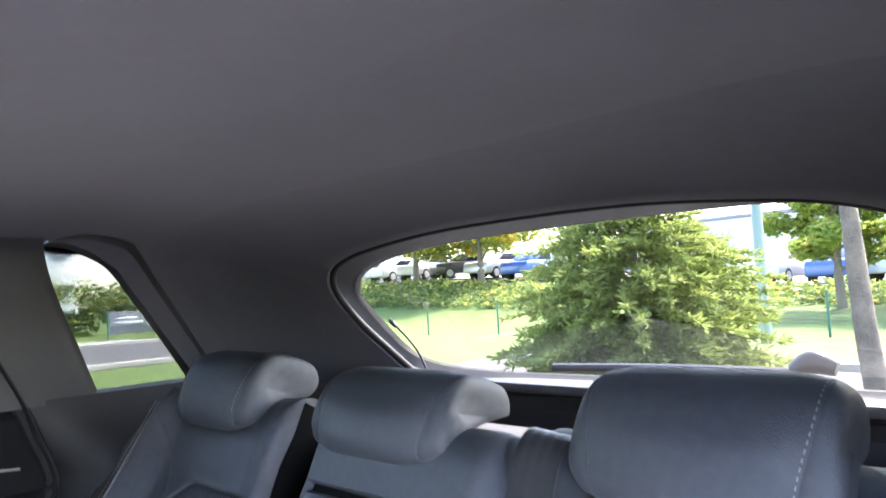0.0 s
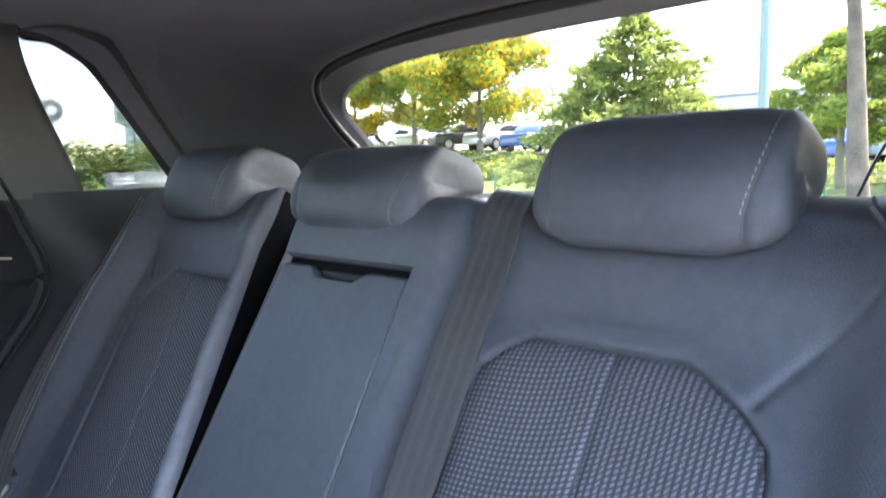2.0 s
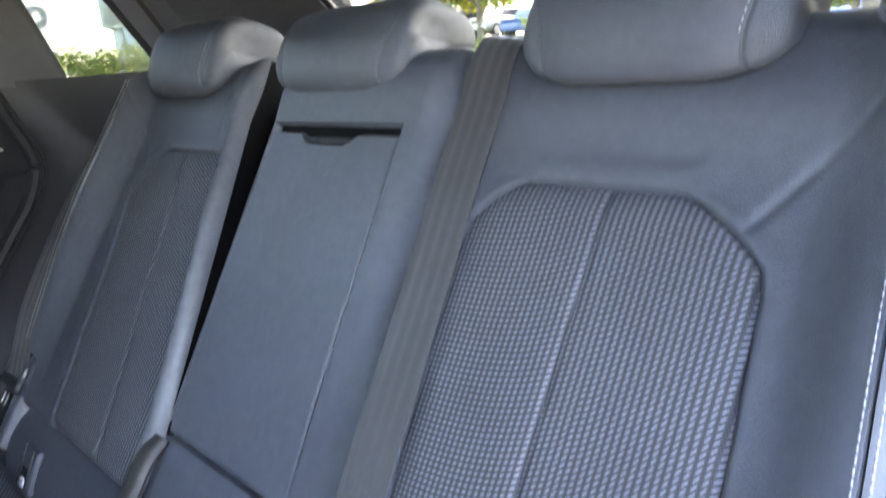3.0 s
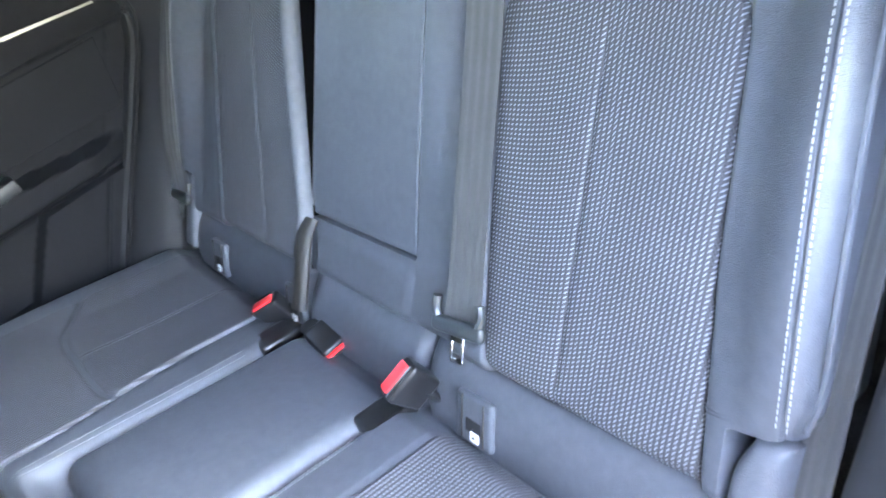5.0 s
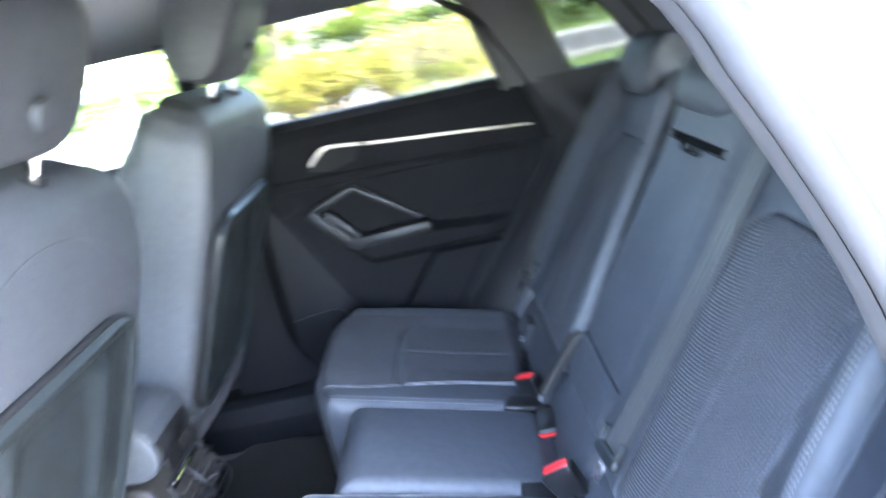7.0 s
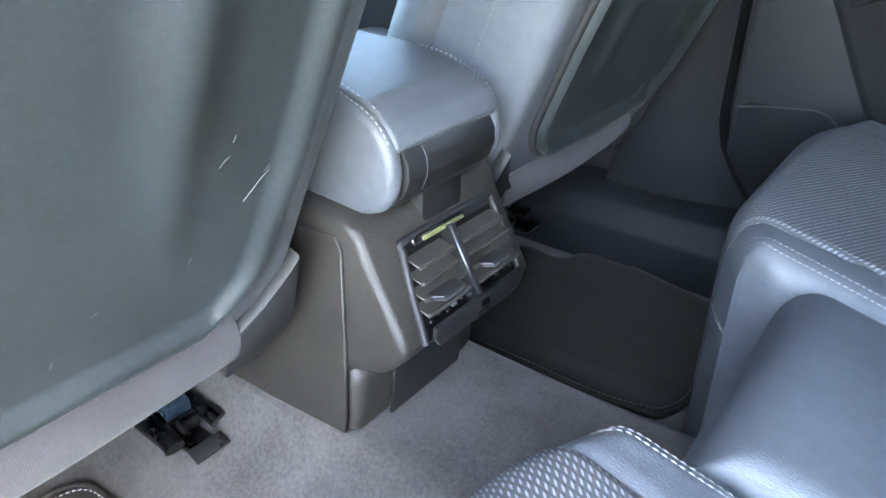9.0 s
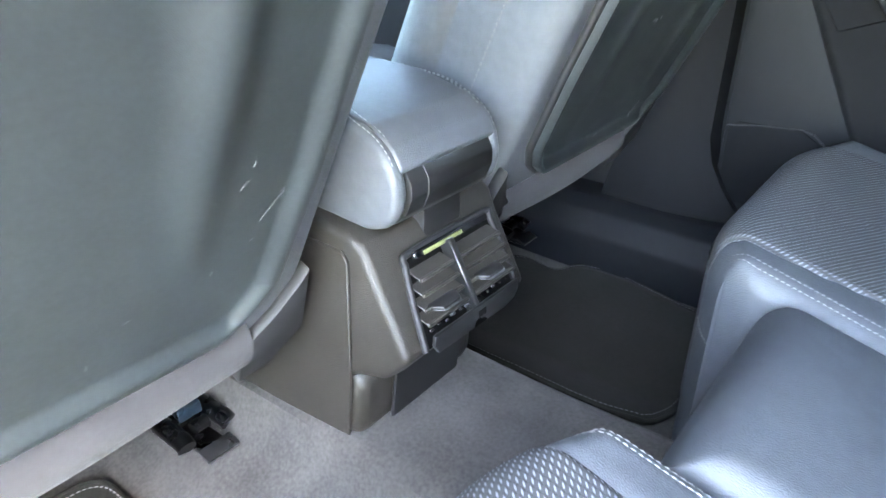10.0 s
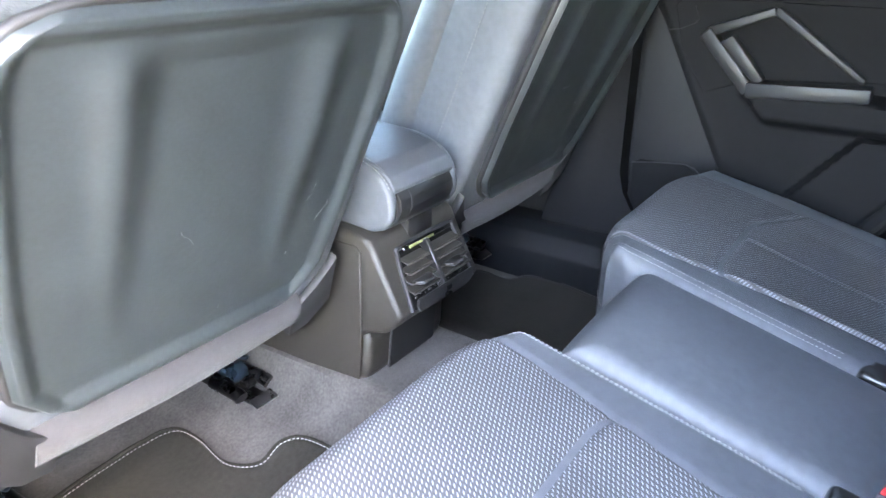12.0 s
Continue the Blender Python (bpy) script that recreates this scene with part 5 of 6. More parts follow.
def buckle(face, tall, back, wide, deep, length, slot):
    """A buckle from the middle of its red end: the button's long way, the way to the stalk, its sizes, the side of the slot."""
    b = thing("belt_buckle", (face[0], face[1], face[2] - 0.05), "black belt buckle with a red release button", "belt buckle", "rear belt buckles")
    y = Vector(back).normalized()
    x = (Vector(tall) - y * Vector(tall).dot(y)).normalized()
    m = Matrix.Translation(face) @ Matrix((x, y, x.cross(y))).transposed().to_4x4()

    def block(size, at, bevel, seg=2, taper=None):
        bm = box(size, at, bevel, seg)
        for v in bm.verts:
            k = max(0.0, v.co.y / length)
            v.co.x *= 1 - 0.18 * k
            v.co.z *= 1 - 0.12 * k
        bm.transform(m)
        return bm

    part("housing", block((wide, length, deep), (0, length / 2, 0), 0.006, 3), SMOOTH, b)
    if slot:
        part("release_button", block((wide * 0.76, 0.012, deep * 0.52), (0, 0.002, -slot * deep * 0.10), 0.0025), RED, b)
        part("button_rim", block((wide * 0.84, 0.004, 0.0022), (0, 0.000, slot * deep * 0.20), 0.0008, 1), SATIN, b)
        part("slot", block((wide * 0.66, 0.003, 0.0034), (0, -0.0005, slot * deep * 0.32), 0.001, 1), RUBBER, b)
    else:
        button = part("release_button", block((wide * 0.92, 0.010, 0.007), (0, 0.001, 0.003), 0.002), RED, b)
        for d in (-1, 1):
            part("button_end", block((0.007, 0.010, 0.013), (d * wide * 0.40, 0.0015, -0.001), 0.002), RED, button)
        part("slot", block((wide * 0.55, 0.003, 0.004), (0, -0.0005, -0.006), 0.001, 1), RUBBER, b)
    part("stalk", tube("stalk", [m @ Vector((0, length - 0.01, 0)), m @ Vector((0, length + 0.015, 0.0)), m @ Vector((0, length + 0.02, 0)) + Vector((0, 0.01, -0.03)), m @ Vector((0, length + 0.02, 0)) + Vector((0, 0.01, -0.06))], 0.015, 10, 16, flat=0.5), RUBBER, b)


buckle((0.180, -0.066, 0.713), (0.015, 0.047, 0.024), (0.02, 0.44, -0.90), 0.056, 0.030, 0.056, -1)
buckle((-0.192, -0.069, 0.678), (0.039, 0.030, 0.048), (0.151, 0.313, -0.936), 0.056, 0.030, 0.056, 1)
buckle((-0.030, -0.050, 0.634), (0, 1, 0), (-1, 0.02, 0.16), 0.048, 0.026, 0.064, 0)
for x in (0.133, -0.155):
    rec = thing("buckle_tray", (x, -0.09, 0.60), "black recess tray for the belt buckle", "tray", "buckle trays")
    part("tray", box((0.050, 0.080, 0.022), (x, -0.086, 0.634), 0.008, 3, Matrix.Rotation(radians(-12), 3, "X")), SMOOTH, rec)

# ---- centre console ----
console = thing("centre_console", (0, -0.9, 0.53), "black grained console end with two rear air vents", "console")
outline = [(-1.30, 0.50), (-0.760, 0.528), (-0.752, 0.600), (-0.735, 0.612), (-0.700, 0.622), (-0.682, 0.640), (-0.668, 0.657), (-0.6862, 0.690), (-0.7126, 0.738), (-0.720, 0.757), (-0.735, 0.766), (-0.780, 0.772), (-1.30, 0.775)]
part("housing", prism(outline, -0.103, 0.103, "x", 0.009, 3), PLASTIC, console)
part("foot", prism([(-0.80, 0.520), (-0.742, 0.522), (-0.735, 0.545), (-0.732, 0.606), (-0.80, 0.615)], -0.100, 0.100, "x", 0.014, 3), PLASTIC, console)
for s in (-1, 1):
    part("side_plate", prism([(-1.28, 0.49), (-0.748, 0.530), (-0.742, 0.60), (-0.738, 0.742), (-0.746, 0.752), (-1.28, 0.752)], s * 0.1035, s * 0.1075, "x", 0.0012, 1), PLASTIC, console, "smooth side panel")
part("foot_panel", prism([(-0.060, 0.532), (-0.070, 0.600), (0.050, 0.600), (0.058, 0.532)], -0.7335, -0.729, "y", 0.0015, 1), SMOOTH, console)


def vent(u, v, c=0.0):
    """A place on the vents' face: across, up, off the face."""
    d = Vector((0, -0.045, 0.081)).normalized()
    n = Vector((0, 0.081, 0.045)).normalized()
    return Vector((u, -0.6675, 0.660)) + d * v + n * c


vturn = Matrix((Vector((1, 0, 0)), Vector((0, -0.045, 0.081)).normalized(), Vector((0, -0.081, -0.045)).normalized() * -1)).transposed()


def vbox(size, u, v, c, bevel=0.001, seg=1):
    """A block on the vents' face: across, up and off it."""
    bm = box(size, (0, 0, 0), bevel, seg)
    bm.transform(Matrix.Translation(vent(u, v, c)) @ vturn.to_4x4())
    return bm


VENT_MID = 0.0065
vent_l = lambda v: -0.0765 + 0.002 * v / 0.09            # the two sides of the vents' opening
vent_r = lambda v: 0.083 - 0.018 * smooth(0.01, 0.09, v)
hole = [(vent_l(0), 0.0), (vent_r(0), 0.0), (float(vent_r(0.05)), 0.05), (float(vent_r(0.082)), 0.082), (0.055, 0.0905), (-0.066, 0.0905), (-0.0755, 0.080)]


def vprism(outline, lo, hi, bevel=0.0):
    """An outline on the vents' face, raised from lo to hi."""
    bm = prism(outline, lo, hi, "z", bevel, 1)
    bm.transform(Matrix.Translation(vent(0, 0, 0)) @ vturn.to_4x4())
    return bm


# shallow black plate: the shade of the deep vent openings as colour
part("vent_shade", vprism(hole, 0.0012, 0.0022), HOLLOWSHADE, console)
rim = [vent(u, v, 0.0042) for u, v in hole[1:] + hole[:1]]
part("vent_bezel", tube("bezel", curve_through(rim, 60), 0.0036, 10), SOFT, console, "black rim round the vents")
part("vent_lintel", vprism([(-0.066, 0.0825), (0.055, 0.0825), (0.055, 0.0905), (-0.066, 0.0905)], 0.002, 0.0105, 0.0015), GLOSS, console)
part("vent_divider", vprism([(VENT_MID - 0.0034, 0.004), (VENT_MID + 0.0034, 0.004), (VENT_MID + 0.0046, 0.086), (VENT_MID - 0.0046, 0.086)], 0.002, 0.018, 0.0015), SMOOTH, console, "grey divider bar")
for inner, far in ((VENT_MID - 0.006, vent_l), (VENT_MID + 0.006, vent_r)):
    for v in (0.0230, 0.0365, 0.0500, 0.0638):
        ends = sorted((inner, float(far(v)) + (0.005 if far is vent_l else -0.005)))
        wide, at_u = ends[1] - ends[0], (ends[0] + ends[1]) / 2
        blade = joined(box((wide, 0.0020, 0.018), (0, 0, -0.001), 0.0008, 1), box((wide, 0.0044, 0.0044), (0, 0.0002, 0.0078), 0.0018, 3))
        blade.transform(Matrix.Translation(vent(at_u, v + 0.0055, 0.0085)) @ vturn.to_4x4() @ Matrix.Rotation(radians(43), 4, "X"))
        slat = part("vent_slat", blade, VENTGREY, console)
        if v == 0.0365:
            tab_u = at_u + (0.004 if far is vent_r else 0.006)
            tab = prism([(-0.020, 0.0), (0.020, 0.0), (0.019, 0.007), (0.013, 0.016), (-0.013, 0.016), (-0.019, 0.007)], -0.0022, 0.0026, "y", 0.0012, 2)
            tab.transform(Matrix.Translation(vent(tab_u, v + 0.002, 0.011)) @ vturn.to_4x4() @ Matrix.Rotation(radians(26), 4, "X"))
            tab = part("vent_tab", tab, SMOOTH, slat, "grey thumb tab")
            lip = tube("lip", [(-0.019, 0, 0.008), (-0.0128, 0, 0.0165), (0.0128, 0, 0.0165), (0.019, 0, 0.008)], 0.0009, 6, 0)
            lip = part("tab_lip", lip, SATIN, None)
            m = Matrix.Translation(vent(tab_u, v + 0.0012, 0.011)) @ vturn.to_4x4() @ Matrix.Rotation(radians(26), 4, "X")
            lip.data.transform(m)
            lip.parent = slat
part("vent_film", vbox((0.062, 0.0042, 0.0016), 0.0125, 0.0852, 0.0112, 0.0005), GREENFILM, console, "strip of yellow film")
flap = prism([(-0.0665, 0.011), (0.062, 0.012), (0.0745, 0.012), (0.0765, 0.002), (0.071, -0.007), (-0.040, -0.0105), (-0.058, -0.007), (-0.066, 0.000)], -0.0022, 0.0022, "z", 0.0012, 2)
flap.transform(Matrix.Translation(vent(0.010, 0.0045, 0.020)) @ vturn.to_4x4() @ Matrix.Rotation(radians(24), 4, "X"))
flap = part("socket_flap", flap, SMOOTH, console, "black socket flap hanging open")
# raised rim and black block; the black paints the shade of a hole
for w, h, c, mat in ((0.016, 0.0100, 0.0202, HANDLE), (0.0135, 0.0078, 0.0208, HOLLOWSHADE)):
    slot = box((w, h, 0.0052), (0, 0.001, 0), 0.0008, 1)
    slot.transform(Matrix.Translation(vent(0.0105, 0.0062, c)) @ vturn.to_4x4() @ Matrix.Rotation(radians(24), 4, "X"))
    part("flap_slot", slot, mat, flap)
rnd = random.Random(4)
for k in range(12):
    part("flap_chip", vbox((rnd.uniform(0.002, 0.007), rnd.uniform(0.002, 0.004), 0.004), -0.055 + 0.0115 * k, 0.0175 + rnd.uniform(-0.0015, 0.0015), 0.010, 0.0006), SATIN if k in (6, 8) else GLOSS, flap)
arm = thing("console_armrest", (0, -0.85, 0.76), "black leather console armrest with white seams", "armrest")
lid = [(-1.06, 0.800), (-1.06, 0.875), (-1.02, 0.886), (-0.80, 0.880), (-0.735, 0.866), (-0.710, 0.850), (-0.700, 0.832), (-0.703, 0.826), (-0.76, 0.815)]
part("lid", prism(lid, -0.0735, 0.0735, "x", 0.010, 4), LEATHER, arm)
body = [(-1.06, 0.79), (-1.06, 0.84), (-0.735, 0.835), (-0.722, 0.828), (-0.716, 0.808), (-0.720, 0.786), (-0.735, 0.776), (-0.80, 0.775)]
part("body", prism(body, -0.078, 0.078, "x", 0.012, 4), LEATHER, arm)
cheek = [(-1.06, 0.786), (-1.06, 0.872), (-1.02, 0.883), (-0.80, 0.877), (-0.738, 0.864), (-0.714, 0.850), (-0.702, 0.832), (-0.697, 0.811), (-0.700, 0.790), (-0.712, 0.774), (-0.735, 0.766), (-0.80, 0.770)]
for d in (-1, 1):
    part("cheek", prism(cheek if d < 0 else cheek[::-1], d * 0.0655, d * 0.0840, "x", 0.0085, 4), LEATHER, arm)
part("end_plate", prism([(-0.730, 0.768), (-0.716, 0.772), (-0.702, 0.785), (-0.6955, 0.802), (-0.6960, 0.816), (-0.704, 0.830), (-0.730, 0.832)], -0.065, 0.065, "x", 0.0025, 2), SMOOTH, arm, "dark end plate")
part("plate_line", prism([(-0.728, 0.770), (-0.715, 0.7735), (-0.7010, 0.786), (-0.6945, 0.802), (-0.6950, 0.816), (-0.7030, 0.8295), (-0.728, 0.831)], 0.040, 0.0412, "x", 0.0005, 1), HANDLE, arm)
part("pivot", box((0.062, 0.06, 0.05), (-0.008, -0.745, 0.765), 0.004), SMOOTH, arm)
for d in (-1, 1):
    for x, drop in ((0.0705, 0.0), (0.0785, 0.0025)):
        pts = curve_through([(d * x, -1.02, 0.8845 - drop), (d * x, -0.80, 0.8790 - drop), (d * x, -0.742, 0.8672 - drop), (d * x, -0.716, 0.8525 - drop), (d * x, -0.7035, 0.8350 - drop)], 60)
        seam(pts, (d * 0.5, 0.3, 0.8), STITCH, arm, length=0.0036, gap=0.0024, thick=0.0005)

# ---- front seats ----
def front_seat(x, y, slope, stretch):
    """A front seat seen from behind: its place, how far its backrest leans back, and how tall it is."""
    K = 1 / math.hypot(1, slope)
    FUP, FOUT = (0, slope * K * stretch, K * stretch), (0, K, -slope * K)      # up the backrest, and out of its rear
    s = thing("front_seat", (x, y - 1.05, 0.45), "black leather front seat with a hard grey back panel", "front seat", "front seats")
    o = np.array((x, y - 0.79, 0.68))
    plane = (o, (-1, 0, 0), FUP, FOUT)
    at = lambda a, b, c=0.0: Vector(o + np.array((a, 0, 0)) + b * np.array(FUP) + c * np.array(FOUT))
    half = steps([(-0.03, 0.225), (0.05, 0.232), (0.20, 0.242), (0.42, 0.258), (0.52, 0.260), (0.58, 0.252), (0.61, 0.235), (0.628, 0.21), (0.636, 0.18)])
    # outline of the hard panel
    ph = steps([(0.048, 0.123), (0.054, 0.144), (0.072, 0.173), (0.10, 0.196), (0.20, 0.210), (0.36, 0.218), (0.405, 0.217), (0.425, 0.208), (0.440, 0.191), (0.450, 0.166), (0.455, 0.140)])
    a0 = -0.013 if x > 0 else 0.013          # the panel sits a little towards the door
    # rear of the leather cover, wider than the panel, rounding forward at the sides
    relief = lambda a, b: 0.008 - 0.030 * smooth(0.004, 0.022, np.minimum(ph(b) - abs(a - a0), 0.452 - b)) * smooth(0.018, 0.048, b) - 0.05 * np.clip((b - 0.46) / 0.2, 0, 1) ** 2
    part("cover", pad("cover", plane, (-0.03, 0.636), lambda b: -half(b), lambda b: half(b), relief, ((0.022, 0.040), (0.022, 0.040), (0.02, 0.02), (0.035, 0.045)), 0.115, 90, 110), LEATHER, s)
    yoke = [(a, 0.585 - 0.13 * (abs(a) / 0.24) ** 2.2) for a in np.linspace(-0.215, 0.215, 40)]
    part("yoke_seam", tube("yoke", [at(-a, b, float(relief(np.array(a), np.array(b))) - 0.0002) for a, b in yoke], 0.0014, 6, 0), LEATHER, s, "sewn seam under the headrest")
    # front bolsters
    for d in (-1, 1):
        pts = [at(d * 0.205, b, -0.13 - 0.02 * math.sin(math.pi * (b + 0.05) / 0.6)) for b in np.linspace(-0.06, 0.50, 8)] + [at(d * 0.165, 0.58, -0.125)]
        part("bolster", tube("bolster", pts, lambda t: 0.048 - 0.014 * t, 16, 40), LEATHER, s)
        pts = [at(d * (float(half(b)) + 0.001), b, -0.062) for b in np.linspace(0.0, 0.52, 50)]
        seam(pts, (d, 0, 0), THREAD, s)
        pts = [at(d * (float(half(b)) - 0.012), b, -0.028) for b in np.linspace(0.0, 0.44, 50)]
        seam(pts, (d * 0.6, 0.8, 0), THREAD, s)
    part("backrest_front", pad("front", (o + np.array(FOUT) * -0.12, (1, 0, 0), FUP, tuple(-v for v in FOUT)), (-0.05, 0.62), lambda b: -half(b) + 0.02, lambda b: half(b) - 0.02, lambda a, b: 0.012 + 0.02 * smooth(0.10, 0.2, abs(a)), ((0.03, 0.04), (0.03, 0.04), (0.02, 0.02), (0.04, 0.05)), 0.05, 40, 50), LEATHER, s)
    def panel(a, b):
        a = a - a0
        d = np.minimum(ph(b) - abs(a), np.minimum(b - 0.048, 0.455 - b))
        h = 0.010 * smooth(0.0, 0.008, d) - 0.009 * smooth(0.012, 0.030, d)
        h = h - 0.006 * smooth(0.125, 0.065, abs(a)) * smooth(0.03, 0.06, d) * smooth(0.06, 0.36, b)
        h = h + 0.0095 * np.exp(-((abs(a) - 0.112 + 0.03 * (0.42 - b)) / (0.010 + 0.036 * np.clip(b, 0, 0.5))) ** 2) * smooth(0.02, 0.06, d) * smooth(0.08, 0.34, b)
        return h + 0.016

    ob = part("back_panel", pad("panel", plane, (0.048, 0.455), lambda b: a0 - ph(b), lambda b: a0 + ph(b), panel, ((0.005, 0.005),) * 4, 0.02, 120, 130), BACKPANEL, s, "scuffed hard grey back panel")
    rnd = random.Random(5 + int(x > 0))
    for k in range(11):
        a, b = rnd.uniform(-0.05, 0.17), rnd.uniform(0.06, 0.24)
        pts, ang = [Vector((a, b, 0))], rnd.uniform(0.4, 2.2)
        for i in range(rnd.choice((1, 1, 2, 6))):
            ang += rnd.uniform(-0.4, 0.4)
            pts.append(pts[-1] + Vector((math.cos(ang), math.sin(ang), 0)) * 0.0045)
        row = [at(-p.x, p.y, float(panel(np.array(p.x), np.array(p.y))) + 0.0004) for p in pts]
        wide = rnd.uniform(0.00015, 0.0004)
        part("scuff", strip("scuff", [p - Vector((wide, 0, 0)) for p in row], [p + Vector((wide, 0, 0)) for p in row], 0.0003, FOUT), SCUFF, ob)
    # lower edge: cloth roll, with clips at both ends
    part("lower_roll", tube("roll", [at(-0.170, 0.006, -0.018), at(0, 0.001, -0.014), at(0.186, 0.006, -0.018)], lambda t: 0.0410 + 0.00014 * math.sin(t * math.tau * 210), 24, 1260), ROLLCLOTH, s, "grey cloth roll under the panel")
    for d in (-1, 1):
        clip = part("end_clip", prism([(-0.236, 0.000), (-0.222, 0.085), (-0.214, 0.070), (-0.192, 0.040), (-0.160, 0.014), (-0.166, -0.036), (-0.20, -0.032)], 0.0, 0.016, "z", 0.003), SOFT, s, "smooth end clip")
        for v in clip.data.vertices:
            v.co = at(d * v.co.x, v.co.y, v.co.z + 0.003)
        if d > 0:
            clip.data.flip_normals()
    # seat cushion and its base
    part("cushion", box((0.50, 0.50, 0.14), (x, y - 1.12, 0.665), 0.05, 4, Matrix.Rotation(radians(-8), 3, "X")), LEATHER, s)
    part("base", box((0.42, 0.34, 0.08), (x, y - 1.10, 0.575), 0.015, 2), SMOOTH, s)
    # headrest on two steel posts
    rows = []
    for u in np.linspace(-1, 1, 21):
        e = abs(u)
        k = (1 - e ** 6) ** (1 / 2.6) if e < 1 else 0.0
        ring = []
        for j in range(28):
            th = math.tau * j / 28
            cy, cz = math.copysign(abs(math.cos(th)) ** 0.62, math.cos(th)), math.copysign(abs(math.sin(th)) ** 0.62, math.sin(th))
            ring.append(at(0.156 * u * (1 - 0.10 * (cz > 0) * abs(cz)), 0.755 + 0.098 * cz * (0.55 + 0.45 * k), -0.092 + (0.068 + 0.010 * cz) * cy * (0.35 + 0.65 * k)))
        rows.append([tuple(p) for p in ring])
    f = np.array(rows)
    bm = bmesh.new()
    tmp = grid_mesh("headrest", np.concatenate([f, f[:, :1]], 1), sharp=70)
    bm.from_mesh(tmp)
    bpy.data.meshes.remove(tmp)
    bmesh.ops.remove_doubles(bm, verts=bm.verts, dist=1e-5)
    bmesh.ops.holes_fill(bm, edges=bm.edges)
    bmesh.ops.recalc_face_normals(bm, faces=bm.faces)
    ob = part("headrest", bm, LEATHER, s, "padded black leather headrest")
    for d in (-1, 1):
        part("post", tube("post", [at(d * 0.076, 0.620, -0.062), at(d * 0.076, 0.70, -0.060)], 0.0075, 12, 6), STEEL, ob)
        part("post_collar", tube("collar", [at(d * 0.076, 0.626, -0.062), at(d * 0.076, 0.640, -0.062)], 0.015, 12, 4), SMOOTH, ob)
    part("tilt_knob", tube("knob", [at(0, 0.725, -0.02), at(0, 0.725, -0.010)], 0.017, 16, 4), LEATHER, ob)
    # the bead round the panel
    rim = [at(-a0 - float(ph(b)) + 0.001, b, 0.012) for b in np.linspace(0.054, 0.453, 40)]
    rim += [at(-a0 + d2, 0.4555, 0.012) for d2 in np.linspace(-0.135, 0.135, 12)]
    rim += [at(-a0 + float(ph(b)) - 0.001, b, 0.012) for b in np.linspace(0.453, 0.054, 40)]
    part("panel_bead", tube("bead", rim, 0.0052, 10, 0), SOFT, s)
    return s


front_seat(0.370, -0.002, 0.42, 1.03)
front_seat(-0.372, 0.008, 0.45, 1.09)
def seat_rail(x, y):
    """The rear end of a floor rail: a black channel with curled sides, a lip, and a blued latch in it."""
    r = thing("seat_rail", (x, y - 0.05, 0.43), "black seat rail end with a blued steel latch", "seat rail", "seat rails")
    part("rail", box((0.050, 0.46, 0.030), (x, y - 0.300, 0.4780), 0.005, 2), RAILBLACK, r)
    part("rail_bed", box((0.034, 0.070, 0.008), (x, y - 0.030, 0.4620), 0.002, 1), RAILBLACK, r)
    for d in (-1, 1):
        part("curled_side", tube("curl", [(x + d * 0.027, y - 0.085, 0.4800), (x + d * 0.028, y - 0.030, 0.4800), (x + d * 0.029, y - 0.016, 0.4760)], 0.0115, 12, 10), RAILBLACK, r)
    lip = part("end_lip", box((0.044, 0.020, 0.005), (x, y + 0.002, 0.4670), 0.0015, 2, Matrix.Rotation(-0.35, 3, "X")), SMOOTH, r, "worn black lip")
    part("lip_edge", tube("edge", [(x - 0.021, y + 0.011, 0.4635), (x + 0.021, y + 0.011, 0.4635)], 0.0011, 6, 3), CHROME, lip)
    part("roller", tube("roller", [(x - 0.011, y - 0.034, 0.4820), (x + 0.009, y - 0.034, 0.4820)], 0.0085, 12, 3), RAILBLACK, r)
    latch = part("latch", prism([(y - 0.100, 0.5020), (y - 0.062, 0.5080), (y - 0.048, 0.5000), (y - 0.046, 0.4860), (y - 0.060, 0.4920), (y - 0.100, 0.4900)], x - 0.016, x + 0.016, "x", 0.002, 2), BLUED, r, "blued steel latch")
    part("latch_arm", box((0.009, 0.050, 0.006), (x - 0.014, y - 0.078, 0.5120), 0.002, 2, Matrix.Rotation(0.35, 3, "Z")), BLUED, latch)


for x, y in ((0.166, -0.905), (0.545, -0.914), (-0.193, -0.914), (-0.53, -0.914)):
    seat_rail(x, y)


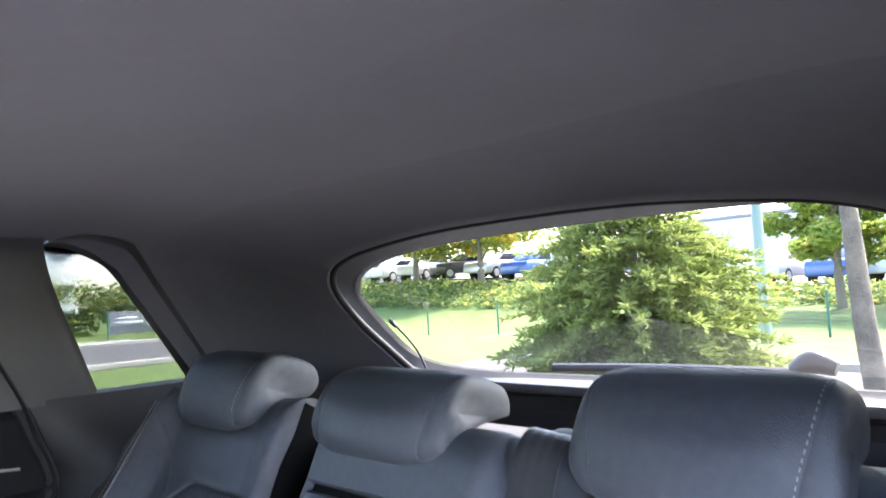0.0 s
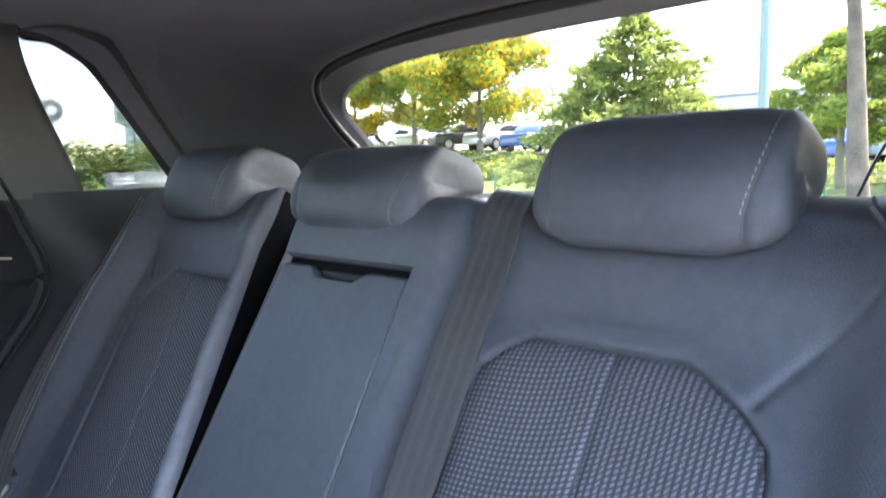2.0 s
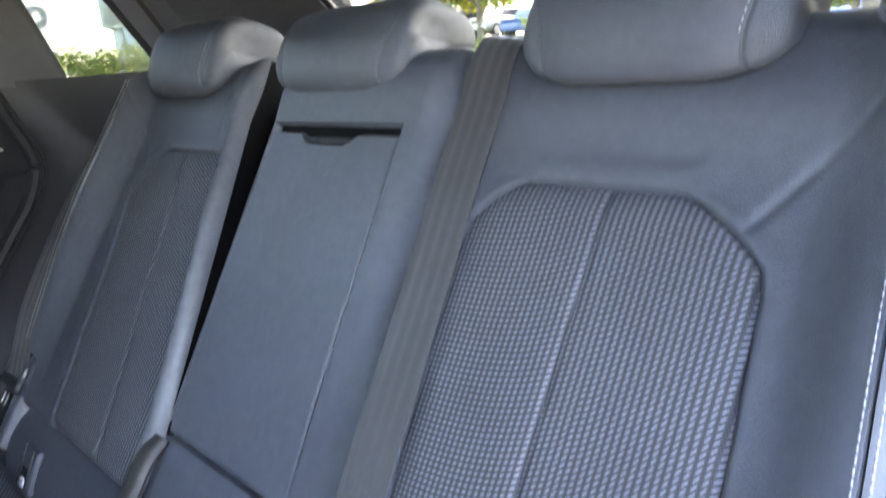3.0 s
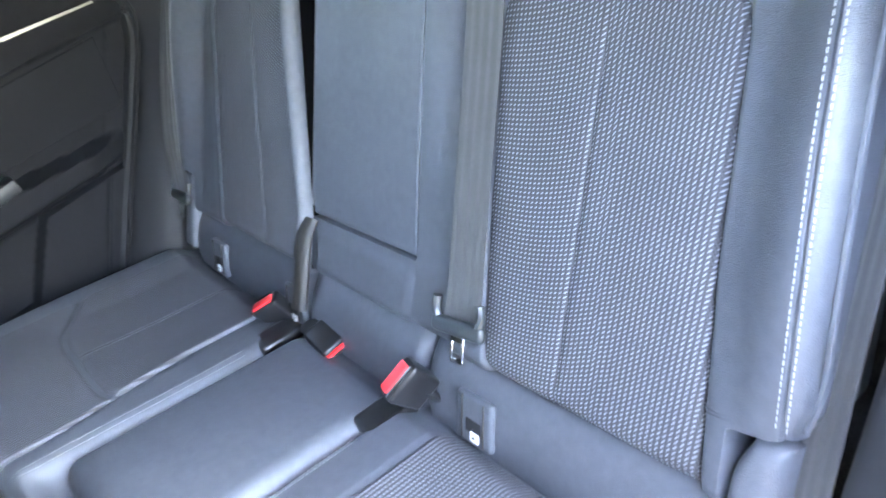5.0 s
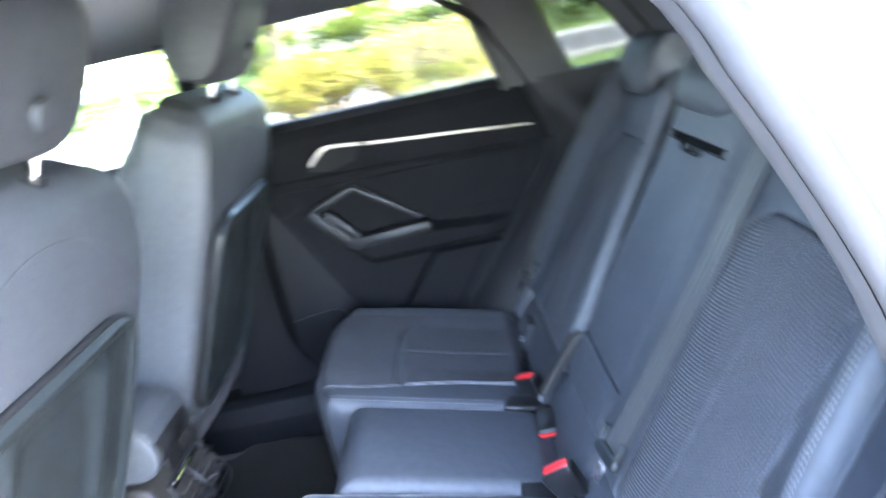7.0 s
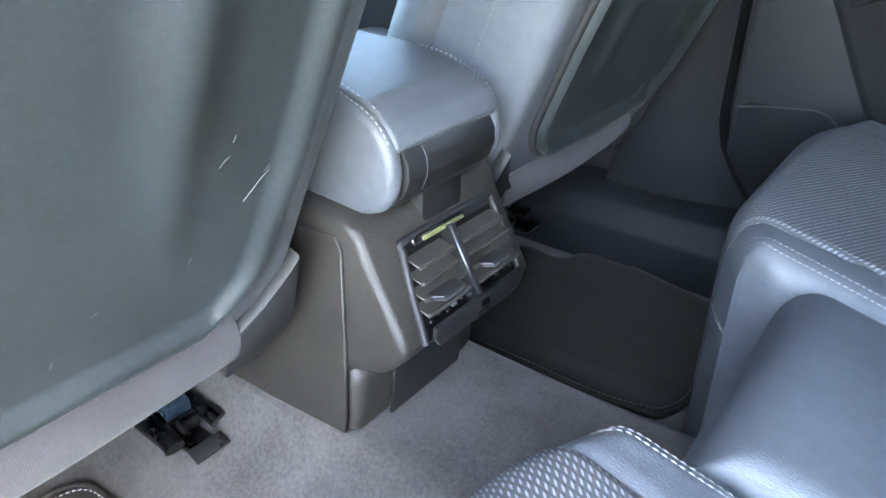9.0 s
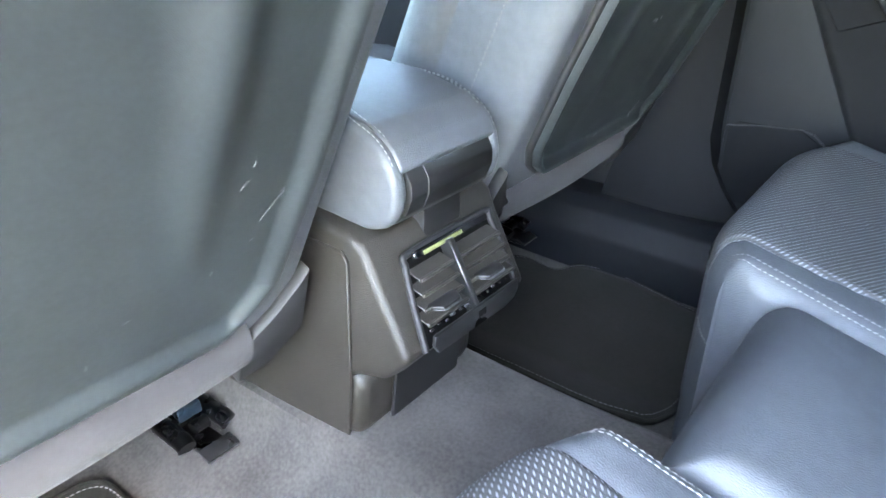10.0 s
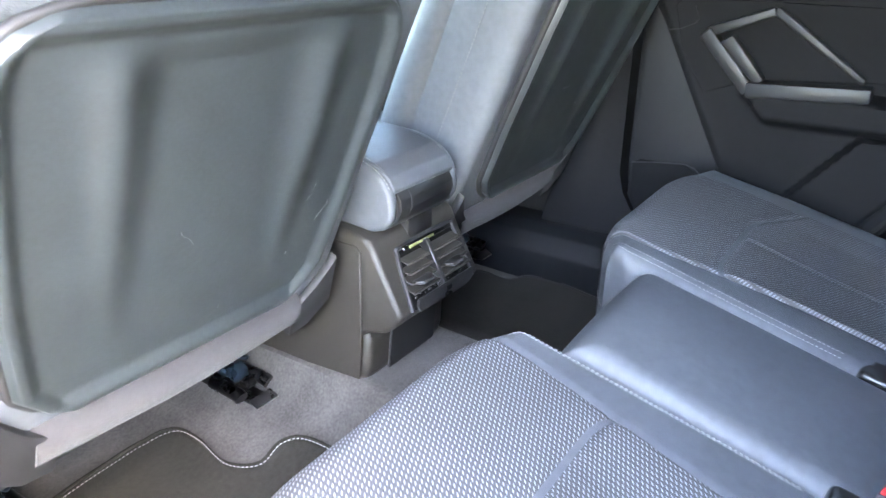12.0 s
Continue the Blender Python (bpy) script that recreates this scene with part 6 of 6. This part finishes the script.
# ---- floor mats ----
def floor_mat(side, outline, heart):
    m = thing("floor_mat", (side * 0.4, -0.75, 0.41), "black carpet mat with stitched edge in the footwell", "floor mat", "floor mats")
    front = curve_through([(a, b, 0) for a, b in outline], 90)
    n = 24
    rows = []
    for p in front:
        t = np.linspace(0, 1, n)
        q = np.array([(p.x + (heart[0] - p.x) * k * 0.9995, p.y + (heart[1] - p.y) * k * 0.9995, 0) for k in t])
        q[:, 2] = floor_z(q[:, 0]) + 0.012 - 0.006 * (1 - smooth(0.0, 0.03, t))
        q[:, 0] *= side
        rows.append(q)
    f = np.array(rows)
    if side > 0:
        f = f[:, ::-1]
    part("carpet", grid_mesh("carpet", f, f - (0, 0, 0.008)), MAT, m)
    line = [Vector((side * p.x, p.y, float(floor_z(p.x)) + 0.0115)) for p in front]
    part("edge_binding", tube("binding", [v - Vector((0, 0, 0.002)) for v in line], 0.0028, 8, 0), MAT, m)
    inner = [v.lerp(Vector((side * heart[0], heart[1], v.z)), 0.03) + Vector((0, 0, 0.0015)) for v in line]
    seam(inner, (0, 0, 1), STITCH if side > 0 else THREAD, m, length=0.0045, gap=0.0025, thick=0.0008)


floor_mat(1, [(0.172, -0.60), (0.178, -0.72), (0.182, -0.80), (0.205, -0.832), (0.245, -0.835), (0.268, -0.885), (0.257, -0.963), (0.262, -1.015), (0.30, -1.040), (0.36, -1.040), (0.46, -1.030), (0.60, -0.99)], (0.40, -0.55))
floor_mat(-1, [(0.565, -0.56), (0.40, -0.525), (0.253, -0.536), (0.226, -0.569), (0.209, -0.622), (0.212, -0.71), (0.215, -0.82), (0.235, -0.90), (0.30, -1.0), (0.42, -1.0), (0.55, -0.945), (0.550, -0.858), (0.598, -0.825), (0.607, -0.745), (0.587, -0.66), (0.565, -0.56)], (0.41, -0.75))


# ---- outside ----
def ground_h(x, y):
    high = 0.75 + 1.35 * smooth(-7.0, -32.0, x)
    return high * smooth(17, 30, y) * smooth(-75, -50, x)


gx, gy = np.meshgrid(np.concatenate([np.linspace(-900, -90, 8), np.linspace(-80, 40, 61), np.linspace(60, 900, 8)]), np.concatenate([np.linspace(-900, -90, 8), np.linspace(-80, 80, 81), np.linspace(90, 900, 8)]))
f = np.stack([gx, gy, ground_h(gx, gy)], -1)
structure("ground", grid_mesh("ground", f), GRASS, "mown grass with a bank rising to a car park", "ground")


def slab(name, x0, x1, y0, y1, z, mat, label, category):
    xs, yy = np.linspace(x0, x1, 24), np.linspace(y0, y1, 40)
    gx, gy = np.meshgrid(xs, yy)
    f = np.stack([gx, gy, ground_h(gx, gy) + z], -1)
    return structure(name, grid_mesh(name, f, f - (0, 0, 0.25)), mat, label, category)


slab("pavement", -8.5, 0.85, -30, 10.0, 0.02, ASPHALT, "asphalt of the parking bay", "pavement")
# unseen ground, added as a pale reflector beside the open door
slab("pavement", 0.85, 12, -30, 10.0, 0.02, BOUNCEASPHALT, "unseen ground on the open side, made paler to bounce light in", "pavement")
slab("road", -27, -16.5, -80, 12, 0.03, ASPHALT, "grey asphalt road", "road")
slab("road", -52, 10, 29.5, 60, 0.04, ASPHALT, "asphalt of the raised car park", "car park")
for x in (-16.4, -27.2):
    structure("kerb", box((0.22, 92, 0.16), (x, -34, 0.06), 0.03), KERB, "pale concrete kerb along the road", "kerb")
structure("kerb", box((17, 0.15, 0.14), (0.3, 10.1, 0.05), 0.02), KERB, "concrete kerb behind the parking bay", "kerb")


def leaves(centres, size, count, rnd, flat=0.5, mat_split=0.0, stretch=(1.0, 1.6)):
    """Many small leaf blades scattered through blobs (place, radius): vertices, faces, and which are of the second colour."""
    verts, faces, second = [], [], []
    for (c, r) in centres:
        c = np.array(c, float)
        r = np.array(r if hasattr(r, "__len__") else (r, r, r), float)
        for _ in range(count):
            d = np.array([rnd.gauss(0, 1) for _ in range(3)])
            d /= np.linalg.norm(d) + 1e-9
            p = c + d * r * rnd.random() ** 0.4
            a = np.array([rnd.gauss(0, 1), rnd.gauss(0, 1), rnd.gauss(0, flat)])
            a /= np.linalg.norm(a) + 1e-9
            b = np.cross(a, [rnd.gauss(0, 1), rnd.gauss(0, 1), rnd.gauss(0, 1)])
            b /= np.linalg.norm(b) + 1e-9
            s = size * rnd.uniform(0.6, 1.3)
            a, b = a * s * rnd.uniform(*stretch), b * s * 0.6
            k = len(verts)
            verts += [p - a, p + b * 0.8 - a * 0.1, p + a, p - b * 0.8 - a * 0.1]
            faces.append((k, k + 1, k + 2, k + 3))
            second.append(1 if rnd.random() < mat_split else 0)
    return verts, faces, second


def leaf_part(name, data, mats, parent):
    verts, faces, second = data
    mesh = bpy.data.meshes.new(name)
    mesh.from_pydata([tuple(v) for v in verts], [], faces)
    mesh.polygons.foreach_set("material_index", second)
    return tagged(part(name, mesh, mats, parent), kind="stuff")


def broad_tree(at, height, spread, label, mats, split, bark, rnd, trunk_r=0.10, clear=0.28, lean=(0, 0), size=0.11, blobs=34, count=120):
    """A tapered trunk, limbs that fork, and clumps of leaves about their ends."""
    t = thing("tree", (at[0], at[1], float(ground_h(at[0], at[1]))), label, "tree", "trees")
    base = Vector((at[0], at[1], float(ground_h(at[0], at[1])) - 0.1))
    top = base + Vector((lean[0], lean[1], height * 0.82))
    wob = [base.lerp(top, k) + Vector((rnd.uniform(-1, 1), rnd.uniform(-1, 1), 0)) * 0.04 * height * 0.25 * (0 < k < 1) for k in (0, 0.2, 0.4, 0.6, 0.8, 1)]
    part("trunk", tube("trunk", wob, lambda q: trunk_r * (1.15 - 0.95 * q), 12, 30), bark, t)
    ends = []
    for k in range(14):
        q = clear + (0.95 - clear) * k / 13
        start = base.lerp(top, q)
        ang = k * 2.4 + rnd.uniform(-0.4, 0.4)
        reach = spread * (0.55 + 0.45 * math.sin(math.pi * min(1, (q - clear) / (1 - clear) + 0.15))) * rnd.uniform(0.75, 1.1)
        end = start + Vector((math.cos(ang) * reach, math.sin(ang) * reach, reach * rnd.uniform(0.25, 0.65)))
        midp = start.lerp(end, 0.5) + Vector((0, 0, 0.08 * reach))
        part("limb", tube("limb", [start, midp, end], lambda u: trunk_r * 0.38 * (1.1 - u), 7, 10), bark, t)
        ends += [(end, 0.30 * spread), (start.lerp(end, 0.6) + Vector((rnd.uniform(-.3, .3), rnd.uniform(-.3, .3), 0.15)) * spread * 0.5, 0.28 * spread)]
    ends += [(top + Vector((rnd.uniform(-.3, .3), rnd.uniform(-.3, .3), rnd.uniform(-.2, .3))) * spread * 0.6, 0.28 * spread) for _ in range(max(0, blobs - len(ends)))]
    blobs = [(e, (r, r, r * 0.75)) for e, r in ends]
    leaf_part("crown", leaves(blobs, size, count, rnd, 0.5, split), mats, t)
    return t


rnd = random.Random(11)
# the spruce behind the car
def spruce(at, height, spread, rnd):
    base = Vector((at[0], at[1], 0.0))
    t = thing("spruce_tree", tuple(base), "dense green spruce with drooping tiers of needles", "spruce tree", "trees")
    part("trunk", tube("trunk", [base - Vector((0, 0, 0.1)), base + Vector((0, 0, height * 0.5)), base + Vector((0.02, 0.02, height))], lambda q: 0.10 * (1.02 - q), 10, 20), BARK, t)
    verts, faces, second = [], [], []

    def blade(p, d, l, w):
        side = d.cross(Vector((rnd.gauss(0, 1), rnd.gauss(0, 1), rnd.gauss(0, 1))))
        side = side.normalized() * w if side.length > 1e-6 else Vector((w, 0, 0))
        k = len(verts)
        verts.extend([p - side * 0.6, p + d * l * 0.5 - side, p + d * l, p + d * l * 0.5 + side])
        faces.append((k, k + 1, k + 2, k + 3))
        return k

    tiers = 34
    for i in range(tiers):
        q = (i + 0.5) / tiers
        z = height * (0.02 + 0.96 * q)
        reach = spread * (1 - q ** 1.7) ** 0.95 * (1.0 if i % 2 else 0.90) * (1 - 0.10 * (1 - q) ** 3) + 0.06
        num = max(6, int(26 * (1 - q) + 6))
        for b in range(num):
            ang = math.tau * (b + rnd.random() * 0.8) / num + i * 1.3
            r = reach * rnd.uniform(0.72, 1.14)
            out = Vector((math.cos(ang), math.sin(ang), 0))
            rise = rnd.uniform(-0.10, 0.22) + 0.35 * q
            for s in range(int(5 + r * 11)):
                u = 0.18 + 0.82 * (s + rnd.random()) / (5 + r * 11)
                p = base + Vector((0, 0, z)) + out * r * u + Vector((0, 0, rise * r * u - 0.20 * r * u * u))
                new_one = u > 0.80 and rnd.random() < 0.65
                for _ in range(4 if u < 0.6 else 9):
                    d = (out * rnd.uniform(0.3, 1.0) + Vector((rnd.gauss(0, 0.55), rnd.gauss(0, 0.55), rnd.gauss(0.05, 0.35)))).normalized()
                    blade(p, d, rnd.uniform(0.07, 0.17), rnd.uniform(0.010, 0.019))
                    second.append(1 if new_one else 0)
    leaf_part("crown", (verts, faces, second), [NEEDLES, NEWGROWTH], t)


spruce((-4.30, 8.4), 3.16, 1.95, rnd)
broad_tree((-1.015, 6.55), 5.6, 1.6, "birch with a pale scarred trunk and green leaves", [SHRUB, MAPLE], 0.3, BIRCH, rnd, 0.095, 0.62, (-0.36, 0.1), 0.055, 44, 150)
broad_tree((-28.6, 27.0), 7.0, 3.6, "maple with yellow and orange autumn leaves", [MAPLE, ORANGE], 0.25, BARK, rnd, 0.17, 0.24, (0, 0), 0.105, 50, 900)
broad_tree((-23.7, 27.0), 6.6, 3.4, "maple with yellow and orange autumn leaves", [MAPLE, ORANGE], 0.35, BARK, rnd, 0.17, 0.24, (0, 0), 0.105, 50, 900)
broad_tree((-32.5, 26.0), 5.6, 2.4, "maple with orange autumn leaves", [ORANGE, MAPLE], 0.4, BARK, rnd, 0.14, 0.28, (0, 0), 0.095, 40, 500)
broad_tree((-5.6, 22.0), 4.8, 1.7, "green maple with a few yellow leaves", [MAPLE, SHRUB], 0.3, BARK, rnd, 0.13, 0.3, (0, 0), 0.085, 40, 450)
broad_tree((-3.2, 22.5), 6.2, 2.2, "green maple with a few yellow leaves", [MAPLE, SHRUB], 0.3, BARK, rnd, 0.15, 0.3, (0, 0), 0.085, 40, 450)
broad_tree((-12.0, -2.75), 5.5, 1.8, "street tree with a brown trunk", [SHRUB, MAPLE], 0.3, BARK, rnd, 0.17, 0.45, (0, 0), 0.12, 34, 60)

pole = thing("street_lamp", (-4.75, 14.0, 0.2), "tall grey-green steel lamp post", "street lamp")
part("post", tube("post", [(-4.75, 14.0, -0.1), (-4.75, 14.0, 4), (-4.75, 14.0, 8.5)], lambda q: 0.105 - 0.03 * q, 12, 12), POLEPAINT, pole)
part("arm", tube("arm", [(-4.75, 14.0, 8.4), (-4.75, 13.6, 8.7), (-4.75, 12.8, 8.75)], 0.035, 8, 10), POLEPAINT, pole)
part("lantern", box((0.22, 0.6, 0.10), (-4.75, 12.6, 8.74), 0.03, 2), SIGNGREY, pole)
for x, y in ((-17.0, 24.0), (-16.2, 34.0)):
    pole = thing("light_mast", (x, y, 1.4), "thin pale lighting mast on the car park", "mast", "masts")
    part("post", tube("post", [(x, y, 0.5), (x, y, 4), (x, y, 8.0)], 0.06, 8, 8), SIGNWHITE, pole)
    part("head", box((0.5, 0.2, 0.08), (x, y, 8.0), 0.02), SIGNGREY, pole)

# hedge along the foot of the car park, and the wire fence on the bank
hedge = thing("hedge", (-15, 27, 1.2), "clipped green hedge on the bank", "hedge", kind="stuff")
blobs = []
for x in np.arange(-40, 6, 0.55):
    for y in (22.8, 24.0, 25.2, 26.4):
        yy = y + rnd.uniform(-0.4, 0.4)
        blobs.append(((x + rnd.uniform(-0.3, 0.3), yy, float(ground_h(x, yy)) + rnd.uniform(0.0, 0.25)), (0.6, 0.6, 0.36)))
leaf_part("foliage", leaves(blobs, 0.11, 70, rnd, 0.5, 0.25), [HEDGE, SHRUB], hedge)
fence = thing("wire_fence", (-12, 15.3, 0.0), "green wire mesh fence on the grass bank", "fence")
for k in range(15):
    x = -38.8 + 2.9 * k
    z = float(ground_h(x, 15.3))
    part("fence_post", tube("post", [(x, 15.3, z - 0.1), (x, 15.3, z + 0.95)], 0.028, 8, 3), FENCE, fence)
wires = []
for k in range(12):
    zz = 0.06 + 0.075 * k
    wires.append(tube("wire", [(x, 15.3, float(ground_h(x, 15.3)) + zz) for x in np.linspace(-38.8, 1.8, 20)], 0.0025, 4, 0))
part("fence_wire", joined(*wires), FENCE, fence)
sgn = thing("fence_sign", (-15.6, 15.25, 0.9), "small yellow sign on the fence", "sign")
part("plate", box((0.22, 0.02, 0.26), (-15.6, 15.25, 0.93), 0.005), GREENFILM, sgn)


def parked_car(x, y, turn, paint, label, long=4.3, tall=1.5):
    z = float(ground_h(x, y)) + 0.04
    c = thing("car", (x, y, z), label, "car", "parked cars")
    m = Matrix.Translation((x, y, z)) @ Matrix.Rotation(radians(turn), 4, "Z")
    h, w = long / 2, 0.90
    body = prism([(-h, 0.32), (-h + 0.04, 0.80), (-h + 0.15, 0.95), (-h + 1.0, 1.0), (h - 0.35, 1.02), (h - 0.06, 0.92), (h, 0.60), (h - 0.02, 0.32)], -w, w, "y", 0.10, 3)
    body.transform(m)
    part("body", body, paint, c)
    cab = prism([(-h + 0.95, 0.98), (-h + 1.55, tall - 0.05), (-h + 2.0, tall), (h - 0.75, tall - 0.02), (h - 0.30, 1.0)], -w + 0.10, w - 0.10, "y", 0.10, 3)
    cab.transform(m)
    part("cabin", cab, paint, c)
    for s in (-1, 1):
        win = prism([(-h + 1.20, 1.02), (-h + 1.62, tall - 0.12), (h - 0.85, tall - 0.12), (h - 0.50, 1.02)], s * (w - 0.10), s * (w - 0.085), "y", 0.01, 1)
        win.transform(m)
        part("side_window", win, CARGLASS, c)
        for q in (-h + 0.85, h - 0.80):
            tyre = tube("tyre", [(q, s * 0.72, 0.33), (q, s * 0.91, 0.33)], 0.33, 18, 4)
            tyre.transform(m)
            wheel = part("wheel", tyre, RUBBER, c)
            rim = tube("rim", [(q, s * 0.905, 0.33), (q, s * 0.93, 0.33)], 0.21, 14, 3)
            rim.transform(m)
            part("rim", rim, CARSILVER, wheel)
        lamp = box((0.10, 0.22, 0.16), (h - 0.03, s * 0.70, 0.78), 0.03, 2)
        lamp.transform(m)
        part("tail_lamp", lamp, LAMPRED, c)
    for a, b in (((-h + 1.05, 1.02), (-h + 1.58, tall - 0.10)), ((h - 0.32, 1.02), (h - 0.72, tall - 0.10))):
        s = -1 if a[0] < 0 else 1
        scr = prism([a, b, (b[0] + s * 0.03, b[1]), (a[0] + s * 0.03, a[1])], -w + 0.2, w - 0.2, "y", 0.0)
        scr.transform(m)
        part("screen", scr, CARGLASS, c)
    return c


fleet = [(-37.5, 31, PAINT, "white"), (-34.6, 31, PAINT, "white"), (-31.6, 31, PAINT, "white"), (-28.6, 31.2, CARDARK, "dark"), (-25.8, 31, CARSILVER, "silver"), (-23.2, 31, CARBLUE, "blue"), (-20.3, 31.4, PAINT, "white"), (-10.6, 31.5, PAINT, "white"), (-8.0, 31.0, CARBLUE, "blue"), (-5.4, 31.2, PAINT, "white"), (-2.4, 31.0, CARBLUE, "blue"), (0.5, 31, CARSILVER, "silver")]
for k, (x, y, paint, word) in enumerate(fleet):
    parked_car(x, y, 90 + rnd.uniform(-4, 4) if k % 3 else 60, paint, word + " hatchback parked on the raised car park")

hall = thing("warehouse", (-8, 62, 1.4), "long white clad warehouse with a grey roof", "building")
part("wall", box((30, 18, 5.2), (-17, 64, 3.2), 0.05), CLADDING, hall)
part("roof", box((30.4, 18.4, 0.3), (-17, 64, 5.9), 0.1), DARKROOF, hall)
for k in range(20):
    part("rib", box((0.06, 0.05, 5.1), (-31.5 + 1.5 * k, 54.98, 3.2), 0.01, 1), CLADDING, hall)
for x in (-16.5, -9):
    part("sign_board", box((2.2, 0.15, 0.9), (x, 54.9, 4.2), 0.03), SIGNWHITE, hall)
hall = thing("showroom", (-60, 30, 0), "low white showroom across the road", "building")
part("wall", box((16, 30, 6.0), (-66, 44, 3.0), 0.05), CLADDING, hall)
part("roof", box((16.6, 30.6, 0.4), (-66, 44, 6.2), 0.1), DARKROOF, hall)
for k in range(7):
    part("window", box((0.1, 3.2, 2.6), (-57.98, 32 + 4.0 * k, 2.2), 0.02), CARGLASS, hall)

# pylon with a round emblem, billboard, banner on posts, flag
pylon = thing("sign_pylon", (-56, 17.0, 0), "tall white pylon with a round dark emblem", "sign")
part("board", box((0.4, 2.6, 9.0), (-56, 16.8, 4.4), 0.05), SIGNWHITE, pylon)
part("emblem", tube("emblem", [(-55.79, 16.8, 5.85), (-55.76, 16.8, 5.85)], 0.78, 28, 3), SIGNGREY, pylon, "plain dark round emblem")
part("emblem_ring", tube("ring", [(-55.77, 16.8, 5.85), (-55.74, 16.8, 5.85)], 0.35, 28, 3), SIGNWHITE, pylon)
bill = thing("billboard", (-50, 20.5, 0), "pale roadside billboard on a post", "billboard")
part("board", box((0.3, 2.6, 3.4), (-50, 20.3, 6.3), 0.04), SIGNWHITE, bill)
part("picture", box((0.04, 2.3, 3.0), (-49.83, 20.3, 6.3), 0.01), CARSILVER, bill, "faded grey picture")
part("post", tube("post", [(-50, 20.3, 0), (-50, 20.3, 4.7)], 0.12, 10, 3), POLEPAINT, bill)
banner = thing("banner", (-30.5, 12.6, 0), "printed roadside banner on posts in the grass", "banner")
part("sheet", box((0.03, 2.9, 0.95), (-30.5, 12.5, 0.78), 0.006), SIGNGREY, banner)
for k, (w, z) in enumerate(((0.9, 0.98), (1.15, 0.80))):
    part("writing_bar", box((0.01, w, 0.09), (-30.475, 11.3 + w / 2, z), 0.002), SIGNWHITE, banner)
part("picture", box((0.01, 1.2, 0.55), (-30.475, 13.2, 0.75), 0.002), CARSILVER, banner)
for y in (11.0, 14.0):
    part("post", tube("post", [(-30.52, y, -0.1), (-30.52, y, 1.35)], 0.04, 8, 3), FENCE, banner)
flag = thing("pole", (-36, 18.6, 0), "thin white post in the grass", "post")
part("post", tube("post", [(-32, 14.6, 0), (-32, 14.6, 2.6)], 0.09, 8, 3), SIGNWHITE, flag)
hedge = thing("hedge", (-40, 14, 0.4), "hedge and wire fence behind the verge", "hedge", kind="stuff")
blobs = [((-41 + rnd.uniform(-0.6, 0.6), y, rnd.uniform(0.3, 2.6)), (1.0, 1.0, 0.7)) for y in np.arange(-30, 34, 0.24)]
leaf_part("foliage", leaves(blobs, 0.15, 110, rnd, 0.5, 0.12), [HEDGE, SHRUB], hedge)

# planted bed beside the parking bay
bed = slab("planting_bed", -15.0, -9.8, -3.6, 1.0, 0.22, MULCH, "bed of bark mulch with a stone edge", "planting bed")
for k in range(60):
    y = -3.5 + 4.4 * k / 60
    st = box((rnd.uniform(0.2, 0.35), rnd.uniform(0.14, 0.22), rnd.uniform(0.14, 0.26)), (-9.8 + rnd.uniform(-0.1, 0.1), y, 0.22 + rnd.uniform(0, 0.1)), 0.04, 2, Matrix.Rotation(rnd.uniform(0, 3), 3, "Z"))
    part("stone", st, STONE, bed)
for k in range(12):
    x, y = -11.8 + rnd.uniform(-1.0, 1.0), -2.4 + 0.25 * k + rnd.uniform(-0.2, 0.2)
    sh = thing("shrub", (x, y, 0.25), "rounded shrub with yellow-green and reddish leaves", "shrub", "shrubs in the bed")
    r = rnd.uniform(0.55, 0.8)
    for j in range(6):
        a = rnd.uniform(0, 6.28)
        part("stem", tube("stem", [(x, y, 0.2), (x + math.cos(a) * r * 0.6, y + math.sin(a) * r * 0.6, 0.3 + r)], 0.014, 5, 4), BARK, sh)
    blobs = [((x + rnd.uniform(-.5, .5) * r, y + rnd.uniform(-.5, .5) * r, 0.45 + r * rnd.uniform(0.2, 1.0)), (r * 0.55, r * 0.55, r * 0.42)) for _ in range(8)]
    leaf_part("foliage", leaves(blobs, 0.055, 130, rnd, 0.6, 0.22), [SHRUB, RUST], sh)
# chevron board and low buildings over the road
chev = thing("chevron_board", (-22, -11, 0.5), "white board with grey direction chevrons", "sign")
part("board", box((0.06, 4.4, 0.62), (-28.5, -14.0, 1.75), 0.01), SIGNWHITE, chev)
for k in range(4):
    y = -15.7 + 1.1 * k
    part("chevron", prism([(y, 2.02), (y + 0.35, 2.02), (y + 0.62, 1.75), (y + 0.35, 1.48), (y, 1.48), (y + 0.27, 1.75)], -28.465, -28.45, "x"), SIGNGREY, chev)
for y in (-15.4, -12.6):
    part("post", tube("post", [(-28.55, y, 0), (-28.55, y, 2.0)], 0.04, 8, 3), POLEPAINT, chev)
slab("pavement", -31, -27.3, -60, 12, 0.05, KERB, "pale footway beyond the road", "pavement")
for k, (x, y, s) in enumerate(((-38, -9, 2.0), (-39, -3.5, 2.2), (-38.5, 3, 2.0), (-44, -16, 2.4))):
    broad_tree((x, y), 6.0, s, "roadside tree in thin yellow-green leaf", [SHRUB, MAPLE], 0.4, BARK, rnd, 0.14, 0.35, (0, 0), 0.18, 30, 60)
